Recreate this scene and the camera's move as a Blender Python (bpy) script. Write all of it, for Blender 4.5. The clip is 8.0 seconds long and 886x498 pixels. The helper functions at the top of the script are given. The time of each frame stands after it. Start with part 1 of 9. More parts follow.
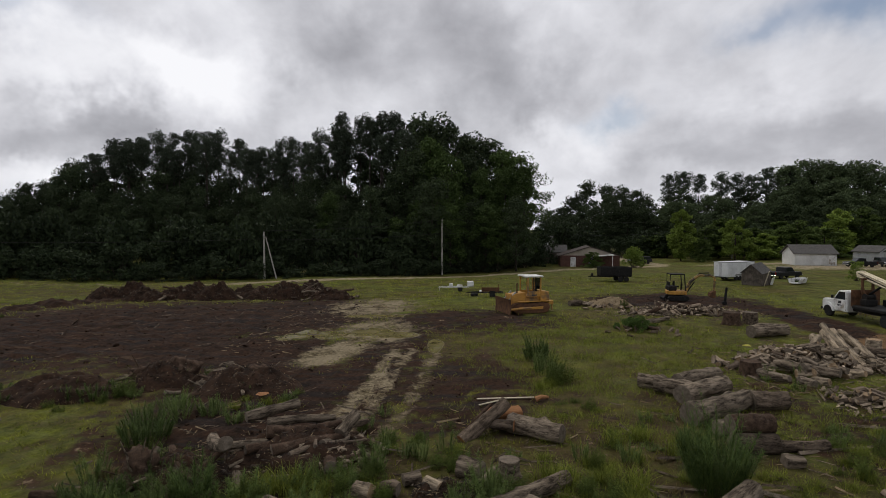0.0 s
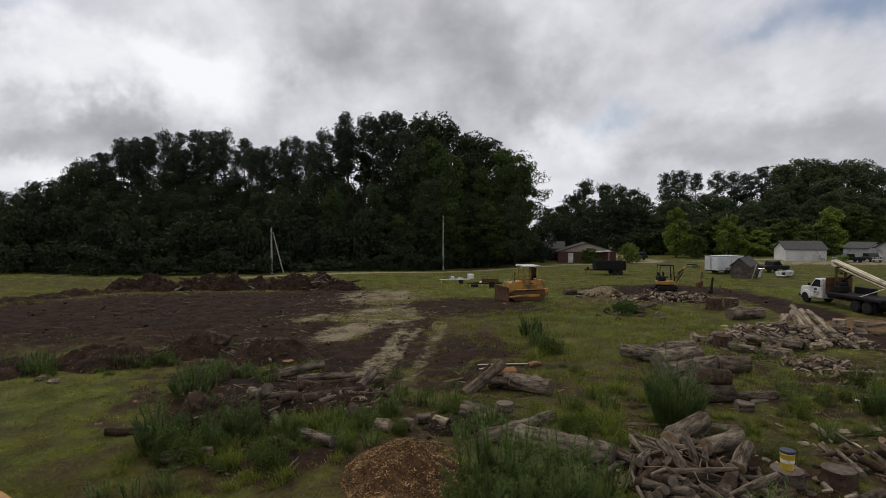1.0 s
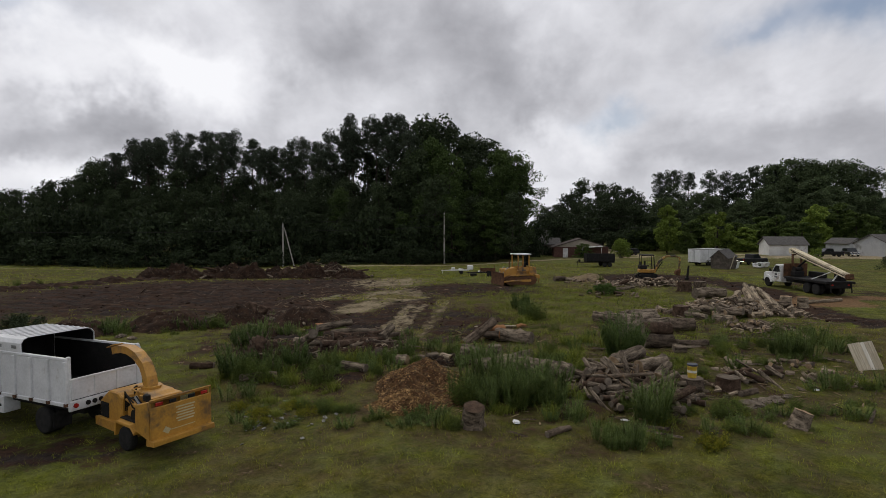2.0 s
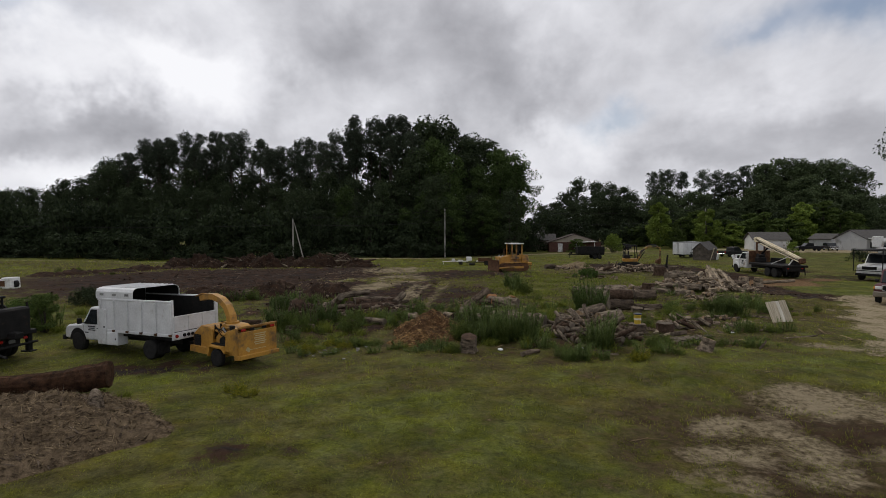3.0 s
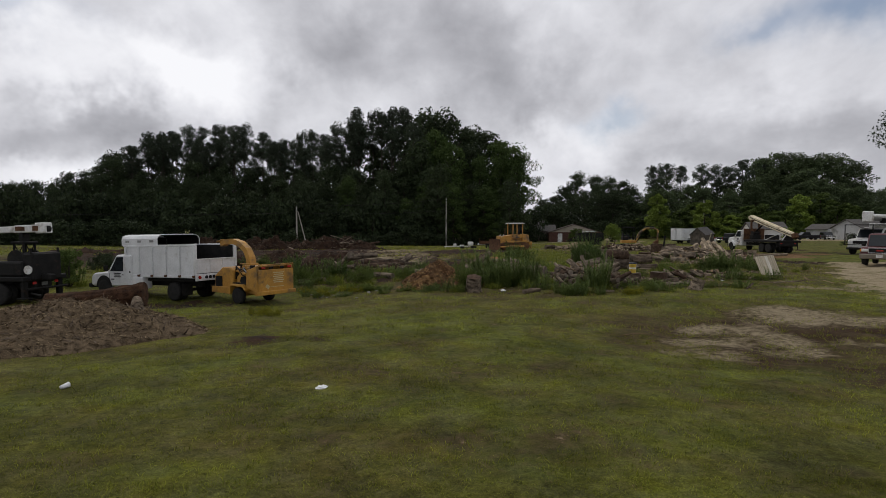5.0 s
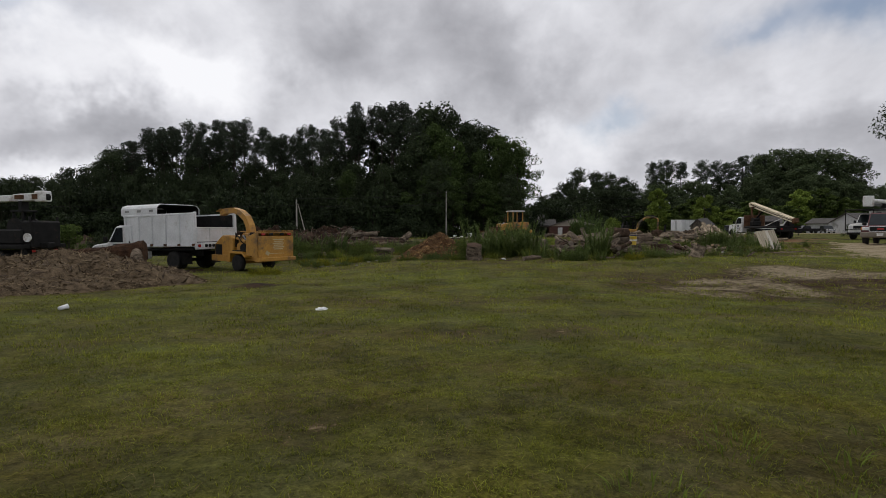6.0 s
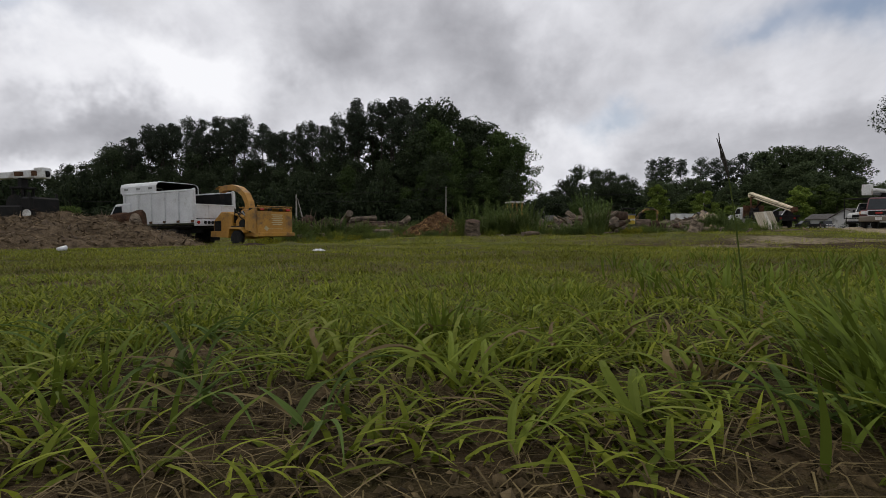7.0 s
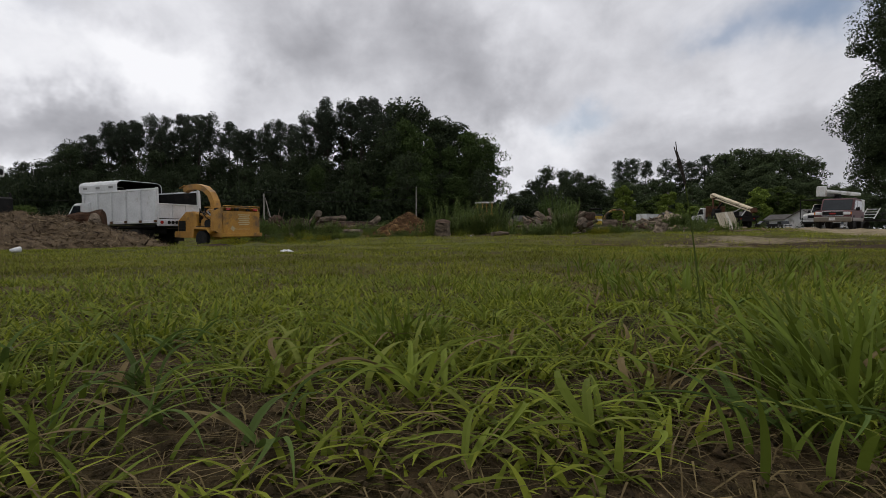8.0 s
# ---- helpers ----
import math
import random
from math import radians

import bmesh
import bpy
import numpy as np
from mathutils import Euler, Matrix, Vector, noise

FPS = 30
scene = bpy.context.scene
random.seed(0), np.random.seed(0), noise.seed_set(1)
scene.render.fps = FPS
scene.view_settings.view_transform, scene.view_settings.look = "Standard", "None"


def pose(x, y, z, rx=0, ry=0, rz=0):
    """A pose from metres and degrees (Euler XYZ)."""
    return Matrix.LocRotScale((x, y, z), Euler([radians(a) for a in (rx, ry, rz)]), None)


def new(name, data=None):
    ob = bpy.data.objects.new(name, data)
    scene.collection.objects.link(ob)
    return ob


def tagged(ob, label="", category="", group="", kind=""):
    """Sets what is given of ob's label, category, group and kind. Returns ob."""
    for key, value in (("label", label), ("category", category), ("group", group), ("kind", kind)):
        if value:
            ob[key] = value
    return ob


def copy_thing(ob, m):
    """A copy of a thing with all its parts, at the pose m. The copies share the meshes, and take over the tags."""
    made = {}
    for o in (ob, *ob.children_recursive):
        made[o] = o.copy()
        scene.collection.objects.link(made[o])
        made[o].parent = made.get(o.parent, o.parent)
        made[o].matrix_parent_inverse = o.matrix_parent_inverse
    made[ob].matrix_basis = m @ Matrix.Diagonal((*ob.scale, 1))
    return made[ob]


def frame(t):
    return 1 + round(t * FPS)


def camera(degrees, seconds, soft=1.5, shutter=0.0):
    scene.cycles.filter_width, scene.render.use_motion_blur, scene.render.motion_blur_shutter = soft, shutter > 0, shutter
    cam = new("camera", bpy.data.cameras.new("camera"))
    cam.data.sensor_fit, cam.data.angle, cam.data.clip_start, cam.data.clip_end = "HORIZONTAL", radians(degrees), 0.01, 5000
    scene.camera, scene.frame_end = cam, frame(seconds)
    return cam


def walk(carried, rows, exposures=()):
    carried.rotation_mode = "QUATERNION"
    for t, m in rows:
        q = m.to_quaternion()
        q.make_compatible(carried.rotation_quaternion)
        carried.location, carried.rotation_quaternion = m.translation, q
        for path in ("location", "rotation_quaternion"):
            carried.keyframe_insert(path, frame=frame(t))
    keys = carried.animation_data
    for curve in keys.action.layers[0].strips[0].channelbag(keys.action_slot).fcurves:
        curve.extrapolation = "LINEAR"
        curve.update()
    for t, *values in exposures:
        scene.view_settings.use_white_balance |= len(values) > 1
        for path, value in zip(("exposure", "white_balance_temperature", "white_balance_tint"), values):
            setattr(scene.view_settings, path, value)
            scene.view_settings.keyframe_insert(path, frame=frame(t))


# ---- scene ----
cam = camera(78.0, 8.0, soft=0.8)
PITCH = 87.9
ROWS = [
    (0.0, 0.80, 17.6, 7.88, 0.0), (0.5, 0.70, 16.42, 7.545, 0.0), (1.0, 0.57, 14.3, 7.17, 0.0), (1.5, 0.46, 11.6, 6.82, 0.0),
    (1.7, 0.41, 10.25, 6.64, 0.0), (2.8, 0.26, 2.73, 5.55, 0.0), (3.0, 0.21, 1.72, 5.37, 0.0), (3.5, 0.08, 0.65, 4.775, 0.0),
    (4.0, -0.02, 0.25, 4.215, 0.0), (4.5, -0.07, 0.065, 3.665, 0.0), (6.0, -0.10, 0.06, 1.468, 0.0), (6.5, -0.08, 0.03, 0.909, 0.0),
    (7.0, -0.035, -0.03, 0.376, 0.0), (7.5, -0.025, -0.03, 0.385, -0.6), (8.0, -0.025, -0.03, 0.385, -3.1),
]
walk(cam, [(t, pose(x, y, z, PITCH, 0, yaw)) for t, x, y, z, yaw in ROWS], exposures=[(0.0, 0.0), (8.0, 0.0)])

# ---- sky and sun: a heavy broken overcast ----
SUN_EL, SUN_AZ = radians(55), radians(-30)
world = bpy.data.worlds.new("sky")
scene.world = world
world.use_nodes = True


def sky_nodes(w):
    nt = w.node_tree
    n, link = nt.nodes, nt.links
    n.clear()

    def node(kind, **values):
        a = n.new(kind)
        for k, v in values.items():
            a.inputs[k].default_value = v
        return a

    def math_(op, a, b=None):
        m = n.new("ShaderNodeMath")
        m.operation = op
        for i, v in enumerate((a, b)):
            if v is None:
                continue
            if isinstance(v, (int, float)):
                m.inputs[i].default_value = v
            else:
                link.new(v, m.inputs[i])
        return m.outputs[0]

    sky = n.new("ShaderNodeTexSky")
    sky.sky_type, sky.sun_disc = "NISHITA", False
    sky.sun_elevation, sky.sun_rotation = SUN_EL, SUN_AZ
    co = n.new("ShaderNodeTexCoord")
    sep = n.new("ShaderNodeSeparateXYZ")
    link.new(co.outputs["Generated"], sep.inputs[0])
    # cloud deck: the view direction carried to a flat layer overhead
    up = math_("ADD", math_("MAXIMUM", sep.outputs[2], 0.0), 0.42)
    deck = n.new("ShaderNodeCombineXYZ")
    link.new(math_("DIVIDE", sep.outputs[0], up), deck.inputs[0])
    link.new(math_("DIVIDE", sep.outputs[1], up), deck.inputs[1])
    puff = n.new("ShaderNodeMapping")
    puff.inputs["Scale"].default_value = (1.0, 0.45, 1.3)
    link.new(co.outputs["Generated"], puff.inputs[0])
    big = node("ShaderNodeTexNoise", Scale=4.6, Detail=7.0, Roughness=0.5, Distortion=0.35)
    fine = node("ShaderNodeTexNoise", Scale=12.0, Detail=7.0, Roughness=0.55, Distortion=0.3)
    link.new(puff.outputs[0], big.inputs["Vector"])
    link.new(puff.outputs[0], fine.inputs["Vector"])
    # wander of the large cloud masses
    wob = node("ShaderNodeTexNoise", Scale=5.0, Detail=5.0, Roughness=0.6)
    link.new(co.outputs["Generated"], wob.inputs["Vector"])
    wsep = n.new("ShaderNodeSeparateColor")
    link.new(wob.outputs["Color"], wsep.inputs[0])
    gx = math_("ADD", sep.outputs[0], math_("MULTIPLY", math_("SUBTRACT", wsep.outputs[0], 0.5), 0.30))
    gz = math_("ADD", sep.outputs[2], math_("MULTIPLY", math_("SUBTRACT", wsep.outputs[1], 0.5), 0.22))
    total = None
    for cx, cz, rx, rz, amount in CLOUD_MASSES:
        dx = math_("DIVIDE", math_("SUBTRACT", gx, cx), rx)
        dz = math_("DIVIDE", math_("SUBTRACT", gz, cz), rz)
        q = math_("ADD", math_("MULTIPLY", dx, dx), math_("MULTIPLY", dz, dz))
        g = math_("MULTIPLY", math_("POWER", 2.718, math_("MULTIPLY", q, -1.0)), amount)
        total = g if total is None else math_("ADD", total, g)
    tone = math_("ADD", math_("ADD", 0.69, total),
                 math_("ADD", math_("MULTIPLY", math_("SUBTRACT", big.outputs[0], 0.5), 0.6),
                       math_("MULTIPLY", math_("SUBTRACT", fine.outputs[0], 0.5), 0.26)))
    ramp = n.new("ShaderNodeValToRGB")
    link.new(tone, ramp.inputs[0])
    ramp.color_ramp.elements[0].position, ramp.color_ramp.elements[0].color = 0.10, (0.212, 0.213, 0.238, 1)
    ramp.color_ramp.elements[1].position, ramp.color_ramp.elements[1].color = 0.92, (0.94, 0.942, 0.978, 1)
    for p, c in ((0.33, (0.315, 0.316, 0.346, 1)), (0.52, (0.487, 0.489, 0.527, 1)), (0.72, (0.742, 0.745, 0.79, 1))):
        e = ramp.color_ramp.elements.new(p)
        e.color = c
    # thin gaps of blue
    gaps = None
    for cx, cz, rx, rz, amount in BLUE_GAPS:
        dx = math_("DIVIDE", math_("SUBTRACT", gx, cx), rx)
        dz = math_("DIVIDE", math_("SUBTRACT", gz, cz), rz)
        q = math_("ADD", math_("MULTIPLY", dx, dx), math_("MULTIPLY", dz, dz))
        g = math_("MULTIPLY", math_("POWER", 2.718, math_("MULTIPLY", q, -1.0)), amount)
        gaps = g if gaps is None else math_("ADD", gaps, g)
    gr = n.new("ShaderNodeMath")
    gr.operation, gr.use_clamp = "MULTIPLY", True
    link.new(gaps, gr.inputs[0])
    gr.inputs[1].default_value = 1.0
    skys = n.new("ShaderNodeVectorMath")
    skys.operation = "SCALE"
    skys.inputs["Scale"].default_value = 0.08
    link.new(sky.outputs[0], skys.inputs[0])
    mix = n.new("ShaderNodeMix")
    mix.data_type = "RGBA"
    link.new(gr.outputs[0], mix.inputs[0])
    link.new(ramp.outputs[0], mix.inputs[6])
    link.new(skys.outputs[0], mix.inputs[7])
    bg = node("ShaderNodeBackground", Strength=1.0)
    link.new(mix.outputs[2], bg.inputs[0])
    out = n.new("ShaderNodeOutputWorld")
    link.new(bg.outputs[0], out.inputs[0])


# centre (sideways, up), half widths, lighter or darker
CLOUD_MASSES = [
    (0.05, 0.13, 0.75, 0.07, -0.10),
    (-0.582, 0.237, 0.053, 0.044, 0.24), (-0.465, 0.274, 0.088, 0.043, 0.26), (-0.358, 0.238, 0.106, 0.042, 0.22), (-0.546, 0.086, 0.094, 0.030, 0.12),
    (-0.539, 0.179, 0.073, 0.038, -0.26), (-0.594, 0.127, 0.059, 0.029, -0.20), (-0.599, 0.283, 0.033, 0.023, -0.08), (-0.179, 0.282, 0.123, 0.058, -0.20),
    (0.045, 0.291, 0.145, 0.084, -0.24), (0.126, 0.229, 0.088, 0.055, -0.14), (-0.263, 0.357, 0.079, 0.037, -0.10), (-0.023, 0.378, 0.110, 0.038, -0.08),
    (0.253, 0.153, 0.068, 0.044, 0.20), (0.223, 0.197, 0.058, 0.035, 0.14), (0.364, 0.271, 0.104, 0.064, 0.02), (0.524, 0.217, 0.124, 0.051, 0.06),
    (0.543, 0.145, 0.124, 0.026, -0.10), (0.431, 0.111, 0.105, 0.023, -0.08), (0.178, 0.076, 0.060, 0.041, 0.08),
]
BLUE_GAPS = [(0.60, 0.32, 0.10, 0.05, 0.8), (0.47, 0.289, 0.05, 0.03, 0.5), (0.277, 0.209, 0.04, 0.022, 0.5), (-0.60, 0.31, 0.05, 0.03, 0.45), (-0.3, 0.75, 0.2, 0.15, 0.5), (0.4, 0.7, 0.25, 0.15, 0.5)]
sky_nodes(world)
sun_data = bpy.data.lights.new("sun", "SUN")
sun_data.energy, sun_data.angle, sun_data.color = 0.95, radians(25), (1.0, 0.93, 0.8)
sun = new("sun", sun_data)
sun.matrix_world = pose(0, 0, 60, -35, 0, 30)

# ---- materials ----


def material(name, dark, light, scale=4.0, rough=0.8, bump=0.3, metal=0.0, fine=8.0, vary=0.0, stain=None, stain_at=0.62, coords="Object", stretch=None, island=0.0, coat=0.0, contrast=0.25, spec=None):
    """Two-scale procedural surface: broad mottling, fine grain, optional stains, per-piece variation."""
    m = bpy.data.materials.new(name)
    m.use_nodes = True
    nt = m.node_tree
    n, link = nt.nodes, nt.links
    b = n["Principled BSDF"]
    b.inputs["Roughness"].default_value, b.inputs["Metallic"].default_value = rough, metal
    b.inputs["Coat Weight"].default_value = coat
    if spec is not None or rough > 0.8:
        b.inputs["Specular IOR Level"].default_value = 0.12 if spec is None else spec
    co = n.new("ShaderNodeTexCoord")
    src = co.outputs[coords]
    if stretch:
        mp = n.new("ShaderNodeMapping")
        mp.inputs["Scale"].default_value = stretch
        link.new(src, mp.inputs[0])
        src = mp.outputs[0]
    a, f = n.new("ShaderNodeTexNoise"), n.new("ShaderNodeTexNoise")
    a.inputs["Scale"].default_value, a.inputs["Detail"].default_value = scale, 4
    f.inputs["Scale"].default_value, f.inputs["Detail"].default_value, f.inputs["Roughness"].default_value = scale * fine, 5, 0.65
    link.new(src, a.inputs["Vector"])
    link.new(src, f.inputs["Vector"])
    add = n.new("ShaderNodeMath")
    add.operation = "ADD"
    half = n.new("ShaderNodeMath")
    half.operation = "MULTIPLY"
    half.inputs[1].default_value = 0.7
    link.new(f.outputs[0], half.inputs[0])
    link.new(a.outputs[0], add.inputs[0])
    link.new(half.outputs[0], add.inputs[1])
    r = n.new("ShaderNodeMapRange")
    r.inputs[1].default_value, r.inputs[2].default_value = 0.85 - contrast, 0.85 + contrast
    link.new(add.outputs[0], r.inputs[0])
    mix = n.new("ShaderNodeMix")
    mix.data_type = "RGBA"
    mix.inputs[6].default_value, mix.inputs[7].default_value = (*dark, 1), (*light, 1)
    link.new(r.outputs[0], mix.inputs[0])
    col = mix.outputs[2]
    if stain:
        s = n.new("ShaderNodeTexNoise")
        s.inputs["Scale"].default_value, s.inputs["Detail"].default_value, s.inputs["Roughness"].default_value = scale * 0.7, 6, 0.7
        sh = n.new("ShaderNodeVectorMath")
        sh.operation = "ADD"
        sh.inputs[1].default_value = (11.3, 4.1, 7.7)
        link.new(src, sh.inputs[0])
        link.new(sh.outputs[0], s.inputs["Vector"])
        sr = n.new("ShaderNodeMapRange")
        sr.inputs[1].default_value, sr.inputs[2].default_value = stain_at - 0.08, stain_at + 0.06
        link.new(s.outputs[0], sr.inputs[0])
        m2 = n.new("ShaderNodeMix")
        m2.data_type = "RGBA"
        m2.inputs[7].default_value = (*stain, 1)
        link.new(sr.outputs[0], m2.inputs[0])
        link.new(col, m2.inputs[6])
        col = m2.outputs[2]
    if vary or island:
        h = n.new("ShaderNodeHueSaturation")
        vr = n.new("ShaderNodeMapRange")
        amount = vary or island
        vr.inputs[3].default_value, vr.inputs[4].default_value = 1 - amount, 1 + amount
        if vary:
            oi = n.new("ShaderNodeObjectInfo")
            link.new(oi.outputs["Random"], vr.inputs[0])
        else:
            ge = n.new("ShaderNodeNewGeometry")
            link.new(ge.outputs["Random Per Island"], vr.inputs[0])
        link.new(vr.outputs[0], h.inputs["Value"])
        link.new(col, h.inputs["Color"])
        col = h.outputs[0]
    link.new(col, b.inputs["Base Color"])
    if bump:
        bu = n.new("ShaderNodeBump")
        bu.inputs["Strength"].default_value, bu.inputs["Distance"].default_value = bump, 0.05
        link.new(add.outputs[0], bu.inputs["Height"])
        link.new(bu.outputs[0], b.inputs["Normal"])
    return m


def leaf_material(name, dark, light, see=0.25, vary=0.2, patchy=0.0):
    """Thin leaves: colour varies from leaf to leaf and from plant to plant, some light comes through."""
    m = bpy.data.materials.new(name)
    m.use_nodes = True
    n, link = m.node_tree.nodes, m.node_tree.links
    b = n["Principled BSDF"]
    b.inputs["Roughness"].default_value = 0.75
    b.inputs["Specular IOR Level"].default_value = 0.1
    ge, oi = n.new("ShaderNodeNewGeometry"), n.new("ShaderNodeObjectInfo")
    mix = n.new("ShaderNodeMix")
    mix.data_type = "RGBA"
    mix.inputs[6].default_value, mix.inputs[7].default_value = (*dark, 1), (*light, 1)
    link.new(ge.outputs["Random Per Island"], mix.inputs[0])
    h = n.new("ShaderNodeHueSaturation")
    vr = n.new("ShaderNodeMapRange")
    vr.inputs[3].default_value, vr.inputs[4].default_value = 1 - vary, 1 + vary
    link.new(oi.outputs["Random"], vr.inputs[0])
    link.new(vr.outputs[0], h.inputs["Value"])
    link.new(mix.outputs[2], h.inputs["Color"])
    if patchy:
        where, spot, amount = n.new("ShaderNodeNewGeometry"), n.new("ShaderNodeTexNoise"), n.new("ShaderNodeMapRange")
        spot.inputs["Scale"].default_value, spot.inputs["Detail"].default_value, spot.inputs["Roughness"].default_value = 0.55, 5, 0.68
        link.new(where.outputs["Position"], spot.inputs["Vector"])
        for k, q in ((1, 0.38), (2, 0.62), (3, 1 - patchy), (4, 1 + patchy * 0.6)):
            amount.inputs[k].default_value = q
        link.new(spot.outputs[0], amount.inputs[0])
        both = n.new("ShaderNodeMath")
        both.operation = "MULTIPLY"
        link.new(vr.outputs[0], both.inputs[0])
        link.new(amount.outputs[0], both.inputs[1])
        link.new(both.outputs[0], h.inputs["Value"])
    link.new(h.outputs[0], b.inputs["Base Color"])
    t = n.new("ShaderNodeBsdfTranslucent")
    link.new(h.outputs[0], t.inputs[0])
    ms = n.new("ShaderNodeMixShader")
    ms.inputs[0].default_value = see
    link.new(b.outputs[0], ms.inputs[1])
    link.new(t.outputs[0], ms.inputs[2])
    link.new(ms.outputs[0], n["Material Output"].inputs[0])
    return m


BARK = material("bark", (0.025, 0.018, 0.012), (0.16, 0.122, 0.09), 6.0, 0.95, 1.0, fine=5, stretch=(0.3, 1, 1), vary=0.25, contrast=0.18)
TRUNK = material("trunk_bark", (0.02, 0.017, 0.014), (0.07, 0.058, 0.048), 2.0, 0.95, 0.6, vary=0.2)
# needle green slightly lifted and greyed in place of haze
PINE_LEAF = leaf_material("pine_needles", (0.026, 0.034, 0.024), (0.06, 0.076, 0.048), 0.12)
# lighter copy of broad_leaves, sunlight at the edge put into the colour
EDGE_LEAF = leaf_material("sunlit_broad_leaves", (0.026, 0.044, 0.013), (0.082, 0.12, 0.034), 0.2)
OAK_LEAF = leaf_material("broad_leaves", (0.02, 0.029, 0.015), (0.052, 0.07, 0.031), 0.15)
# darker copy of broad_leaves: shade at the wood's foot put into the colour
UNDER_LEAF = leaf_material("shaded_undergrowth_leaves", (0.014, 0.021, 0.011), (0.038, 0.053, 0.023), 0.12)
# right-hand wood: distance haze is put into these two lighter greens
HAZE_LEAF = leaf_material("hazed_mid_green_leaves", (0.034, 0.05, 0.024), (0.095, 0.125, 0.055), 0.2)
HAZE_PINE = leaf_material("grey_green_pine_needles", (0.03, 0.042, 0.028), (0.07, 0.092, 0.056), 0.15)
BRIGHT_LEAF = leaf_material("young_leaves", (0.08, 0.12, 0.02), (0.23, 0.3, 0.06), 0.3)
BUSH_LEAF = leaf_material("dark_bush_leaves", (0.026, 0.05, 0.013), (0.095, 0.145, 0.034), 0.25)
WEED_LEAF = leaf_material("weed_leaves", (0.044, 0.066, 0.016), (0.14, 0.178, 0.042), 0.28)
RUBBER = material("tyre_rubber", (0.012, 0.012, 0.012), (0.03, 0.029, 0.027), 6, 0.85, 0.2)
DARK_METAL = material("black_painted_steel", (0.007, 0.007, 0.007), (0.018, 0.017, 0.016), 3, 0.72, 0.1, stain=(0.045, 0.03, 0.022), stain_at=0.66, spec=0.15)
GREY_METAL = material("grey_steel", (0.16, 0.16, 0.16), (0.3, 0.3, 0.29), 4, 0.5, 0.1, 0.6)
WHITE_PAINT = material("white_paint", (0.5, 0.505, 0.51), (0.66, 0.665, 0.67), 1.5, 0.45, 0.05, stain=(0.36, 0.33, 0.29), stain_at=0.68, coat=0.1)
OLD_WHITE = material("weathered_white_paint", (0.5, 0.5, 0.49), (0.7, 0.7, 0.68), 1.3, 0.6, 0.1, stain=(0.26, 0.22, 0.18), stain_at=0.6)
YELLOW = material("yellow_machine_paint", (0.29, 0.14, 0.016), (0.46, 0.235, 0.03), 1.6, 0.55, 0.08, stain=(0.13, 0.075, 0.03), stain_at=0.6)
DOZER_YELLOW = material("worn_orange_yellow_paint", (0.3, 0.145, 0.022), (0.46, 0.24, 0.036), 1.2, 0.6, 0.1, stain=(0.12, 0.075, 0.04), stain_at=0.58)
GLASS_DARK = material("dark_window_glass", (0.012, 0.015, 0.017), (0.02, 0.024, 0.027), 1, 0.08, 0.0, spec=0.3)
RUST = material("rusted_steel", (0.045, 0.027, 0.018), (0.14, 0.07, 0.036), 3, 0.9, 0.4)
CHROME = material("dull_chrome", (0.5, 0.5, 0.5), (0.65, 0.65, 0.65), 3, 0.25, 0.02, 1.0)
PRINT = material("dark_print", (0.02, 0.02, 0.025), (0.04, 0.04, 0.045), 3, 0.6, 0)
FADED_PRINT = material("faded_print", (0.36, 0.3, 0.16), (0.5, 0.43, 0.26), 3, 0.6, 0)
PALE_PRINT = material("pale_print", (0.6, 0.58, 0.5), (0.75, 0.72, 0.62), 3, 0.6, 0)
RED_LAMP = material("red_lens", (0.25, 0.012, 0.01), (0.35, 0.02, 0.015), 3, 0.25, 0)
AMBER_LAMP = material("amber_lens", (0.5, 0.16, 0.02), (0.6, 0.22, 0.03), 3, 0.25, 0)
CLEAR_LAMP = material("headlamp_lens", (0.5, 0.5, 0.5), (0.7, 0.7, 0.7), 3, 0.12, 0)
CUT_WOOD = material("cut_wood", (0.16, 0.105, 0.06), (0.34, 0.25, 0.155), 5, 0.9, 0.4, vary=0.25, stain=(0.12, 0.075, 0.045))
GREY_CUT = material("aged_cut_wood", (0.075, 0.06, 0.045), (0.19, 0.155, 0.12), 6, 0.95, 0.5, vary=0.2)
SPLIT_WOOD = material("split_wood", (0.1, 0.075, 0.055), (0.33, 0.26, 0.19), 3, 0.9, 0.6, vary=0.3, stretch=(0.3, 1, 1))
DIRT = material("dark_soil", (0.011, 0.0065, 0.0045), (0.05, 0.028, 0.017), 1.6, 0.95, 1.0, fine=6)
CHIPS = material("fresh_wood_chips", (0.045, 0.023, 0.012), (0.16, 0.085, 0.038), 5, 0.95, 0.9, stain=(0.06, 0.032, 0.018), stain_at=0.58)
GREY_CHIPS = material("weathered_wood_chips", (0.044, 0.031, 0.019), (0.175, 0.128, 0.08), 4, 0.95, 0.9)

# ---- building tools ----


def thing(name, label, category, group="", kind="", at=None):
    e = new(name)
    e.empty_display_size = 0.3
    if at is not None:
        e.matrix_world = at
    return tagged(e, label, category, group, kind)


def part(name, bm, mat, parent=None, label="", smooth=False):
    me = bpy.data.meshes.new(name)
    if smooth:
        for f in bm.faces:
            f.smooth = True
    bm.to_mesh(me)
    bm.free()
    me.materials.append(mat)
    ob = new(name, me)
    if parent:
        ob.parent = parent
    return tagged(ob, label)


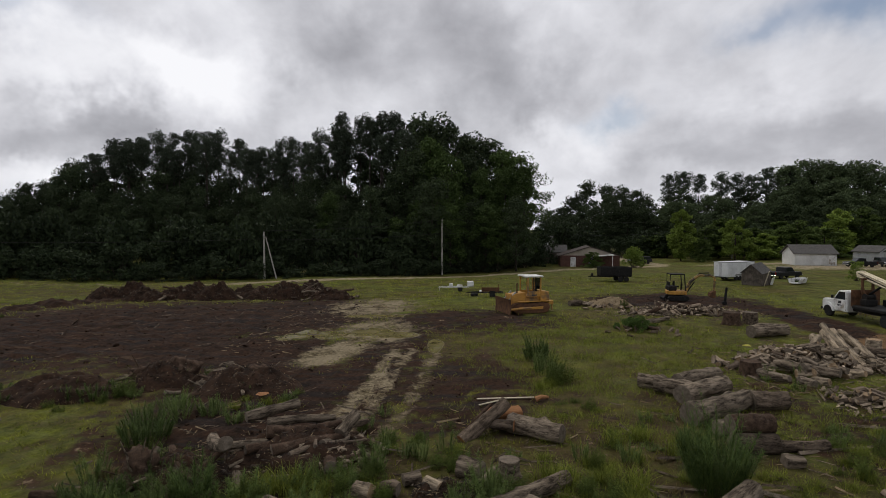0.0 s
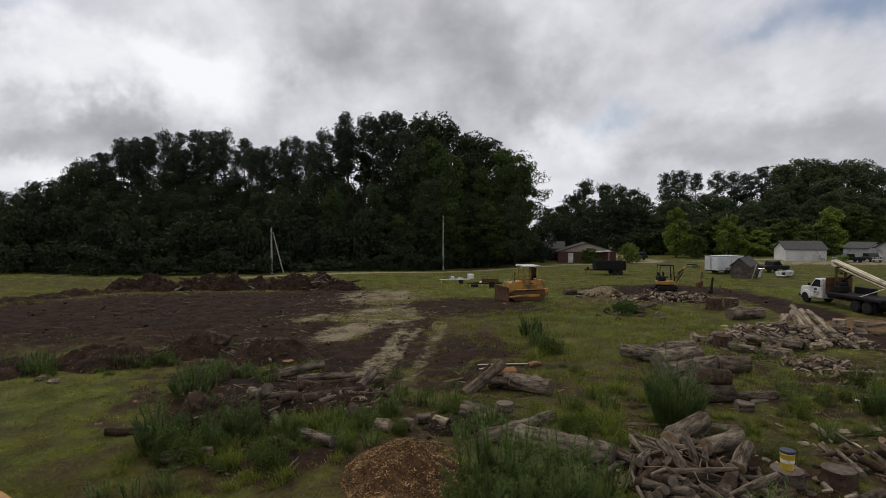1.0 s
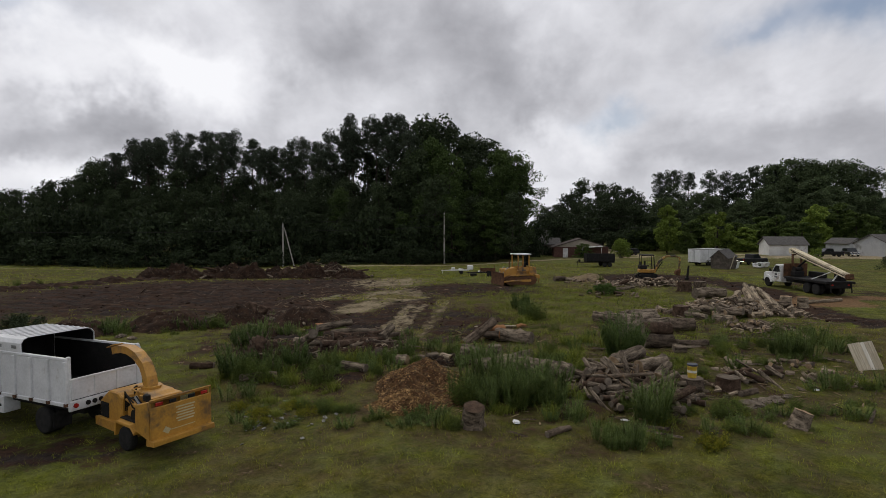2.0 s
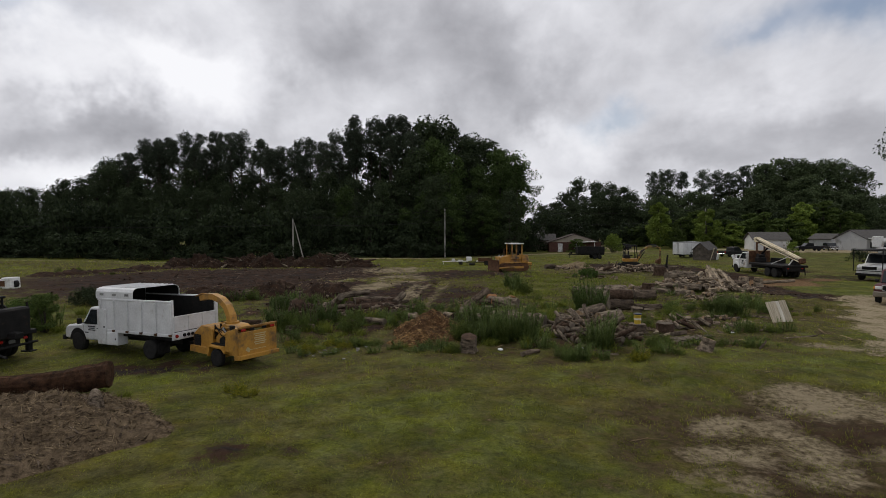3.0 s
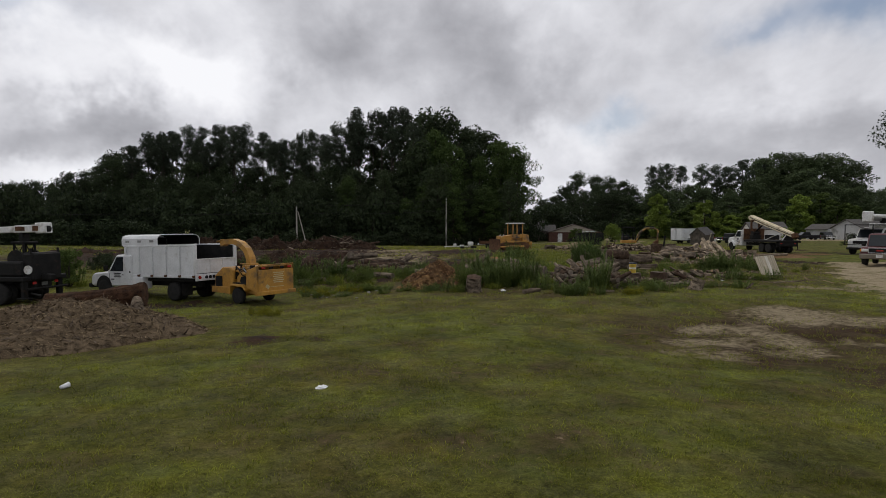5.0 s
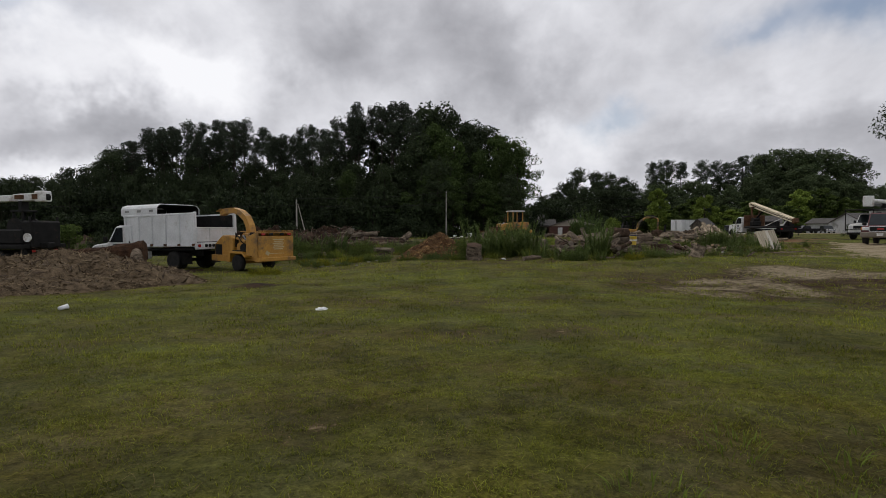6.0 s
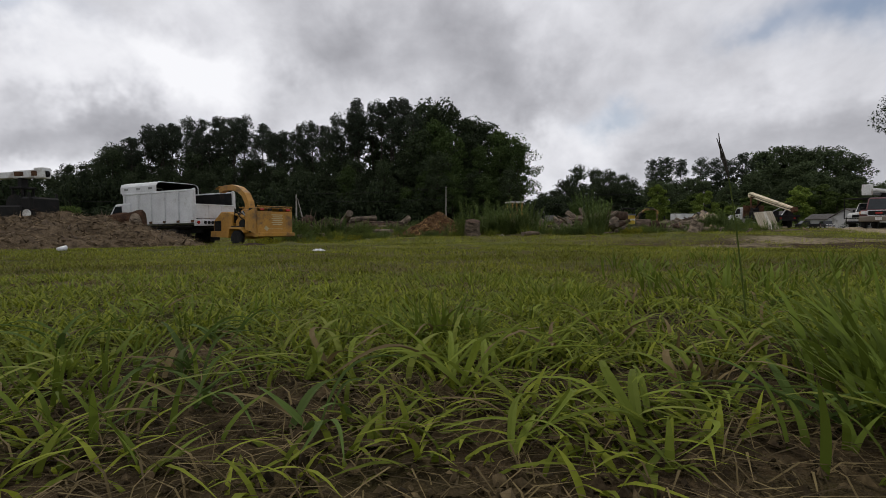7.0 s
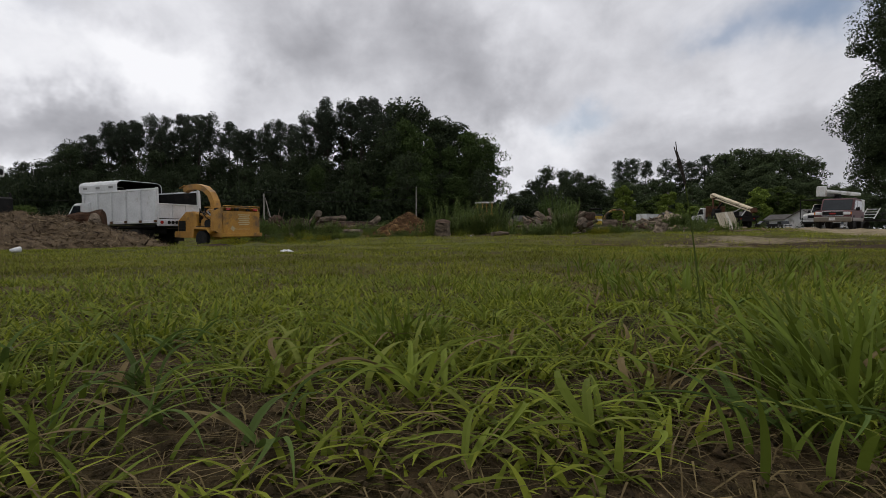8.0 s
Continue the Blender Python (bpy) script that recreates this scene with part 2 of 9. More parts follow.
def raw(name, verts, faces, mat, parent=None, label="", smooth=False):
    me = bpy.data.meshes.new(name)
    me.from_pydata([tuple(v) for v in verts] if not isinstance(verts, np.ndarray) else verts.tolist(), [], faces if isinstance(faces, list) else faces.tolist())
    if smooth:
        me.polygons.foreach_set("use_smooth", [True] * len(me.polygons))
    me.materials.append(mat)
    ob = new(name, me)
    if parent:
        ob.parent = parent
    return tagged(ob, label)


def bevel(bm, w, seg=1):
    if w:
        bmesh.ops.bevel(bm, geom=bm.edges[:], offset=w, segments=seg, affect="EDGES", clamp_overlap=True)
    return bm


def box(sx, sy, sz, at=(0, 0, 0), edge=0.02, turn=(0, 0, 0)):
    bm = bmesh.new()
    bmesh.ops.create_cube(bm, size=1, matrix=Matrix.Diagonal((sx, sy, sz, 1)))
    bevel(bm, edge)
    bm.transform(pose(*at, *turn))
    return bm


def prism(profile, y0, y1, edge=0.02):
    """A side profile of (x, z) corners carried from y0 to y1."""
    bm = bmesh.new()
    a = [bm.verts.new((x, y0, z)) for x, z in profile]
    c = [bm.verts.new((x, y1, z)) for x, z in profile]
    k = len(profile)
    bm.faces.new(a)
    bm.faces.new(c[::-1])
    for i in range(k):
        bm.faces.new((a[i], c[i], c[(i + 1) % k], a[(i + 1) % k]))
    bmesh.ops.recalc_face_normals(bm, faces=bm.faces[:])
    return bevel(bm, edge)


def slab(outline, z0, z1, edge=0.0):
    """A plan outline of (x, y) corners raised from z0 to z1."""
    bm = bmesh.new()
    a = [bm.verts.new((x, y, z0)) for x, y in outline]
    c = [bm.verts.new((x, y, z1)) for x, y in outline]
    k = len(outline)
    bm.faces.new(a)
    bm.faces.new(c)
    for i in range(k):
        bm.faces.new((a[i], c[i], c[(i + 1) % k], a[(i + 1) % k]))
    bmesh.ops.recalc_face_normals(bm, faces=bm.faces[:])
    return bevel(bm, edge)


def tube(points, r, seg=8, r_end=None, cap=True):
    """A round bar along points, tapering from r to r_end."""
    bm = bmesh.new()
    pts = [Vector(p) for p in points]
    rings, last = [], len(pts) - 1
    for i, p in enumerate(pts):
        d = (pts[min(i + 1, last)] - pts[max(i - 1, 0)]).normalized()
        side = d.cross(Vector((0, 0, 1)) if abs(d.z) < 0.95 else Vector((1, 0, 0))).normalized()
        over = side.cross(d)
        rr = r + ((r if r_end is None else r_end) - r) * i / max(last, 1)
        rings.append([bm.verts.new(p + rr * (side * math.cos(2 * math.pi * k / seg) + over * math.sin(2 * math.pi * k / seg))) for k in range(seg)])
    for a, c in zip(rings, rings[1:]):
        for k in range(seg):
            bm.faces.new((a[k], a[(k + 1) % seg], c[(k + 1) % seg], c[k]))
    if cap:
        bm.faces.new(rings[0][::-1])
        bm.faces.new(rings[-1])
    bmesh.ops.recalc_face_normals(bm, faces=bm.faces[:])
    return bm


def lathe(profile, axis="Y", seg=20):
    """Turns (radius, along) pairs round an axis."""
    bm = bmesh.new()
    rings = []
    for r, h in profile:
        ring = []
        for k in range(seg):
            c, s = r * math.cos(2 * math.pi * k / seg), r * math.sin(2 * math.pi * k / seg)
            ring.append(bm.verts.new({"Y": (c, h, s), "Z": (c, s, h), "X": (h, c, s)}[axis]))
        rings.append(ring)
    for a, c in zip(rings, rings[1:]):
        for k in range(seg):
            bm.faces.new((a[k], a[(k + 1) % seg], c[(k + 1) % seg], c[k]))
    for ring in (rings[0], rings[-1]):
        if profile[0][0] > 1e-6:
            bm.faces.new(ring)
    bmesh.ops.recalc_face_normals(bm, faces=bm.faces[:])
    return bm


def moved(bm, *place):
    bm.transform(pose(*place))
    return bm


def merged(*some):
    out = bmesh.new()
    for bm in some:
        me = bpy.data.meshes.new("join")
        bm.to_mesh(me)
        bm.free()
        out.from_mesh(me)
        bpy.data.meshes.remove(me)
    return out


def wheel(parent, x, y, r=0.4, w=0.25, rim=None, out=1, name="wheel"):
    """A tyre with its rim as a sub-part; out: +1 or -1, the side that the dish faces."""
    h = w / 2
    tyre = part(name, moved(lathe([(r * 0.6, -h), (r * 0.88, -h), (r * 0.97, -h * 0.8), (r, -h * 0.4), (r, h * 0.4), (r * 0.97, h * 0.8), (r * 0.88, h), (r * 0.6, h)], seg=22), x, y, r), RUBBER, parent, "black rubber tyre", True)
    part("rim", moved(lathe([(r * 0.6, -h * 0.9 * out), (r * 0.56, h * 0.9 * out), (r * 0.45, h * 0.5 * out), (r * 0.2, h * 0.55 * out), (r * 0.14, h * 0.8 * out), (0.001, h * 0.8 * out)], seg=18), x, y, r), rim or GREY_METAL, tyre, "", True)
    return tyre


def bars(parent, lines, mat, name="lettering", label="illegible lettering shown as bars"):
    """Bars in place of writing: (centre, size along x, y, z)."""
    part(name, merged(*[box(sx, sy, sz, c, 0) for c, (sx, sy, sz) in lines]), mat, parent, label)


# ---- ground ----
LEVELS = [
    (0, 0, 0.25), (0.5, 3, 0.19), (-1, 6, 0.06), (-2.5, 10.4, -0.05), (-9, 25, -0.45), (-17, 27, -0.55), (-13, 26, -0.5), (-20.6, 26, -0.55), (-10, 16, -0.12), (1.7, 25.5, 0.02), (8.2, 15.5, -0.15), (6.4, 26, 0.1),
    (10.7, 23, 0.2), (18.5, 30.5, 0.3), (29, 38, 0.4), (27.7, 48.5, 0.2), (-7, 41, 0.1), (-7, 51, 0.15), (0, 50, 0.3), (15.8, 69, 0.3), (44, 103, 0.42), (2.7, 93, -0.5), (-30, 60, 0.0),
    (-40, 100, -0.9), (0, 125, -0.9), (80, 130, 0.5), (42, 57, 0.4), (33, 61, 0.5), (8, 67, 0.34), (25, 75, 0.35), (26, 98, 0.07), (10, 40, 0.35), (5, 30, 0.25), (38, 142, -0.3),
]


def lift(x, y):
    """Height of the ground; works on numbers and on arrays."""
    x, y = np.asarray(x, float), np.asarray(y, float)
    top, low = 0.0, 0.02 / 900
    for cx, cy, z in LEVELS:
        w = 1 / ((x - cx) ** 2 + (y - cy) ** 2 + 1.5) ** 1.5
        top, low = top + w * z, low + w
    return top / low


def oval(x, y, cx, cy, rx, ry, turn=0.0):
    """1 inside an oval, fading to 0 outside it."""
    c, s = math.cos(radians(turn)), math.sin(radians(turn))
    a, b = ((x - cx) * c + (y - cy) * s) / rx, (-(x - cx) * s + (y - cy) * c) / ry
    return np.clip(1.6 - np.sqrt(a * a + b * b) * 1.1, 0, 1)


def band(x, y, pts, width):
    """1 along a line of points, fading to 0 at its edges."""
    best = np.full(np.shape(x), 1e9)
    for (ax, ay), (bx, by) in zip(pts, pts[1:]):
        dx, dy = bx - ax, by - ay
        t = np.clip(((x - ax) * dx + (y - ay) * dy) / (dx * dx + dy * dy), 0, 1)
        best = np.minimum(best, np.hypot(x - ax - t * dx, y - ay - t * dy))
    return np.clip(1.5 - best / width, 0, 1)


ROAD = [(-260, 96), (-60, 101), (-30, 105), (-20, 107), (5, 116), (30, 128), (50, 138), (75, 134), (110, 130), (220, 118)]


def zones(x, y):
    """Shares of bare dark soil, pale mud, gravel, sawdust, rough brown growth and standing water."""
    soil = np.maximum.reduce([0.95 * oval(x, y, -13, 52, 9, 6), oval(x, y, -25, 62, 19, 15, 20), oval(x, y, -13, 68, 10, 12), 0.8 * oval(x, y, 2, 63, 9, 6), oval(x, y, -8, 42, 5, 8), band(x, y, [(-2, 58), (-3, 44), (-5, 32)], 2.6) * 0.8,
                              oval(x, y, 25, 75, 9, 6), band(x, y, [(27, 80), (31, 68), (30, 58), (27, 46), (30, 38)], 2.2), 0.42 * oval(x, y, 10.6, 15.7, 5.0, 3.6, 15), 0.4 * oval(x, y, 10.8, 11.8, 4.2, 2.6), 0.68 * oval(x, y, 1.6, 43.5, 4.6, 7),
                              0.7 * oval(x, y, -12.0, 24.5, 2.5, 1.5), 0.5 * oval(x, y, 7, 29, 6, 5), 0.5 * oval(x, y, 16, 40, 7, 7), oval(x, y, 41, 57, 5, 4) * 0.5, oval(x, y, 40, 66, 4, 3) * 0.7, 0.5 * oval(x, y, -4.5, 15, 1.4, 1.2)])
    pale = np.maximum.reduce([0.95 * oval(x, y, -6.2, 51.5, 1.7, 3.4, -14), 0.62 * oval(x, y, -4.2, 59, 3.6, 5.5, 8), 0.62 * oval(x, y, -6, 72, 5, 8), 0.64 * band(x, y, [(-2.2, 52), (-2.9, 44), (-4.6, 34)], 0.5), 0.46 * band(x, y, [(0.4, 52), (-0.3, 44), (-1.9, 35)], 0.5), 0.5 * band(x, y, [(-1.2, 52), (-1.9, 44), (-3.2, 36)], 0.4), 0.72 * oval(x, y, 11.9, 18.6, 2.2, 1.5, 10), 0.64 * oval(x, y, 13.6, 17.4, 1.8, 1.1), 0.66 * oval(x, y, 8.5, 16.6, 1.5, 1.1), 0.66 * oval(x, y, 9.3, 15.2, 1.1, 1.2), 0.62 * oval(x, y, 7.2, 14.9, 1.4, 0.9), 0.58 * oval(x, y, 6.2, 13.4, 1.1, 1.0), 0.58 * oval(x, y, 8.9, 13.6, 1.1, 0.7), 0.58 * oval(x, y, 11.2, 14.6, 1.0, 0.7),
                              band(x, y, [(16.6, 25.8), (18.5, 25.3), (22, 25.0)], 0.8) * 0.55])
    stone = np.maximum.reduce([band(x, y, ROAD, 1.7) * np.clip((x + 46) / 22, 0.35, 1), band(x, y, [(21, 21), (25, 28.5), (32, 39.5), (45, 44), (90, 46)], 3.3), band(x, y, [(26, 22), (34, 33), (60, 40)], 4), oval(x, y, 100, 124, 36, 8), band(x, y, [(50, 138), (47, 160), (55, 200)], 2)])
    dust = np.maximum(oval(x, y, 31.5, 53, 3.5, 2.6), 0.8 * oval(x, y, 36, 55, 3, 1.5))
    brown = np.maximum.reduce([0.85 * oval(x, y, 10.2, 15.6, 5.6, 4.2, 15), 0.7 * oval(x, y, 10.8, 11.8, 4.2, 2.8), 0.45 * oval(x, y, -45, 92, 40, 9), 0.7 * oval(x, y, 0, 49, 6, 8), 0.5 * oval(x, y, 4, 55, 9, 9), 0.6 * oval(x, y, -24, 50, 10, 4), 0.55 * oval(x, y, 5, 35, 22, 14), 0.35 * oval(x, y, 20, 60, 14, 12), 0.6 * oval(x, y, -18, 46, 12, 4), 0.7 * oval(x, y, -30, 62, 22, 20), 0.25 * oval(x, y, 3, 11, 10, 8), 0.75 * oval(x, y, 0.1, 0.6, 0.9, 0.7)])
    wet = np.maximum.reduce([oval(x, y, -9.6, 57.2, 1.3, 2.1, -20), oval(x, y, -7.4, 57.6, 1.2, 1.7), oval(x, y, -4.6, 58.6, 1.5, 1.9, -15), oval(x, y, -2.6, 57.4, 1.6, 1.5), 0.9 * oval(x, y, 0.3, 53.2, 0.6, 2.4), 0.85 * oval(x, y, -5.2, 66, 3.2, 1.2)])
    return soil, pale, stone, dust, brown, wet


def ground_sheet():
    def axis(lo, hi, near_lo, near_hi, step, grow):
        a = list(np.arange(near_lo, near_hi, step))
        s, v = step, near_hi
        up = []
        while v < hi:
            up.append(v)
            s *= grow
            v += s
        up.append(hi)
        s, v = step, near_lo
        down = []
        while v > lo:
            s *= grow
            v -= s
            down.append(max(v, lo))
        return np.array(sorted(set(down + a + up)))
    xs, ys = axis(-3500, 3500, -30, 36, 0.4, 1.09), axis(-600, 4500, -1, 82, 0.4, 1.08)
    gx, gy = np.meshgrid(xs, ys)
    z = lift(gx, gy)
    soil, pale, stone, dust, brown, wet = zones(gx, gy)
    rough = np.array([noise.fractal(Vector((x * 0.9, y * 0.9, 0)), 1.0, 2.0, 4) for x, y in zip(gx.ravel(), gy.ravel())]).reshape(gx.shape)
    far = np.clip((np.hypot(gx, gy - 0.6) - 1.2) / 14, 0.0, 1)
    z = z + rough * far * (0.03 + 0.2 * soil * (1 - pale) + 0.05 * brown) * (gy < 120) - 0.06 * pale - 0.03 * stone - 0.05 * wet
    nx = len(xs)
    idx = np.arange(nx * len(ys)).reshape(len(ys), nx)
    faces = np.stack([idx[:-1, :-1], idx[:-1, 1:], idx[1:, 1:], idx[1:, :-1]], -1).reshape(-1, 4)
    ob = raw("ground", np.stack([gx, gy, z], -1).reshape(-1, 3), faces, ground_material(), None, "", True)
    for name, v in (("soil", soil), ("pale", pale), ("stone", stone), ("dust", dust), ("brown", brown), ("wet", wet)):
        at = ob.data.attributes.new(name, "FLOAT", "POINT")
        at.data.foreach_set("value", v.ravel().astype(np.float32))
    return tagged(ob, "mown green grass with bare muddy patches and gravel", "ground", "", "structure")


def ground_material():
    m = bpy.data.materials.new("ground_cover")
    m.use_nodes = True
    n, link = m.node_tree.nodes, m.node_tree.links
    b = n["Principled BSDF"]
    b.inputs["Roughness"].default_value, b.inputs["Specular IOR Level"].default_value = 0.95, 0.08
    geo = n.new("ShaderNodeNewGeometry")

    def tex(scale, detail=5, rough=0.6, off=0.0):
        mp = n.new("ShaderNodeMapping")
        mp.inputs["Location"].default_value = (off, off * 0.7, 0)
        link.new(geo.outputs["Position"], mp.inputs[0])
        t = n.new("ShaderNodeTexNoise")
        t.inputs["Scale"].default_value, t.inputs["Detail"].default_value, t.inputs["Roughness"].default_value = scale, detail, rough
        link.new(mp.outputs[0], t.inputs["Vector"])
        return t.outputs[0]

    def span(v, lo, hi, a=0.0, c=1.0):
        r = n.new("ShaderNodeMapRange")
        for i, q in enumerate((lo, hi, a, c)):
            r.inputs[i + 1].default_value = q
        link.new(v, r.inputs[0])
        return r.outputs[0]

    def blend(f, a, c):
        x = n.new("ShaderNodeMix")
        x.data_type = "RGBA"
        link.new(f, x.inputs[0])
        for i, q in ((6, a), (7, c)):
            if isinstance(q, tuple):
                x.inputs[i].default_value = (*q, 1)
            else:
                link.new(q, x.inputs[i])
        return x.outputs[2]

    def calc(op, a, c):
        x = n.new("ShaderNodeMath")
        x.operation = op
        for i, q in enumerate((a, c)):
            if isinstance(q, (int, float)):
                x.inputs[i].default_value = q
            else:
                link.new(q, x.inputs[i])
        return x.outputs[0]

    def zone(name, ragged, soft=0.10):
        a = n.new("ShaderNodeAttribute")
        a.attribute_name = name
        return span(calc("ADD", a.outputs["Fac"], ragged), 1.0 - soft, 1.0 + soft)

    broad, mid, fine, grit = tex(0.10, 3), tex(0.7, 5, 0.65, 9), tex(5.0, 6, 0.7, 4), tex(38, 5, 0.75)
    ragged = calc("ADD", calc("MULTIPLY", calc("SUBTRACT", mid, 0.5), 1.9), calc("ADD", calc("MULTIPLY", calc("SUBTRACT", fine, 0.5), 0.9), 0.52))
    smooth = calc("ADD", calc("MULTIPLY", calc("SUBTRACT", mid, 0.5), 1.5), calc("ADD", calc("MULTIPLY", calc("SUBTRACT", fine, 0.5), 0.35), 0.52))
    grass = blend(span(grit, 0.3, 0.7), (0.034, 0.029, 0.007), (0.132, 0.113, 0.025))
    straw = blend(span(grit, 0.3, 0.7), (0.042, 0.036, 0.01), (0.13, 0.112, 0.034))
    col = blend(span(calc("ADD", calc("MULTIPLY", mid, 0.6), calc("MULTIPLY", fine, 0.5)), 0.46, 0.66, 0.0, 0.85), grass, straw)
    lush = blend(span(grit, 0.3, 0.7), (0.042, 0.05, 0.008), (0.128, 0.146, 0.023))
    col = blend(span(calc("ADD", calc("MULTIPLY", broad, 0.6), calc("MULTIPLY", tex(0.45, 4, 0.6, 17), 0.4)), 0.41, 0.56, 0.0, 0.88), col, lush)
    patch = calc("ADD", calc("MULTIPLY", fine, 0.55), calc("MULTIPLY", tex(14, 4, 0.7, 23), 0.45))
    shade = n.new("ShaderNodeHueSaturation")
    worn = span(tex(0.55, 5, 0.68), 0.38, 0.62, 0.62, 1.22)
    link.new(calc("MULTIPLY", worn, span(patch, 0.36, 0.64, 0.5, 1.5)), shade.inputs["Value"])
    link.new(span(tex(1.6, 4, 0.6, 41), 0.35, 0.65, 0.85, 1.08), shade.inputs["Saturation"])
    link.new(col, shade.inputs["Color"])
    col = shade.outputs[0]
    rough_brown = blend(span(fine, 0.35, 0.65), (0.026, 0.018, 0.009), (0.085, 0.06, 0.031))
    drag = n.new("ShaderNodeMapping")
    drag.inputs["Rotation"].default_value, drag.inputs["Scale"].default_value = (0, 0, radians(-32)), (0.22, 2.2, 1)
    link.new(geo.outputs["Position"], drag.inputs[0])
    streak = n.new("ShaderNodeTexNoise")
    streak.inputs["Scale"].default_value, streak.inputs["Detail"].default_value = 0.8, 5
    link.new(drag.outputs[0], streak.inputs["Vector"])
    soil = blend(span(calc("ADD", calc("MULTIPLY", fine, 0.6), calc("MULTIPLY", mid, 0.5)), 0.42, 0.68), (0.009, 0.0052, 0.0036), (0.05, 0.027, 0.0165))
    soil = blend(span(streak.outputs[0], 0.5, 0.62, 0.0, 0.75), soil, blend(span(fine, 0.35, 0.7), (0.008, 0.007, 0.0068), (0.036, 0.031, 0.029)))
    soil = blend(span(streak.outputs[0], 0.36, 0.30, 0.0, 0.6), soil, (0.085, 0.058, 0.036))
    pale = blend(span(fine, 0.3, 0.7), (0.15, 0.12, 0.075), (0.27, 0.222, 0.145))
    pale = blend(span(calc("ADD", calc("MULTIPLY", tex(0.5, 4, 0.6, 51), 0.6), calc("MULTIPLY", fine, 0.4)), 0.39, 0.54), blend(span(fine, 0.35, 0.65), (0.03, 0.02, 0.011), (0.1, 0.08, 0.035)), pale)
    puddle = blend(span(mid, 0.4, 0.6), (0.1, 0.085, 0.028), (0.15, 0.125, 0.05))
    stone = blend(span(grit, 0.3, 0.7), (0.16, 0.128, 0.08), (0.37, 0.305, 0.205))
    dust = blend(span(fine, 0.3, 0.7), (0.085, 0.048, 0.024), (0.2, 0.125, 0.066))
    fb, fs, fp, fg, fd = zone("brown", ragged, 0.25), zone("soil", ragged, 0.14), zone("pale", smooth, 0.16), zone("stone", ragged, 0.10), zone("dust", ragged, 0.12)
    stone = blend(span(calc("ADD", calc("MULTIPLY", tex(0.9, 5, 0.65, 61), 0.6), calc("MULTIPLY", fine, 0.4)), 0.36, 0.5), straw, stone)
    for f, c in ((fb, rough_brown), (fs, soil), (fd, dust), (fp, pale), (fg, stone)):
        col = blend(f, col, c)
    wet = zone("wet", calc("ADD", calc("MULTIPLY", calc("SUBTRACT", mid, 0.5), 0.9), 0.45), 0.05)
    col = blend(wet, col, puddle)
    link.new(col, b.inputs["Base Color"])
    link.new(span(wet, 0, 1, 0.95, 0.22), b.inputs["Roughness"])
    bu = n.new("ShaderNodeBump")
    bu.inputs["Distance"].default_value = 0.06
    link.new(calc("MULTIPLY", calc("SUBTRACT", 1.0, wet), 0.8), bu.inputs["Strength"])
    link.new(calc("ADD", calc("MULTIPLY", fine, 1.2), calc("MULTIPLY", grit, 0.5)), bu.inputs["Height"])
    link.new(bu.outputs[0], b.inputs["Normal"])
    return m


ground_sheet()

# ---- woodland ----


def leaf_cloud(centres, radii, per, size, rng, flat=0.75, aspect=0.6, far=False, facing=0.0):
    """Verts and faces of many small bent leaves scattered through balls round the centres; facing: how far they turn outwards."""
    k = len(centres) * per
    c = np.repeat(np.asarray(centres, float), per, 0)
    r = np.repeat(np.asarray(radii, float), per)
    d = rng.normal(size=(k, 3))
    d /= np.linalg.norm(d, axis=1, keepdims=True)
    d *= (r * rng.uniform(0.35, 1.0, k) ** 0.5)[:, None]
    d[:, 2] *= flat
    p = c + d
    a = rng.normal(size=(k, 3))
    if facing:
        out = d / np.linalg.norm(d, axis=1, keepdims=True) * facing + rng.normal(size=(k, 3)) * (1 - facing) + (0, 0, 0.25)
        out /= np.linalg.norm(out, axis=1, keepdims=True)
        a -= out * (a * out).sum(1, keepdims=True)
        a /= np.linalg.norm(a, axis=1, keepdims=True)
        b = np.cross(out, a)
    else:
        a /= np.linalg.norm(a, axis=1, keepdims=True)
        b = np.cross(a, rng.normal(size=(k, 3)))
    b /= np.linalg.norm(b, axis=1, keepdims=True)
    nrm = np.cross(a, b)
    s = (size * rng.uniform(0.6, 1.4, k))[:, None]
    if far:
        return np.stack([p - a * s, p + a * s * 0.6 - b * s * aspect, p + a * s * 0.6 + b * s * aspect], 1).reshape(-1, 3), np.arange(k * 3).reshape(-1, 3)
    v = np.stack([p - a * s, p - b * s * aspect + nrm * s * 0.25, p + a * s, p + b * s * aspect + nrm * s * 0.25], 1).reshape(-1, 3)
    i = np.arange(k)[:, None] * 4
    return v, np.concatenate([i + np.array([[0, 1, 2]]), i + np.array([[0, 2, 3]])], 0)


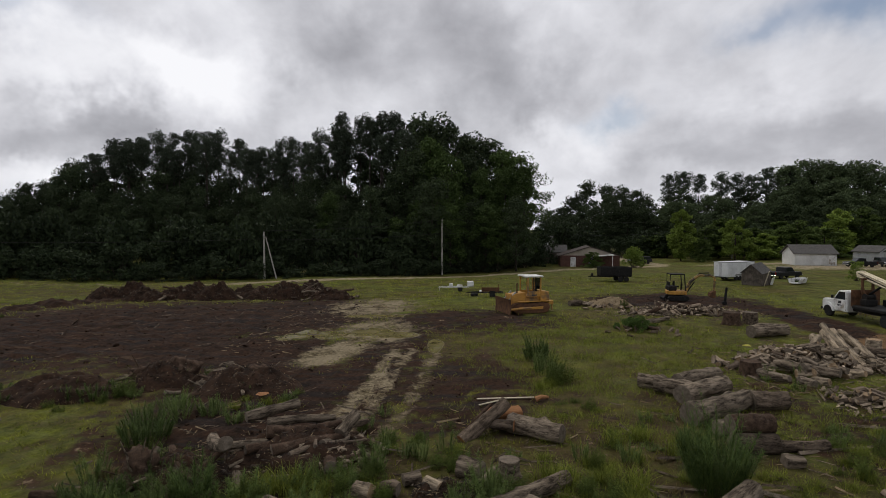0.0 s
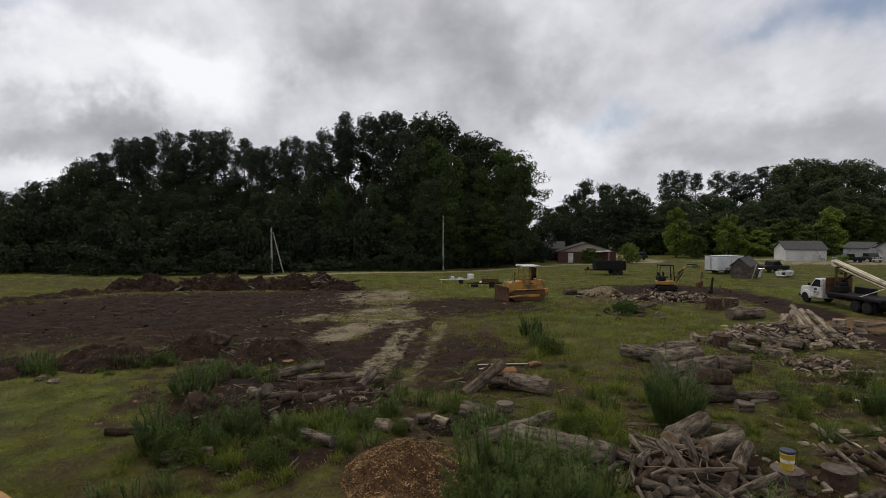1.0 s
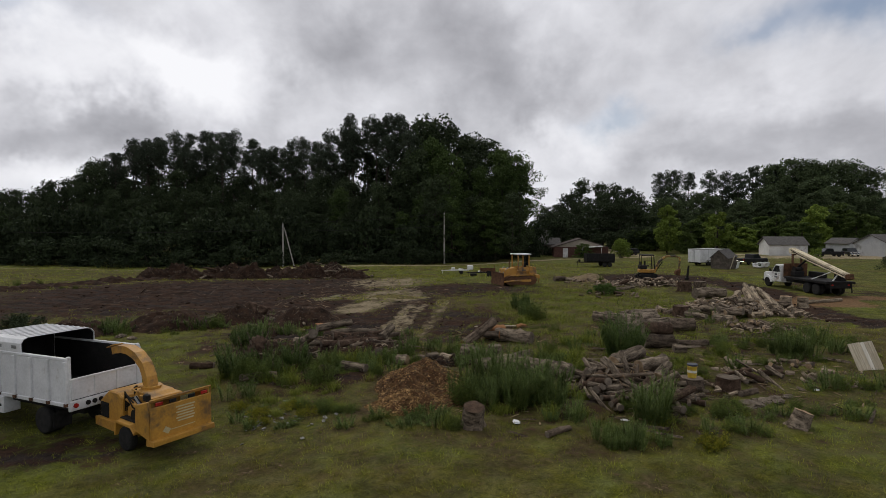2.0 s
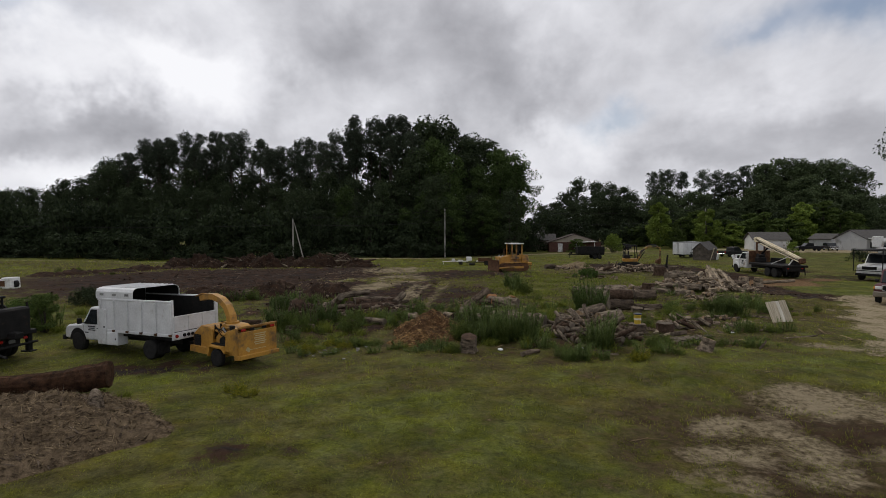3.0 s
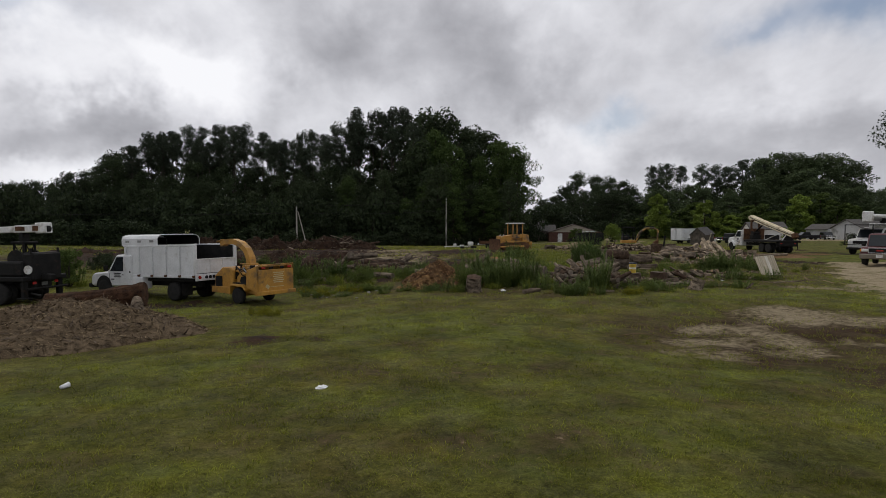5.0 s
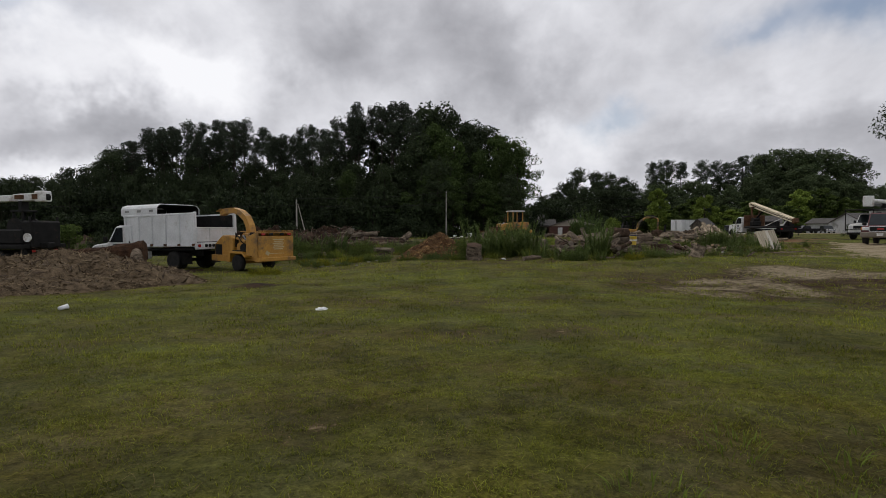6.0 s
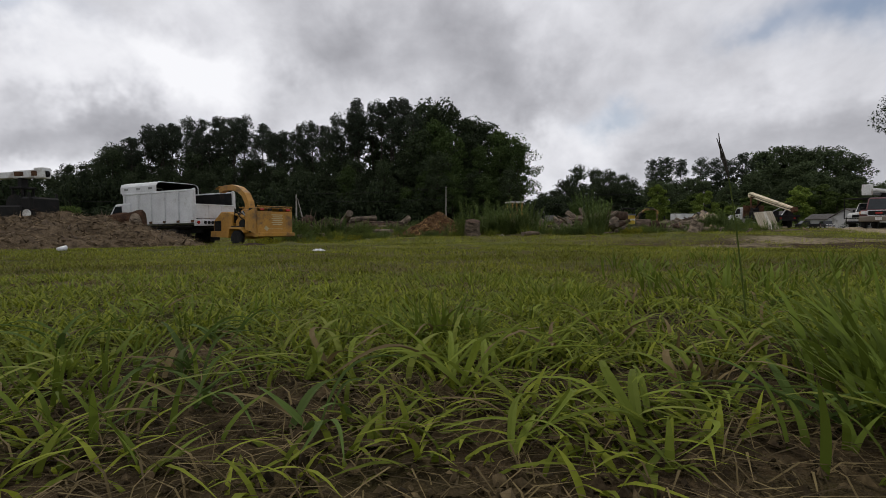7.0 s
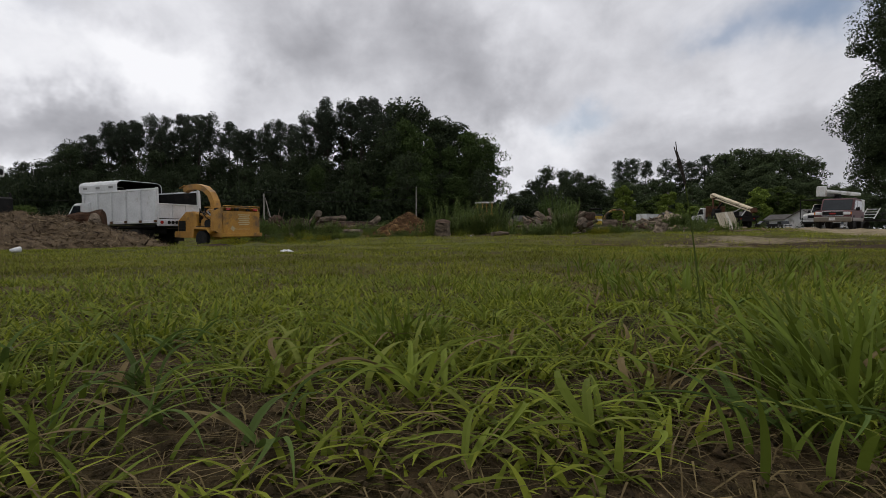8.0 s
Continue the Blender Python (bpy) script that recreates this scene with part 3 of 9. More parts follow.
def tree(name, kind, h, seed, label, category="tree", dense=1.0, leaf=None, lobes=None):
    """trunk with limbs, and a crown of small leaves: pine (bare stem, tufted top), broad (lobes of foliage on limbs), young (pale, pointed, to the ground)."""
    rng = np.random.default_rng(seed)
    e = thing(name, label, category, "woodland trees")
    lean = rng.normal(0, 0.012, 2) * h
    stem = [(lean[0] * (q / 6) ** 2, lean[1] * (q / 6) ** 2, h * (0.9 if kind == "broad" else 0.96) * q / 6) for q in range(7)]
    stems = [tube(stem, h * 0.009 + 0.07, 6, 0.05)]
    centres, radii = [], []

    def limb(z0, tip, r):
        f = z0 / h
        s0 = (lean[0] * f * f, lean[1] * f * f, z0)
        mid = tuple((p + q) / 2 for p, q in zip(s0, tip))
        stems.append(tube([s0, (mid[0], mid[1], mid[2] - 0.03 * h * rng.random()), tip], r, 4, r * 0.35, False))

    if kind == "pine":
        base = rng.uniform(0.68, 0.78)
        wide = rng.uniform(0.095, 0.135)
        for k in range(30):
            g = (k + rng.random()) / 30
            z = h * (base + (0.985 - base) * g)
            dome = math.sqrt(max(0.0, 1 - max(0.0, (g - 0.35) / 0.68) ** 2)) * (0.62 + 0.38 * min(1, g / 0.35))
            reach = h * wide * dome * rng.uniform(0.25, 1.05)
            ang = k * 2.4 + rng.normal(0, 0.4)
            tip = (lean[0] + reach * math.cos(ang), lean[1] + reach * math.sin(ang), z + reach * 0.2)
            limb(z - reach * 0.3, tip, h * 0.0028)
            for q in range(3):
                w = rng.uniform(0.5, 1.12)
                turn = ang + rng.normal(0, 0.28)
                centres.append((lean[0] + reach * w * math.cos(turn), lean[1] + reach * w * math.sin(turn), z + reach * 0.2 * w + rng.normal(0.004, 0.012) * h))
                radii.append(h * rng.uniform(0.018, 0.04))
        for k in range(5):
            z = h * rng.uniform(0.3, base)
            ang, reach = rng.uniform(0, 6.28), h * rng.uniform(0.02, 0.05)
            limb(z, (lean[0] * 0.4 + reach * math.cos(ang), lean[1] * 0.4 + reach * math.sin(ang), z + 0.2), h * 0.002)
        v, f = leaf_cloud(centres, radii, 74, 0.17 * h / 26, rng, 0.8, 0.4, True, 0.25)
    else:
        low, wide = (0.14, 0.21) if kind == "broad" else (0.07, 0.3)
        lobes = lobes or (28 if kind == "broad" else 19)
        for k in range(lobes):
            g = (k + 0.6) / lobes
            z = h * (low + (0.95 - low) * g)
            env = math.sin(math.pi * (0.22 + 0.76 * g)) ** 0.65 if kind == "broad" else math.sin(math.pi * (0.24 + 0.7 * g)) ** 0.75
            reach = h * wide * env * rng.uniform(0.35, 1.0)
            ang = k * 2.4 + rng.normal(0, 0.5)
            c = (lean[0] + reach * math.cos(ang), lean[1] + reach * math.sin(ang), z)
            limb(max(h * 0.08, z - reach * 0.9), c, h * 0.005)
            lobe = h * (rng.uniform(0.06, 0.12) if kind == "broad" else rng.uniform(0.1, 0.15) * (1.15 - 0.5 * g))
            for q in range(6):
                d = rng.normal(size=3)
                d /= np.linalg.norm(d)
                if d[2] < -0.2:
                    d[2] *= -1
                w = lobe * rng.uniform(0.35, 1.1)
                centres.append((c[0] + d[0] * w, c[1] + d[1] * w, c[2] + d[2] * w * 0.85))
                radii.append(lobe * rng.uniform(0.42, 0.8))
        v, f = leaf_cloud(centres, radii, int(54 * dense) if kind == "broad" else 60, 0.33 / dense ** 0.45 * h / 26 if kind == "broad" else 0.25 * h / 9, rng, 0.8, 0.5, True, 0.4)
    part("trunk", merged(*stems), TRUNK, e, "", True)
    raw("crown", v, f, leaf or {"pine": PINE_LEAF, "broad": OAK_LEAF, "young": BRIGHT_LEAF}[kind], e)
    return e


def shrub(name, h, wide, seed, leaf, label, size=0.12, per=50, count=34, group="undergrowth", far=False):
    rng = np.random.default_rng(seed)
    e = thing(name, label, "bush", group)
    centres, radii, stems = [], [], []
    for k in range(count):
        a, q, z = rng.uniform(0, 6.28), math.sqrt(rng.uniform(0, 1)), rng.uniform(0.12, 0.9)
        q *= 1.05 - 0.6 * z
        c = (wide * q * math.cos(a), wide * q * math.sin(a), h * z)
        centres.append(c)
        radii.append(min(h, wide) * rng.uniform(0.18, 0.34))
        if k % 3 == 0:
            stems.append(tube([(c[0] * 0.2, c[1] * 0.2, -0.05), (c[0] * 0.6, c[1] * 0.6, c[2] * 0.55), c], 0.012 * h + 0.006, 4, 0.004, False))
    part("stem_bundle", merged(*stems), TRUNK, e)
    v, f = leaf_cloud(centres, radii, per, size, rng, 0.9, 0.45, far)
    v[:, 2] = np.maximum(v[:, 2], 0.01)
    raw("foliage", v, f, leaf, e)
    return e


def stand(protos, spots):
    """Puts prototypes, then their copies, at (x, y, height scale, width scale, turn, which)."""
    used = set()
    for x, y, sz, sw, turn, which in spots:
        m = pose(x, y, float(lift(x, y)) - 0.1, 0, 0, turn) @ Matrix.Diagonal((sw, sw, sz, 1))
        if which in used:
            k = protos[which].scale
            copy_thing(protos[which], m @ Matrix.Diagonal((1 / k[0], 1 / k[1], 1 / k[2], 1)))
        else:
            protos[which].matrix_basis = m
            used.add(which)


def skyline(x_over_depth, profile):
    return np.interp(x_over_depth, [a for a, _ in profile], [b for _, b in profile])


# how high the wood stands against the sky: direction (sideways / ahead) and rise (up / ahead), seen from the yard's middle
LEFT_WOOD = [(-0.95, 0.06), (-0.80, 0.067), (-0.75, 0.062), (-0.715, 0.086), (-0.67, 0.095), (-0.648, 0.115), (-0.61, 0.142), (-0.56, 0.165), (-0.49, 0.178), (-0.42, 0.179), (-0.365, 0.166), (-0.325, 0.145),
             (-0.262, 0.163), (-0.23, 0.152), (-0.19, 0.187), (-0.16, 0.209), (-0.123, 0.214), (-0.09, 0.197), (-0.045, 0.205), (0.0, 0.205), (0.04, 0.192), (0.07, 0.176), (0.12, 0.152), (0.145, 0.135), (0.172, 0.093), (0.182, 0.06)]
RIGHT_WOOD = [(0.19, 0.04), (0.22, 0.052), (0.25, 0.088), (0.285, 0.092), (0.335, 0.078), (0.368, 0.062), (0.404, 0.106), (0.445, 0.1), (0.51, 0.106), (0.545, 0.098), (0.636, 0.13), (0.69, 0.132), (0.74, 0.124), (0.77, 0.135), (0.79, 0.12), (0.81, 0.06), (1.1, 0.06)]
VIEW_Y, VIEW_Z = 11.1, 6.8
wood = {}
for i in range(5):
    wood["pine%d" % i] = tree("pine_tree", "pine", 26, 20 + i, "tall dark pine with a bare trunk and tufted crown")
for i in range(4):
    wood["broad%d" % i] = tree("broadleaf_tree", "broad", 26, 40 + i, "full dark green broadleaf tree at the wood's edge")
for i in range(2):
    wood["light%d" % i] = tree("broadleaf_tree", "broad", 26, 46 + i, "broadleaf tree in sunlit-toned green at the wood's edge", leaf=EDGE_LEAF)
for i in range(3):
    wood["pale%d" % i] = tree("broadleaf_tree", "broad", 26, 50 + i, "tall haze-lightened mid-green broadleaf tree behind the houses", leaf=HAZE_LEAF)
for i in range(3):
    wood["grey%d" % i] = tree("pine_tree", "pine", 26, 54 + i, "grey-green pine with a tufted flat top", leaf=HAZE_PINE)
KINDS = {"pine": 5, "broad": 4, "light": 2, "pale": 3, "grey": 3}
spots = []
rng = np.random.default_rng(3)


def plant(u, y, rise, kind, wide=1.0):
    d = y - VIEW_Y
    x = 0.4 + u * d
    h = (VIEW_Z + rise * d + 0.7) * (1.0 if kind in ("pine", "grey") or u < -0.6 else 0.95)
    spots.append((x, y, h / 26, max(0.62, h / 26) * wide * rng.uniform(0.88, 1.15), rng.uniform(0, 360), kind + str(rng.integers(0, KINDS[kind]))))


u = -0.93
while u < 0.165:
    rise = float(skyline(u, LEFT_WOOD))
    back = 150 + 30 * np.clip((-u - 0.1) / 0.4, 0, 1)
    pines = -0.63 < u < -0.07
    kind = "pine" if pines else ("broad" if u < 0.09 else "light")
    plant(u + rng.normal(0, 0.004), back + rng.uniform(-3, 5), rise * rng.uniform(0.93, 1.03), kind, 1.0 if pines else 1.1)
    if pines:
        plant(u + rng.normal(0.012, 0.006), back - 6 + rng.uniform(-3, 3), rise * rng.uniform(0.76, 0.95), "pine", 0.95)
        plant(u + rng.normal(0, 0.006), back + 9 + rng.uniform(-3, 3), rise * rng.uniform(0.58, 0.74), "broad", 1.1)
        plant(u + rng.normal(0, 0.006), back - 13 + rng.uniform(-3, 3), rise * rng.uniform(0.34, 0.62), "broad", 0.95)
    else:
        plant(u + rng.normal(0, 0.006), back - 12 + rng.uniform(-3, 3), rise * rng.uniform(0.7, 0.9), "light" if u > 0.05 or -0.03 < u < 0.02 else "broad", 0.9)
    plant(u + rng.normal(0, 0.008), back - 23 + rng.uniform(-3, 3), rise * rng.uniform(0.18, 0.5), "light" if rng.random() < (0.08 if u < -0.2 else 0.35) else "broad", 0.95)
    u += rng.uniform(0.02, 0.033)
u = 0.187
while u < 1.02:
    rise = float(skyline(u, RIGHT_WOOD))
    tall = 0.39 < u < 0.6
    plant(u + rng.normal(0, 0.004), 213 + rng.uniform(-5, 8), rise * rng.uniform(0.93, 1.02), "grey" if tall else ("broad" if u < 0.39 else "pale"), 1.15)
    if tall:
        plant(u + rng.normal(0.01, 0.004), 222 + rng.uniform(-5, 8), rise * rng.uniform(0.6, 0.75), "broad", 1.2)
    plant(u + rng.normal(0, 0.006), 198 + rng.uniform(-4, 4), rise * rng.uniform(0.5, 0.78), "broad" if u < 0.39 or rng.random() < 0.25 else "pale", 1.2)
    plant(u + rng.normal(0.01, 0.006), 186 + rng.uniform(-4, 4), rise * rng.uniform(0.3, 0.55), "pale" if u > 0.35 else "broad", 1.2)
    u += rng.uniform(0.02, 0.034)
stand(wood, spots)
hedge = {"s%d" % i: shrub("undergrowth_bush", 6, 4.2, 60 + i, UNDER_LEAF, "dense undergrowth in shade-darkened green along the wood's edge", 0.34, 44, 40, far=True) for i in range(3)}
spots = []
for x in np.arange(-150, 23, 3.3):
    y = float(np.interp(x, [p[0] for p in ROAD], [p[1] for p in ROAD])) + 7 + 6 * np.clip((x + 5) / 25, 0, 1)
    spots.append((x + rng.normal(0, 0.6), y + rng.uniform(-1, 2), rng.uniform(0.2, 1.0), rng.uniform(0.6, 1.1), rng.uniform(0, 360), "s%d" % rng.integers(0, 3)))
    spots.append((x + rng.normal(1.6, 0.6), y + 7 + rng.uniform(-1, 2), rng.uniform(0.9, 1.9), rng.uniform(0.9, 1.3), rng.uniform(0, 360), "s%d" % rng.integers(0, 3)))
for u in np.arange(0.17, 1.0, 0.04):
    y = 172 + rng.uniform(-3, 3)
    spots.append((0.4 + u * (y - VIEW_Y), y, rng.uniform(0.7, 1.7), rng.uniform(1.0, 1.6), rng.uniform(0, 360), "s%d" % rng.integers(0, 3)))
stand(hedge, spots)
YOUNG_LEAF = leaf_material("half_grown_leaves", (0.038, 0.06, 0.015), (0.112, 0.155, 0.04), 0.24)
young = {"y%d" % i: tree("young_tree", "young", 9, 80 + i, "bright green young broadleaf tree beside the drive") for i in range(2)}
young.update({"m%d" % i: tree("young_tree", "young", 9, 84 + i, "mid-green young broadleaf tree beside the drive", leaf=YOUNG_LEAF) for i in range(3)})
spots = []
for u, y, h, w, kind in ((0.418, 152, 12.5, 0.95, "y0"), (0.46, 158, 8.5, 1.2, "m0"), (0.512, 150, 10.5, 0.95, "y1"), (0.545, 158, 8, 1.2, "m1"), (0.59, 160, 8.0, 1.1, "m2"), (0.62, 156, 10, 1.0, "m0"), (0.655, 166, 8.5, 1.2, "m1"), (0.695, 163, 13.0, 1.1, "y0"), (0.735, 166, 13.5, 1.4, "m2"),
                         (0.262, 132, 3.4, 0.5, "m0"), (0.79, 168, 10, 1.2, "m1"), (0.452, 147, 5.5, 0.6, "m2"), (0.485, 162, 10.5, 1.3, "m2"), (0.565, 152, 6.5, 1.1, "y0"), (0.60, 168, 10, 1.4, "m0"), (0.64, 153, 6.5, 1.0, "m1"), (0.67, 158, 8, 1.2, "m0"), (0.77, 160, 11, 1.3, "m1"), (0.395, 168, 7, 1.3, "m1"), (0.36, 170, 6, 1.3, "m2")):
    spots.append((0.4 + u * (y - VIEW_Y), y, h / 9, w * 1.35, rng.uniform(0, 360), kind))
stand(young, spots)

# ---- vehicles and machines: x ahead, y to the left, z up from the ground ----


def stood(x, y, heading, dz=0.0):
    return pose(x, y, float(lift(x, y)) + dz, 0, 0, heading)


def open_shell(section, x0, x1, thick):
    """A sheet bent along a (y, z) section and carried from x0 to x1, with thickness."""
    bm = bmesh.new()
    cy, cz = sum(p[0] for p in section) / len(section), min(p[1] for p in section)
    inner = [(cy + (y - cy) * (1 - thick), cz + (z - cz) * (1 - thick)) for y, z in section]
    ring = [[bm.verts.new((x, y, z)) for y, z in s] for s in (section, inner) for x in (x0, x1)]
    o0, o1, i0, i1 = ring
    for k in range(len(section) - 1):
        bm.faces.new((o0[k], o0[k + 1], o1[k + 1], o1[k]))
        bm.faces.new((i0[k], i1[k], i1[k + 1], i0[k + 1]))
        bm.faces.new((o0[k], i0[k], i0[k + 1], o0[k + 1]))
        bm.faces.new((o1[k], o1[k + 1], i1[k + 1], i1[k]))
    for k in (0, -1):
        bm.faces.new((o0[k], o1[k], i1[k], i0[k]))
    bmesh.ops.recalc_face_normals(bm, faces=bm.faces[:])
    return bm


def cab(parent, x, w, paint, bonnet=1.35, door=1.25, roof=2.05, sill=0.55, hood=1.4, nose=1.05, extra=0.0, grille=None, lamp=True):
    """A bonneted cab whose rear wall stands at x: body, glass, bumper, grille, lamps, mirrors, door seam and handle."""
    a = x + door + extra
    tip = a + bonnet
    k = w / 2
    body = part("cab_body", prism([(x, sill), (x, hood + 0.02), (x + 0.08, roof - 0.06), (x + 0.2, roof), (a - 0.62, roof), (a - 0.48, roof - 0.05), (a + 0.16, hood + 0.03), (tip - 0.3, hood - 0.05), (tip - 0.08, hood - 0.13), (tip, hood - 0.3), (tip, sill + 0.15), (tip - 0.05, sill)], -k, k, 0.07), paint, parent)
    glass = part("windscreen", prism([(a - 0.44, roof - 0.1), (a + 0.12, hood + 0.08), (a + 0.15, hood + 0.09), (a - 0.41, roof - 0.09)], -k + 0.12, k - 0.12, 0.0), GLASS_DARK, body, "dark windscreen")
    for s in (-1, 1):
        y = s * (k + 0.003)
        part("side_window", prism([(x + 0.18, hood + 0.05), (x + 0.22, roof - 0.12), (a - 0.58, roof - 0.12), (a - 0.08, hood + 0.05)], y - 0.004, y + 0.004, 0), GLASS_DARK, body, "dark side glass")
        part("door_seam", merged(box(0.015, 0.008, roof - sill - 0.25, (x + 0.12, y, (roof + sill) / 2 - 0.05), 0), box(0.015, 0.008, hood - sill - 0.08, (a - 0.02, y, (hood + sill) / 2), 0)), PRINT, body)
        part("door_handle", box(0.14, 0.03, 0.04, (x + 0.28, y, hood - 0.12), 0.008), DARK_METAL, body)
        part("mirror", merged(box(0.1, 0.2, 0.26, (a - 0.08, s * (k + 0.22), hood + 0.2), 0.03), tube([(a - 0.08, s * k, hood + 0.1), (a - 0.08, s * (k + 0.2), hood + 0.12)], 0.02, 6)), DARK_METAL, body)
        if lamp:
            part("headlight", box(0.05, 0.24, 0.2, (tip + 0.005, s * (k - 0.2), hood - 0.34), 0.02), CLEAR_LAMP, body)
    part("grille", merged(box(0.04, w * 0.56, 0.3, (tip + 0.005, 0, hood - 0.36), 0.01), *[box(0.06, w * 0.54, 0.02, (tip + 0.01, 0, hood - 0.46 + 0.07 * i), 0) for i in range(4)]), grille or CHROME, body)
    part("bumper", box(0.18, w + 0.06, 0.22, (tip + 0.06, 0, sill + 0.02), 0.03), DARK_METAL, body)
    return body


def arch(parent, x, y, r):
    """A flat dark plate on a body side, standing for the shaded wheel opening."""
    part("wheel_arch_shade", prism([(x + r * math.cos(a), r * 0.85 + r * math.sin(a)) for a in np.linspace(0, math.pi, 12)], y - 0.006, y + 0.006, 0), DARK_METAL, parent)


def chip_truck():
    e = thing("chip_truck", "white dump-bodied tree service truck parked on grass", "truck", at=stood(-12.5, 27.1, 155) @ pose(0, 0, 0, 0, 1.2, 0) @ Matrix.Scale(1.07, 4))
    body = cab(e, 3.15, 1.95, WHITE_PAINT, bonnet=1.4, door=1.3, roof=2.07, hood=1.23)
    for s in (-1, 1):
        arch(body, 4.85, s * 0.985, 0.58)
        wheel(e, 4.85, s * 0.87, 0.45, 0.27, out=s)
        wheel(e, 0, s * 0.92, 0.42, 0.24, out=s)
        wheel(e, 0, s * 0.64, 0.42, 0.24, out=s)
        part("mud_flap", box(0.02, 0.55, 0.5, (-0.62, s * 0.8, 0.5), 0.004), RUBBER, e)
    part("chassis", merged(box(6.4, 0.12, 0.22, (2.0, 0.42, 0.72), 0.01), box(6.4, 0.12, 0.22, (2.0, -0.42, 0.72), 0.01), box(0.14, 2.0, 0.14, (0, 0, 0.42), 0.02), box(3.6, 1.9, 0.12, (0.6, 0, 0.92), 0.02)), DARK_METAL, e)
    chest = part("box_floor", box(4.6, 2.3, 0.1, (0.75, 0, 1.1), 0.02), WHITE_PAINT, e)
    part("front_wall", box(0.06, 2.2, 1.75, (3.02, 0, 1.98), 0.012), WHITE_PAINT, chest)
    for s in (-1, 1):
        part("side_wall", box(4.6, 0.06, 1.35, (0.75, s * 1.12, 1.78), 0.012), WHITE_PAINT, chest)
        part("top_rail", box(4.66, 0.1, 0.09, (0.75, s * 1.13, 2.47), 0.015), WHITE_PAINT, chest)
        part("bottom_rail", box(4.66, 0.1, 0.12, (0.75, s * 1.13, 1.1), 0.015), WHITE_PAINT, chest)
    for s in (-1, 1):
        for i in range(6):
            part("stake_rib", box(0.11, 0.09, 1.28, (-1.5 + i * 0.88, s * 1.18, 1.78), 0.015), WHITE_PAINT, chest)
            part("rib_foot", box(0.14, 0.11, 0.1, (-1.5 + i * 0.88, s * 1.18, 1.12), 0.012), RUST, chest)
    # black sheets just inside the box's walls, floor and front
    part("box_lining", merged(box(4.4, 0.02, 1.3, (0.75, 1.075, 1.8), 0), box(4.4, 0.02, 1.3, (0.75, -1.075, 1.8), 0), box(4.4, 2.1, 0.02, (0.75, 0, 1.17), 0), box(0.02, 2.1, 1.7, (2.97, 0, 2.0), 0)), DARK_METAL, chest, "black-lined box interior")
    sec = [(1.16, 2.5), (1.16, 2.8), (1.08, 2.92), (0.95, 2.97), (-0.95, 2.97), (-1.08, 2.92), (-1.16, 2.8), (-1.16, 2.5)]
    hood = part("roof_hood", open_shell(sec, 0.78, 3.2, 0.02), WHITE_PAINT, e, "white curved box hood with open rear")
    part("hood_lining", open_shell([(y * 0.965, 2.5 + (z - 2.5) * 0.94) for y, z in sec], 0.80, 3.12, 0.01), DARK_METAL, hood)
    for i in range(8):
        part("roof_ridge", box(0.05, 1.86, 0.03, (0.92 + i * 0.31, 0, 2.985), 0.01), WHITE_PAINT, hood)
    part("hood_front", box(0.05, 2.24, 0.44, (3.19, 0, 2.71), 0.02), WHITE_PAINT, hood)
    for i in range(3):
        part("hood_vent", box(0.26, 0.014, 0.1, (1.15 + i * 0.82, 1.165, 2.68), 0.004), GREY_METAL, hood)
    gate = part("tailgate", merged(box(0.06, 2.2, 0.62, (-1.54, 0, 1.55), 0.012), *[box(0.05, 0.07, 0.6, (-1.58, y, 1.55), 0.01) for y in (-1.05, -0.35, 0.35, 1.05)], box(0.07, 2.24, 0.06, (-1.57, 0, 1.85), 0.01)), WHITE_PAINT, e)
    for y in (1.1, -1.1):
        part("corner_post", box(0.1, 0.1, 1.5, (-1.53, y, 1.8), 0.015), WHITE_PAINT, chest)
    sill = part("rear_sill", box(0.1, 2.3, 0.3, (-1.56, 0, 1.06), 0.02), WHITE_PAINT, e)
    for i, y in enumerate((0.98, 0.62, 0.42, 0.22)):
        part("marker_lamp", moved(lathe([(0.001, -0.02), (0.07, -0.02), (0.07, 0.02), (0.001, 0.02)], "X", 12), -1.63, y, 1.07), RED_LAMP if i == 0 else DARK_METAL, sill)
        part("marker_lamp", moved(lathe([(0.001, -0.02), (0.07, -0.02), (0.07, 0.02), (0.001, 0.02)], "X", 12), -1.63, -y, 1.07), RED_LAMP if i == 0 else DARK_METAL, sill)
    for x, w, z0, z1 in ((2.78, 0.58, 0.5, 2.05), (2.1, 0.72, 0.5, 1.05)):
        locker = part("tool_locker", box(w, 0.5, z1 - z0, (x, 0.98, (z0 + z1) / 2), 0.02), WHITE_PAINT, e)
        part("locker_door", box(w - 0.1, 0.02, z1 - z0 - 0.1, (x, 1.235, (z0 + z1) / 2), 0.008), WHITE_PAINT, locker)
        part("latch", box(0.06, 0.03, 0.08, (x - w * 0.36, 1.25, (z0 + z1) / 2), 0.006), DARK_METAL, locker)
    bars(body, [((3.85, 0.99, 1.18), (0.5, 0.006, 0.05)), ((3.85, 0.99, 1.10), (0.42, 0.006, 0.04)), ((3.85, 0.99, 1.02), (0.5, 0.006, 0.04)), ((4.2, 0.99, 0.9), (0.24, 0.006, 0.05))], PRINT)
    part("tow_hitch", box(0.5, 0.3, 0.12, (-1.5, 0, 0.62), 0.02), DARK_METAL, e)
    return e


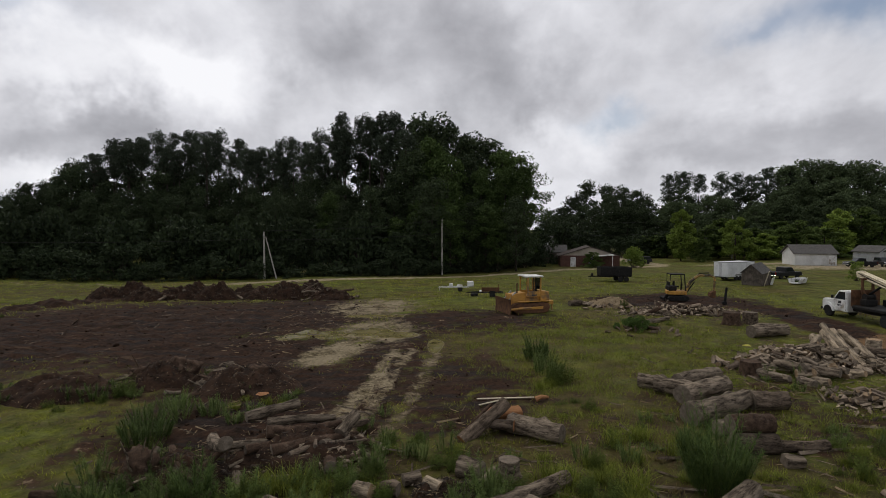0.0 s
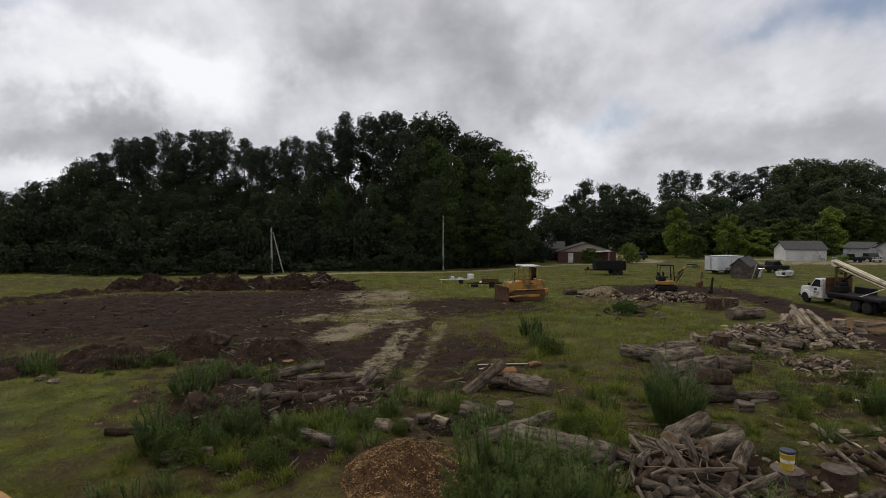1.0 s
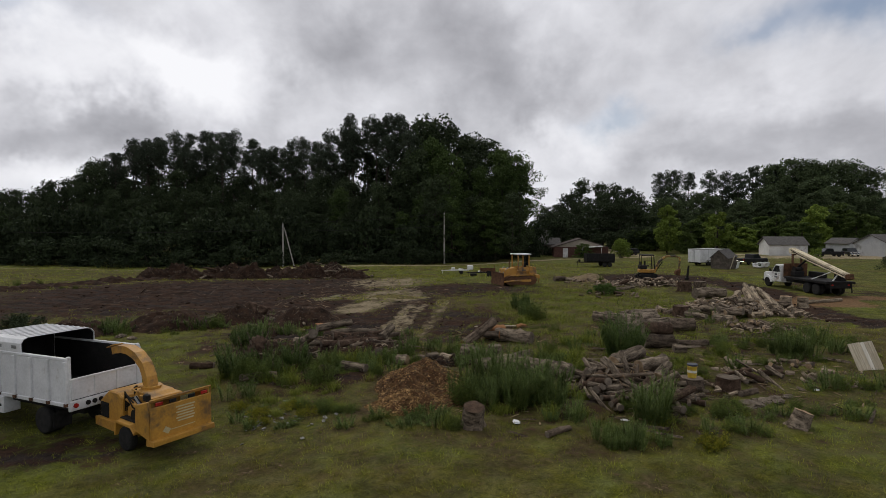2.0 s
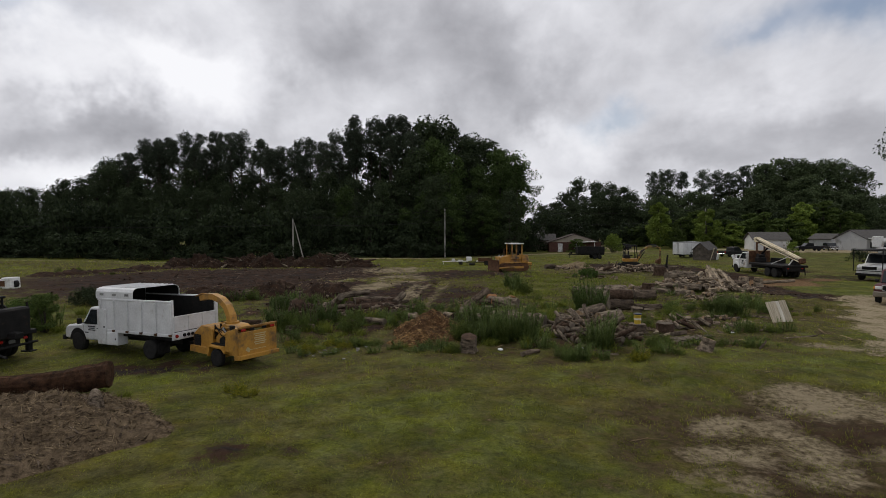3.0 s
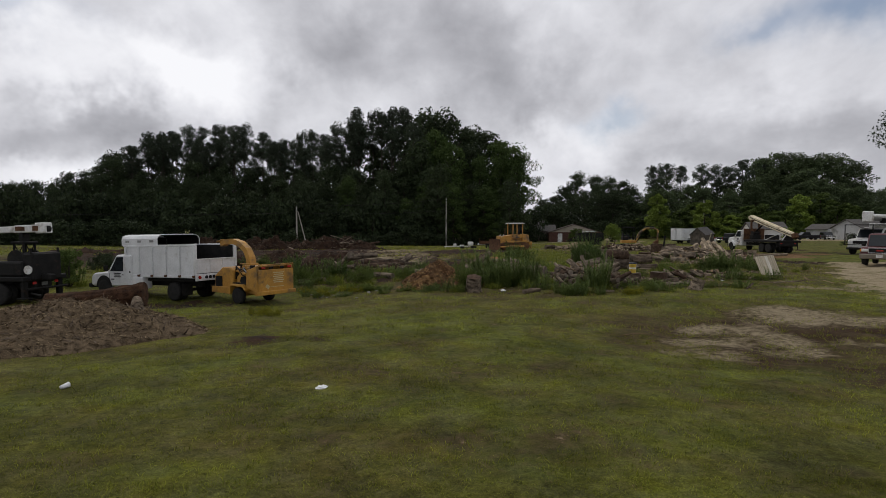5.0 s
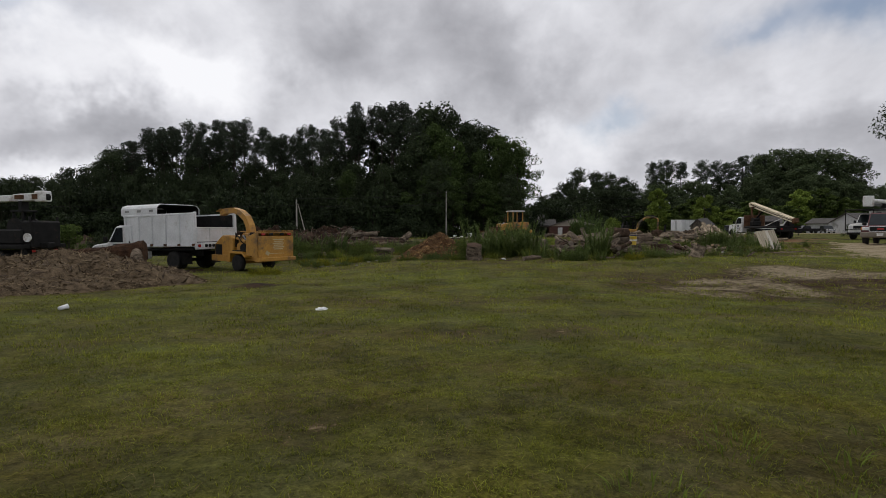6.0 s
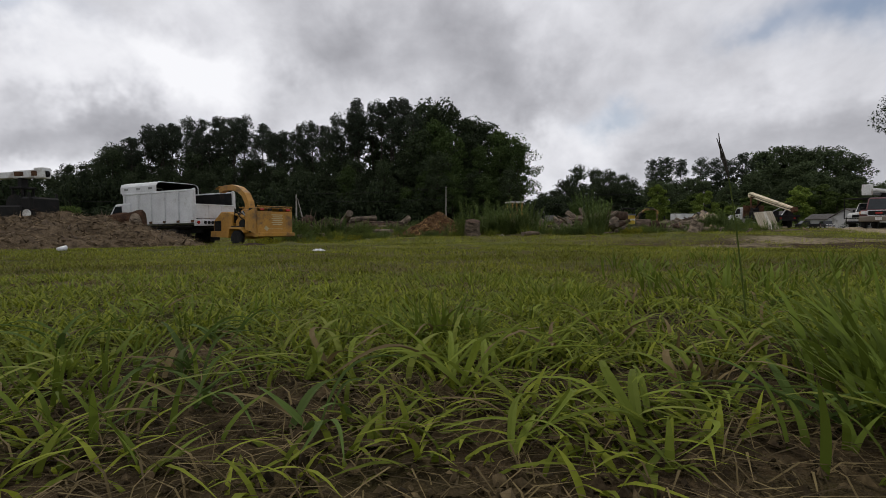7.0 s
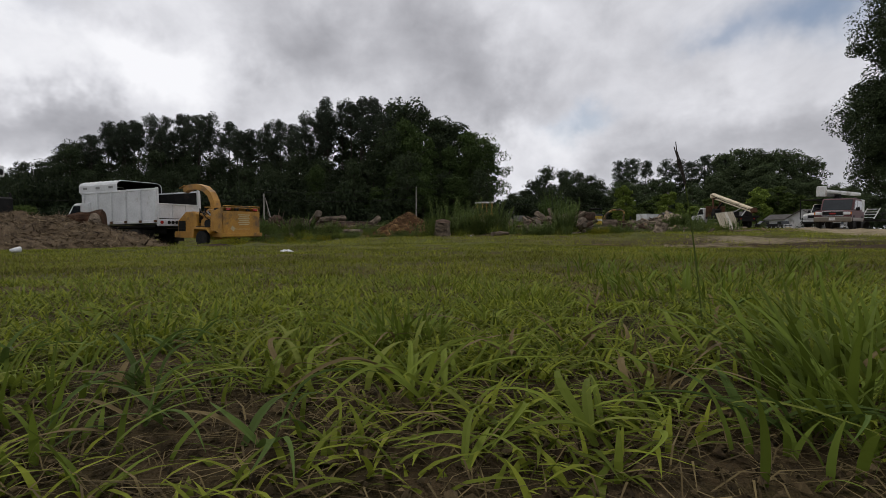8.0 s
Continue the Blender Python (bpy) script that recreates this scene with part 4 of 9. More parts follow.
def chipper():
    e = thing("wood_chipper", "yellow towed wood chipper with curved discharge chute", "chipper", at=stood(-8.85, 25.35, 147))
    for s in (-1, 1):
        wheel(e, 0, s * 0.82, 0.38, 0.24, out=s)
        part("fender", prism([(0.52, 0.42), (0.52, 0.8), (0.4, 0.9), (-0.4, 0.9), (-0.62, 0.7), (-0.62, 0.62), (-0.42, 0.8), (0.4, 0.82), (0.46, 0.42)], s * 0.82 - 0.16, s * 0.82 + 0.16, 0.01), YELLOW, e)
    part("frame", merged(box(3.3, 0.12, 0.18, (0.3, 0.55, 0.58), 0.01), box(3.3, 0.12, 0.18, (0.3, -0.55, 0.58), 0.01), box(0.12, 1.5, 0.12, (0, 0, 0.4), 0.01), tube([(1.8, 0.5, 0.58), (3.1, 0, 0.55)], 0.06), tube([(1.8, -0.5, 0.58), (3.1, 0, 0.55)], 0.06)), YELLOW, e)
    hood = part("engine_cover", prism([(0.55, 0.6), (0.55, 1.5), (0.75, 1.62), (1.35, 1.62), (1.92, 1.2), (1.92, 0.6)], -0.72, 0.72, 0.04), YELLOW, e)
    for s in (-1, 1):
        g = part("louvre_panel", box(0.5, 0.02, 0.55, (1.58, s * 0.73, 0.93), 0.01), DARK_METAL, hood, "black louvred engine side panel")
        for i in range(5):
            part("louvre", box(0.46, 0.02, 0.03, (1.58, s * 0.745, 0.74 + i * 0.1), 0.005), DARK_METAL, g)
    part("side_skirt", prism([(0.5, 0.42), (0.5, 0.72), (1.95, 0.72), (1.95, 0.45)], 0.72, 0.86, 0.01), YELLOW, e)
    part("side_skirt", prism([(0.5, 0.42), (0.5, 0.72), (1.95, 0.72), (1.95, 0.45)], -0.86, -0.72, 0.01), YELLOW, e)
    rotor = part("rotor_housing", merged(prism([(-0.75, 0.75), (-0.8, 1.5), (-0.4, 1.72), (0.25, 1.72), (0.5, 1.45), (0.5, 0.75)], -0.42, 0.42, 0.03), box(0.7, 1.0, 0.06, (-0.4, 0, 1.6), 0.01)), YELLOW, e)
    part("drive_guard", prism([(-0.35, 0.85), (-0.45, 1.3), (0.1, 1.45), (0.42, 1.2), (0.42, 0.85)], 0.42, 0.62, 0.03), YELLOW, rotor)
    part("pulley", moved(lathe([(0.001, -0.05), (0.2, -0.05), (0.2, 0.05), (0.001, 0.05)], "Y", 16), -0.15, 0.66, 1.05), DARK_METAL, rotor)
    for i, (a, c) in enumerate((((-0.62, 0.52, 0.95), (-0.05, 0.6, 1.62)), ((-0.3, 0.66, 1.35), (0.4, 0.66, 1.5)))):
        part("feed_cylinder", tube([a, c], 0.055, 8), YELLOW if i else GREY_METAL, rotor)
    for i in range(4):
        part("hydraulic_hose", tube([(0.45, 0.5 + 0.05 * i, 1.1), (0.3, 0.62 + 0.04 * i, 1.5 + 0.08 * i), (-0.1, 0.6 + 0.04 * i, 1.62 - 0.1 * i), (-0.45, 0.55, 1.35 - 0.08 * i)], 0.022, 6), DARK_METAL, rotor)
    part("control_valve", box(0.22, 0.14, 0.2, (-0.62, 0.56, 1.66), 0.02), DARK_METAL, rotor)
    part("step_plate", box(0.95, 0.32, 0.04, (0.0, 0.66, 0.93), 0.01), DARK_METAL, rotor)
    part("fuel_tank", box(0.42, 0.3, 0.3, (-0.35, 0.62, 0.78), 0.04), DARK_METAL, rotor)
    part("engine", merged(box(0.3, 0.9, 0.4, (0.42, 0, 1.05), 0.05), tube([(0.45, 0.3, 1.2), (0.45, 0.35, 1.75), (0.35, 0.35, 1.8)], 0.05)), DARK_METAL, e)
    pts = [(0.15, 0, 1.65), (0.22, 0, 2.05), (0.45, 0, 2.42), (0.85, 0, 2.68), (1.35, 0, 2.8), (1.9, 0, 2.78), (2.3, 0, 2.66)]
    bm = bmesh.new()
    rings = []
    for i, p in enumerate(pts):
        d = (Vector(pts[min(i + 1, 6)]) - Vector(pts[max(i - 1, 0)])).normalized()
        up = Vector((-d.z, 0, d.x))
        hw, hh = 0.17 - 0.004 * i, 0.14 - 0.004 * i
        rings.append([bm.verts.new(Vector(p) + up * (hh * q) + Vector((0, hw * r, 0))) for q, r in ((-1, -1), (-1, 1), (1, 1), (1, -1))])
    for a, c in zip(rings, rings[1:]):
        for k in range(4):
            bm.faces.new((a[k], a[(k + 1) % 4], c[(k + 1) % 4], c[k]))
    bmesh.ops.recalc_face_normals(bm, faces=bm.faces[:])
    chute = part("discharge_chute", bm, YELLOW, e)
    part("chute_lip", prism([(2.2, 2.86), (2.55, 2.74), (2.56, 2.76), (2.21, 2.89)], -0.19, 0.19, 0.004), YELLOW, chute)
    part("swivel_ring", moved(lathe([(0.3, -0.05), (0.3, 0.05), (0.2, 0.05), (0.2, -0.05)], "Z", 16), 0.15, 0, 1.75), YELLOW, chute)
    part("chute_crank", tube([(0.35, 0.2, 1.78), (0.15, 0.6, 1.8), (-0.25, 0.62, 1.8)], 0.025, 6), YELLOW, chute)
    feed = part("feed_hopper", merged(prism([(-0.7, 0.8), (-0.75, 1.55), (-1.45, 1.78), (-1.5, 0.62)], -0.98, -0.92, 0.01), prism([(-0.7, 0.8), (-0.75, 1.55), (-1.45, 1.78), (-1.5, 0.62)], 0.92, 0.98, 0.01), prism([(-0.7, 1.5), (-1.45, 1.72), (-1.45, 1.78), (-0.7, 1.56)], -0.95, 0.95, 0.01)), YELLOW, e)
    table = part("feed_table", box(0.07, 1.94, 0.95, (-1.53, 0, 1.12), 0.015), YELLOW, e, "folded-up yellow feed table")
    part("table_rail", merged(tube([(-1.52, -0.97, 1.55), (-1.54, -0.97, 1.82), (-1.54, 0.97, 1.82), (-1.52, 0.97, 1.55)], 0.025, 6)), YELLOW, table)
    for y in (0.72, 0.3, -0.3, -0.72):
        part("tail_lamp", box(0.03, 0.22, 0.1, (-1.565, y, 1.68), 0.01), RED_LAMP if abs(y) > 0.5 else DARK_METAL, table)
    part("rear_apron", prism([(-1.3, 0.45), (-1.72, 0.5), (-1.72, 0.66), (-1.3, 0.66)], -0.98, 0.98, 0.015), YELLOW, e)
    bars(table, [((-1.567, -0.1, 1.45 - 0.085 * i), (0.006, 0.62 - 0.1 * (i % 2), 0.04)) for i in range(6)] + [((-1.567, 0.1, 0.83), (0.006, 1.0, 0.02))], FADED_PRINT)
    part("emblem", box(0.01, 0.2, 0.16, (-1.57, 0.5, 0.85), 0.002, (35, 0, 0)), FADED_PRINT, table)
    return e


def dozer():
    e = thing("bulldozer", "worn orange-yellow crawler bulldozer with canopy on bare soil", "bulldozer", at=stood(8.45, 67.2, 197))
    for s in (-1, 1):
        t = [(2.0, 0.55), (1.85, 0.85), (1.5, 0.98), (0.4, 0.92), (-1.0, 0.98), (-1.5, 0.9), (-1.75, 0.55), (-1.55, 0.2), (-1.2, 0.04), (1.4, 0.04), (1.8, 0.22)]
        track = part("crawler_track", prism(t, s * 0.95 - 0.26, s * 0.95 + 0.26, 0.03), RUST, e, "muddy steel track")
        for k in range(24):
            a, q = t[k % len(t)], t[(k + 1) % len(t)]
            if k < len(t):
                for f in (0.25, 0.75):
                    x, z = a[0] + (q[0] - a[0]) * f, a[1] + (q[1] - a[1]) * f
                    part("track_shoe", box(0.06, 0.56, 0.06, (x, s * 0.95, z), 0.01, (0, -math.degrees(math.atan2(q[1] - a[1], q[0] - a[0])), 0)), RUST, track)
        part("track_frame", box(2.4, 0.3, 0.3, (0.15, s * 1.08, 0.5), 0.05), DOZER_YELLOW, track)
        part("fender", box(2.9, 0.5, 0.06, (-0.1, s * 0.98, 1.08), 0.02), DOZER_YELLOW, e)
        part("push_arm", tube([(0.2, s * 1.3, 0.55), (2.2, s * 1.3, 0.45)], 0.1, 6), DOZER_YELLOW, e)
        part("blade_ram", merged(tube([(1.5, s * 0.5, 1.75), (2.3, s * 0.6, 0.95)], 0.05, 8), tube([(1.35, s * 0.5, 1.9), (1.8, s * 0.55, 1.45)], 0.08, 8)), GREY_METAL, e)
    part("hull", prism([(1.75, 0.5), (1.8, 1.55), (1.6, 1.72), (0.45, 1.85), (0.3, 1.5), (-1.6, 1.5), (-1.7, 0.6)], -0.62, 0.62, 0.04), DOZER_YELLOW, e)
    part("radiator_guard", box(0.12, 1.3, 1.2, (1.82, 0, 1.15), 0.03), DOZER_YELLOW, e)
    part("rear_tank", prism([(-0.9, 1.1), (-0.95, 2.0), (-1.75, 1.9), (-1.85, 1.1)], -0.9, 0.9, 0.05), DOZER_YELLOW, e)
    part("ripper", merged(box(0.5, 1.3, 0.35, (-2.1, 0, 0.85), 0.04), box(0.12, 0.1, 0.9, (-2.3, 0.4, 0.6), 0.02), box(0.12, 0.1, 0.9, (-2.3, -0.4, 0.6), 0.02)), DOZER_YELLOW, e)
    part("exhaust", tube([(1.1, 0.2, 1.75), (1.1, 0.2, 2.6), (1.02, 0.2, 2.68)], 0.06, 8), RUST, e)
    part("seat", merged(box(0.5, 0.6, 0.14, (-0.5, 0, 1.75), 0.04), box(0.12, 0.6, 0.6, (-0.8, 0, 2.05), 0.04)), DARK_METAL, e)
    canopy = part("cab_floor", box(1.5, 1.7, 0.1, (-0.32, 0, 1.5), 0.02), DOZER_YELLOW, e)
    for y in (-0.8, 0.8):
        for x in (0.3, -0.95):
            part("cab_post", box(0.12, 0.12, 1.75, (x, y, 2.35), 0.02), DOZER_YELLOW, canopy)
        part("cab_panel", box(1.13, 0.08, 0.45, (-0.32, y, 1.7), 0.02), DOZER_YELLOW, canopy)
        part("door_bar", box(0.05, 0.05, 1.3, (-0.3, y, 2.55), 0.01), DOZER_YELLOW, canopy)
    part("canopy_roof", box(1.7, 1.9, 0.14, (-0.32, 0, 3.28), 0.04), OLD_WHITE, canopy, "pale weathered canopy roof")
    part("rear_screen", box(0.02, 1.45, 1.0, (-0.96, 0, 2.6), 0), GLASS_DARK, canopy)
    blade = bmesh.new()
    rows = []
    for i in range(7):
        a = radians(-35 + 70 * i / 6)
        rows.append([blade.verts.new((2.72 - 0.42 * math.cos(a) + o, y, 0.72 + 1.15 * math.sin(a))) for o in (0, 0.07) for y in (-1.7, 1.7)])
    for a, c in zip(rows, rows[1:]):
        blade.faces.new((a[0], a[1], c[1], c[0]))
        blade.faces.new((a[2], c[2], c[3], a[3]))
        blade.faces.new((a[0], c[0], c[2], a[2]))
        blade.faces.new((a[1], a[3], c[3], c[1]))
    blade.faces.new(rows[0])
    blade.faces.new(rows[-1])
    bmesh.ops.recalc_face_normals(blade, faces=blade.faces[:])
    part("blade", blade, RUST, e, "scraped rusty steel blade")
    bars(e, [((-0.3, 0.85, 1.6), (0.5, 0.006, 0.12))], PRINT)


def mini_excavator():
    e = thing("mini_excavator", "yellow and black mini excavator with raised boom beside logs", "excavator", at=stood(25.4, 75, -8) @ Matrix.Scale(1.14, 4))
    for s in (-1, 1):
        track = part("rubber_track", prism([(0.95, 0.3), (0.8, 0.5), (-0.8, 0.5), (-0.95, 0.3), (-0.75, 0.03), (0.75, 0.03)], s * 0.6 - 0.17, s * 0.6 + 0.17, 0.04), RUBBER, e)
        for x in (-0.7, -0.25, 0.25, 0.7):
            part("roller", moved(lathe([(0.001, -0.18), (0.15, -0.18), (0.15, 0.18), (0.001, 0.18)], "Y", 12), x, s * 0.62, 0.26), DARK_METAL, track)
    part("upper_body", merged(slab([(0.7, -0.75), (0.75, 0.75), (-0.5, 0.8), (-0.95, 0.45), (-0.95, -0.45), (-0.5, -0.8)], 0.6, 0.95, 0.05)), YELLOW, e)
    part("engine_deck", box(0.7, 1.3, 0.45, (-0.5, 0, 1.17), 0.08), DARK_METAL, e)
    part("seat", merged(box(0.45, 0.45, 0.12, (-0.05, 0, 1.3), 0.03), box(0.1, 0.45, 0.55, (-0.28, 0, 1.55), 0.04)), DARK_METAL, e)
    for y in (0.2, -0.2):
        part("control_lever", tube([(0.4, y, 0.95), (0.42, y, 1.6)], 0.03, 6), DARK_METAL, e)
    rops = part("canopy_frame", merged(*[tube([(-0.75, y, 0.95), (-0.72, y, 2.42), (0.5, y, 2.45), (0.62, y, 0.95)], 0.055, 8) for y in (-0.58, 0.58)], box(1.3, 1.25, 0.07, (-0.1, 0, 2.48), 0.03)), DARK_METAL, e, "black canopy frame")
    part("back_panel", box(0.04, 1.1, 0.5, (-0.74, 0, 1.5), 0.01), DARK_METAL, rops)
    # yellow boom paint; its black patches are painted-in shadow
    worn = material("yellow_paint_shadow_patches", (0.025, 0.02, 0.014), (0.42, 0.25, 0.05), 2.6, 0.6, 0.08, contrast=0.12, stain=(0.03, 0.026, 0.02), stain_at=0.56)
    boom = part("boom", merged(tube([(0.75, 0, 0.85), (1.2, 0, 1.8), (1.9, 0, 2.35), (2.9, 0, 2.35)], 0.17, 6, 0.12)), worn, e)
    part("boom_ram", merged(tube([(0.85, 0.02, 0.7), (1.55, 0.02, 1.75)], 0.05, 8)), DARK_METAL, boom)
    arm = part("dipper_arm", tube([(2.7, 0, 2.45), (3.3, 0, 2.15), (3.25, 0, 0.95)], 0.14, 6, 0.1), worn, e)
    part("arm_ram", tube([(1.9, 0.02, 2.55), (2.8, 0.02, 2.58)], 0.05, 8), DARK_METAL, arm)
    part("bucket", prism([(3.35, 1.0), (3.15, 0.95), (2.85, 0.75), (2.8, 0.45), (3.05, 0.3), (3.3, 0.35)], -0.3, 0.3, 0.03), RUST, e)
    part("dozer_blade", prism([(-1.25, 0.05), (-1.35, 0.3), (-1.2, 0.45), (-1.15, 0.05)], -0.75, 0.75, 0.02), DARK_METAL, e)


CREAM = material("cream_crane_paint", (0.5, 0.43, 0.28), (0.68, 0.6, 0.42), 1.5, 0.55, 0.06, stain=(0.2, 0.15, 0.1), stain_at=0.62)
MAROON = material("dusty_maroon_paint", (0.06, 0.02, 0.022), (0.1, 0.036, 0.036), 1.5, 0.5, 0.02, spec=0.2)
BLACK_PAINT = material("black_car_paint", (0.006, 0.006, 0.007), (0.014, 0.014, 0.016), 1.5, 0.45, 0.02, spec=0.2)
GOLD_TRIM = material("tan_lower_paint", (0.12, 0.1, 0.075), (0.17, 0.145, 0.11), 1.5, 0.4, 0.02)
PLANK = material("weathered_planks", (0.3, 0.255, 0.18), (0.52, 0.46, 0.35), 2.0, 0.9, 0.3, stretch=(6, 1, 0.4), vary=0.1)
HOUSE_WHITE = material("white_siding", (0.5, 0.5, 0.49), (0.64, 0.64, 0.62), 0.5, 0.7, 0.05, stain=(0.42, 0.41, 0.39), stain_at=0.62)
GREY_ROOF = material("grey_shingles", (0.055, 0.052, 0.05), (0.12, 0.113, 0.106), 3.0, 0.95, 0.4)
BLEACHED = material("bleached_plank", (0.46, 0.42, 0.34), (0.66, 0.62, 0.53), 2.0, 0.9, 0.3, stretch=(6, 1, 0.4))
OLD_WOOD = material("dark_weathered_boards", (0.045, 0.038, 0.032), (0.15, 0.128, 0.105), 2.0, 0.95, 0.4)
BRICK = material("red_brick", (0.065, 0.033, 0.026), (0.115, 0.062, 0.049), 2.5, 0.9, 0.3)


def loader_truck():
    """A white cab, a black flat deck and a cream boom lying back over it."""
    e = thing("log_loader_truck", "white flatbed truck with cream crane boom parked on grass", "truck", at=stood(34.8, 57.5, 90))
    body = cab(e, 4.55, 2.1, OLD_WHITE, bonnet=1.45, door=1.45, roof=2.35, sill=0.6, hood=1.55)
    for s in (-1, 1):
        part("front_fender", merged(prism([(6.6 + 0.62 * math.cos(a), 0.5 + 0.72 * math.sin(a)) for a in np.linspace(0, math.pi, 10)], s * 0.75, s * 1.16, 0.03)), OLD_WHITE, body)
        arch(body, 6.6, s * 1.165, 0.52)
        wheel(e, 6.6, s * 0.98, 0.5, 0.28, OLD_WHITE, s)
        for x in (0.55, -0.65):
            wheel(e, x, s * 1.05, 0.5, 0.26, out=s)
            wheel(e, x, s * 0.74, 0.5, 0.26, out=s)
    part("chassis", merged(box(8.2, 0.14, 0.28, (2.2, 0.45, 0.85), 0.01), box(8.2, 0.14, 0.28, (2.2, -0.45, 0.85), 0.01), box(0.16, 2.1, 0.16, (0.55, 0, 0.5), 0.02), box(0.16, 2.1, 0.16, (-0.65, 0, 0.5), 0.02)), DARK_METAL, e)
    deck = part("flat_deck", box(5.9, 2.45, 0.18, (0.75, 0, 1.22), 0.02), DARK_METAL, e, "black steel flat deck")
    part("deck_rail", merged(box(5.9, 0.08, 0.2, (0.75, 1.24, 1.18), 0.02), box(5.9, 0.08, 0.2, (0.75, -1.24, 1.18), 0.02)), DARK_METAL, deck)
    part("headboard", merged(box(0.12, 2.3, 1.35, (3.95, 0, 1.85), 0.03), box(0.5, 1.1, 1.3, (4.2, -0.3, 1.7), 0.04)), RUST, e, "rusted steel headboard")
    part("winch", merged(box(0.7, 0.9, 0.5, (3.2, 0.3, 1.6), 0.05), moved(lathe([(0.001, -0.35), (0.28, -0.35), (0.28, -0.3), (0.18, -0.3), (0.18, 0.3), (0.28, 0.3), (0.28, 0.35), (0.001, 0.35)], "Y", 16), 3.2, 0.3, 2.0)), DARK_METAL, e)
    part("side_toolbox", box(1.9, 0.5, 0.5, (2.1, -0.9, 1.58), 0.03), DARK_METAL, e)
    mast = part("crane_mast", merged(*[box(0.22, 0.14, 2.3, (3.75, y, 2.3), 0.03) for y in (-0.42, 0.42)], box(0.5, 1.1, 0.5, (3.7, 0, 1.5), 0.05), box(0.3, 0.95, 0.16, (3.75, 0, 3.4), 0.03), tube([(3.1, 0.42, 1.4), (3.7, 0.42, 2.8)], 0.06, 6), tube([(3.1, -0.42, 1.4), (3.7, -0.42, 2.8)], 0.06, 6)), RUST, e, "rusty upright crane mast")
    a, c = Vector((4.35, 0, 3.72)), Vector((-3.0, 0, 1.85))
    d = (c - a).normalized()
    over = Vector((-d.z, 0, d.x)) * (1 if d.x > 0 else -1)
    boom = part("crane_boom", merged(*[tube([a + over * q + Vector((0, y, 0)), a + d * 3.5 + over * q * 0.9 + Vector((0, y, 0)), c + over * q * 0.7 + Vector((0, y, 0))], 0.085, 4, 0.07) for q in (-0.2, 0.2) for y in (-0.17, 0.17)], tube([a, a + d * 3.0, c], 0.19, 4, 0.14)), CREAM, e, "cream double-rail crane boom")
    for q in np.arange(0.4, 7.2, 0.85):
        part("boom_brace", merged(*[tube([a + d * q + over * 0.19 + Vector((0, y, 0)), a + d * (q + 0.42) - over * 0.17 + Vector((0, y, 0))], 0.03, 4) for y in (-0.2, 0.2)]), CREAM, boom)
    part("boom_hose", tube([a + Vector((0, 0.3, 0.1)), a + d * 3 + Vector((0, 0.3, -0.05)), c + Vector((0, 0.25, 0))], 0.03, 6), DARK_METAL, boom)
    part("boom_ram", merged(tube([Vector((3.55, 0, 2.2)), a + d * 2.4], 0.09, 8)), DARK_METAL, boom)
    part("boom_tip", box(0.5, 0.46, 0.46, tuple(c + d * 0.2), 0.04, (0, 15, 0)), RUST, boom, "rusty boom head")
    part("boom_foot", box(0.55, 0.5, 0.5, tuple(a - d * 0.1), 0.06, (0, 15, 0)), CREAM, boom)
    part("boom_rest", merged(tube([(-1.6, 0.3, 1.3), (-1.6, -0.1, 1.85)], 0.06, 6), tube([(0.2, 1.0, 1.3), (-1.3, 0.2, 2.1)], 0.04, 6)), OLD_WHITE, e)
    part("rear_gear", merged(box(0.5, 1.9, 0.5, (-1.9, 0, 0.95), 0.04), box(0.8, 0.6, 0.7, (-1.4, -0.5, 1.65), 0.05), tube([(-2.2, 0.9, 1.2), (-2.3, 0.9, 0.35)], 0.05, 6), tube([(-2.2, -0.9, 1.2), (-2.3, -0.9, 0.35)], 0.05, 6)), DARK_METAL, e)
    for s in (-1, 1):
        part("tail_lamp", box(0.04, 0.18, 0.12, (-2.17, s * 0.7, 1.0), 0.01), RED_LAMP, e)
    bars(body, [((5.35, 1.058, 1.35), (0.34, 0.006, 0.2)), ((5.35, 1.058, 1.12), (0.55, 0.006, 0.06)), ((5.35, 1.058, 1.03), (0.4, 0.006, 0.05))], PRINT)


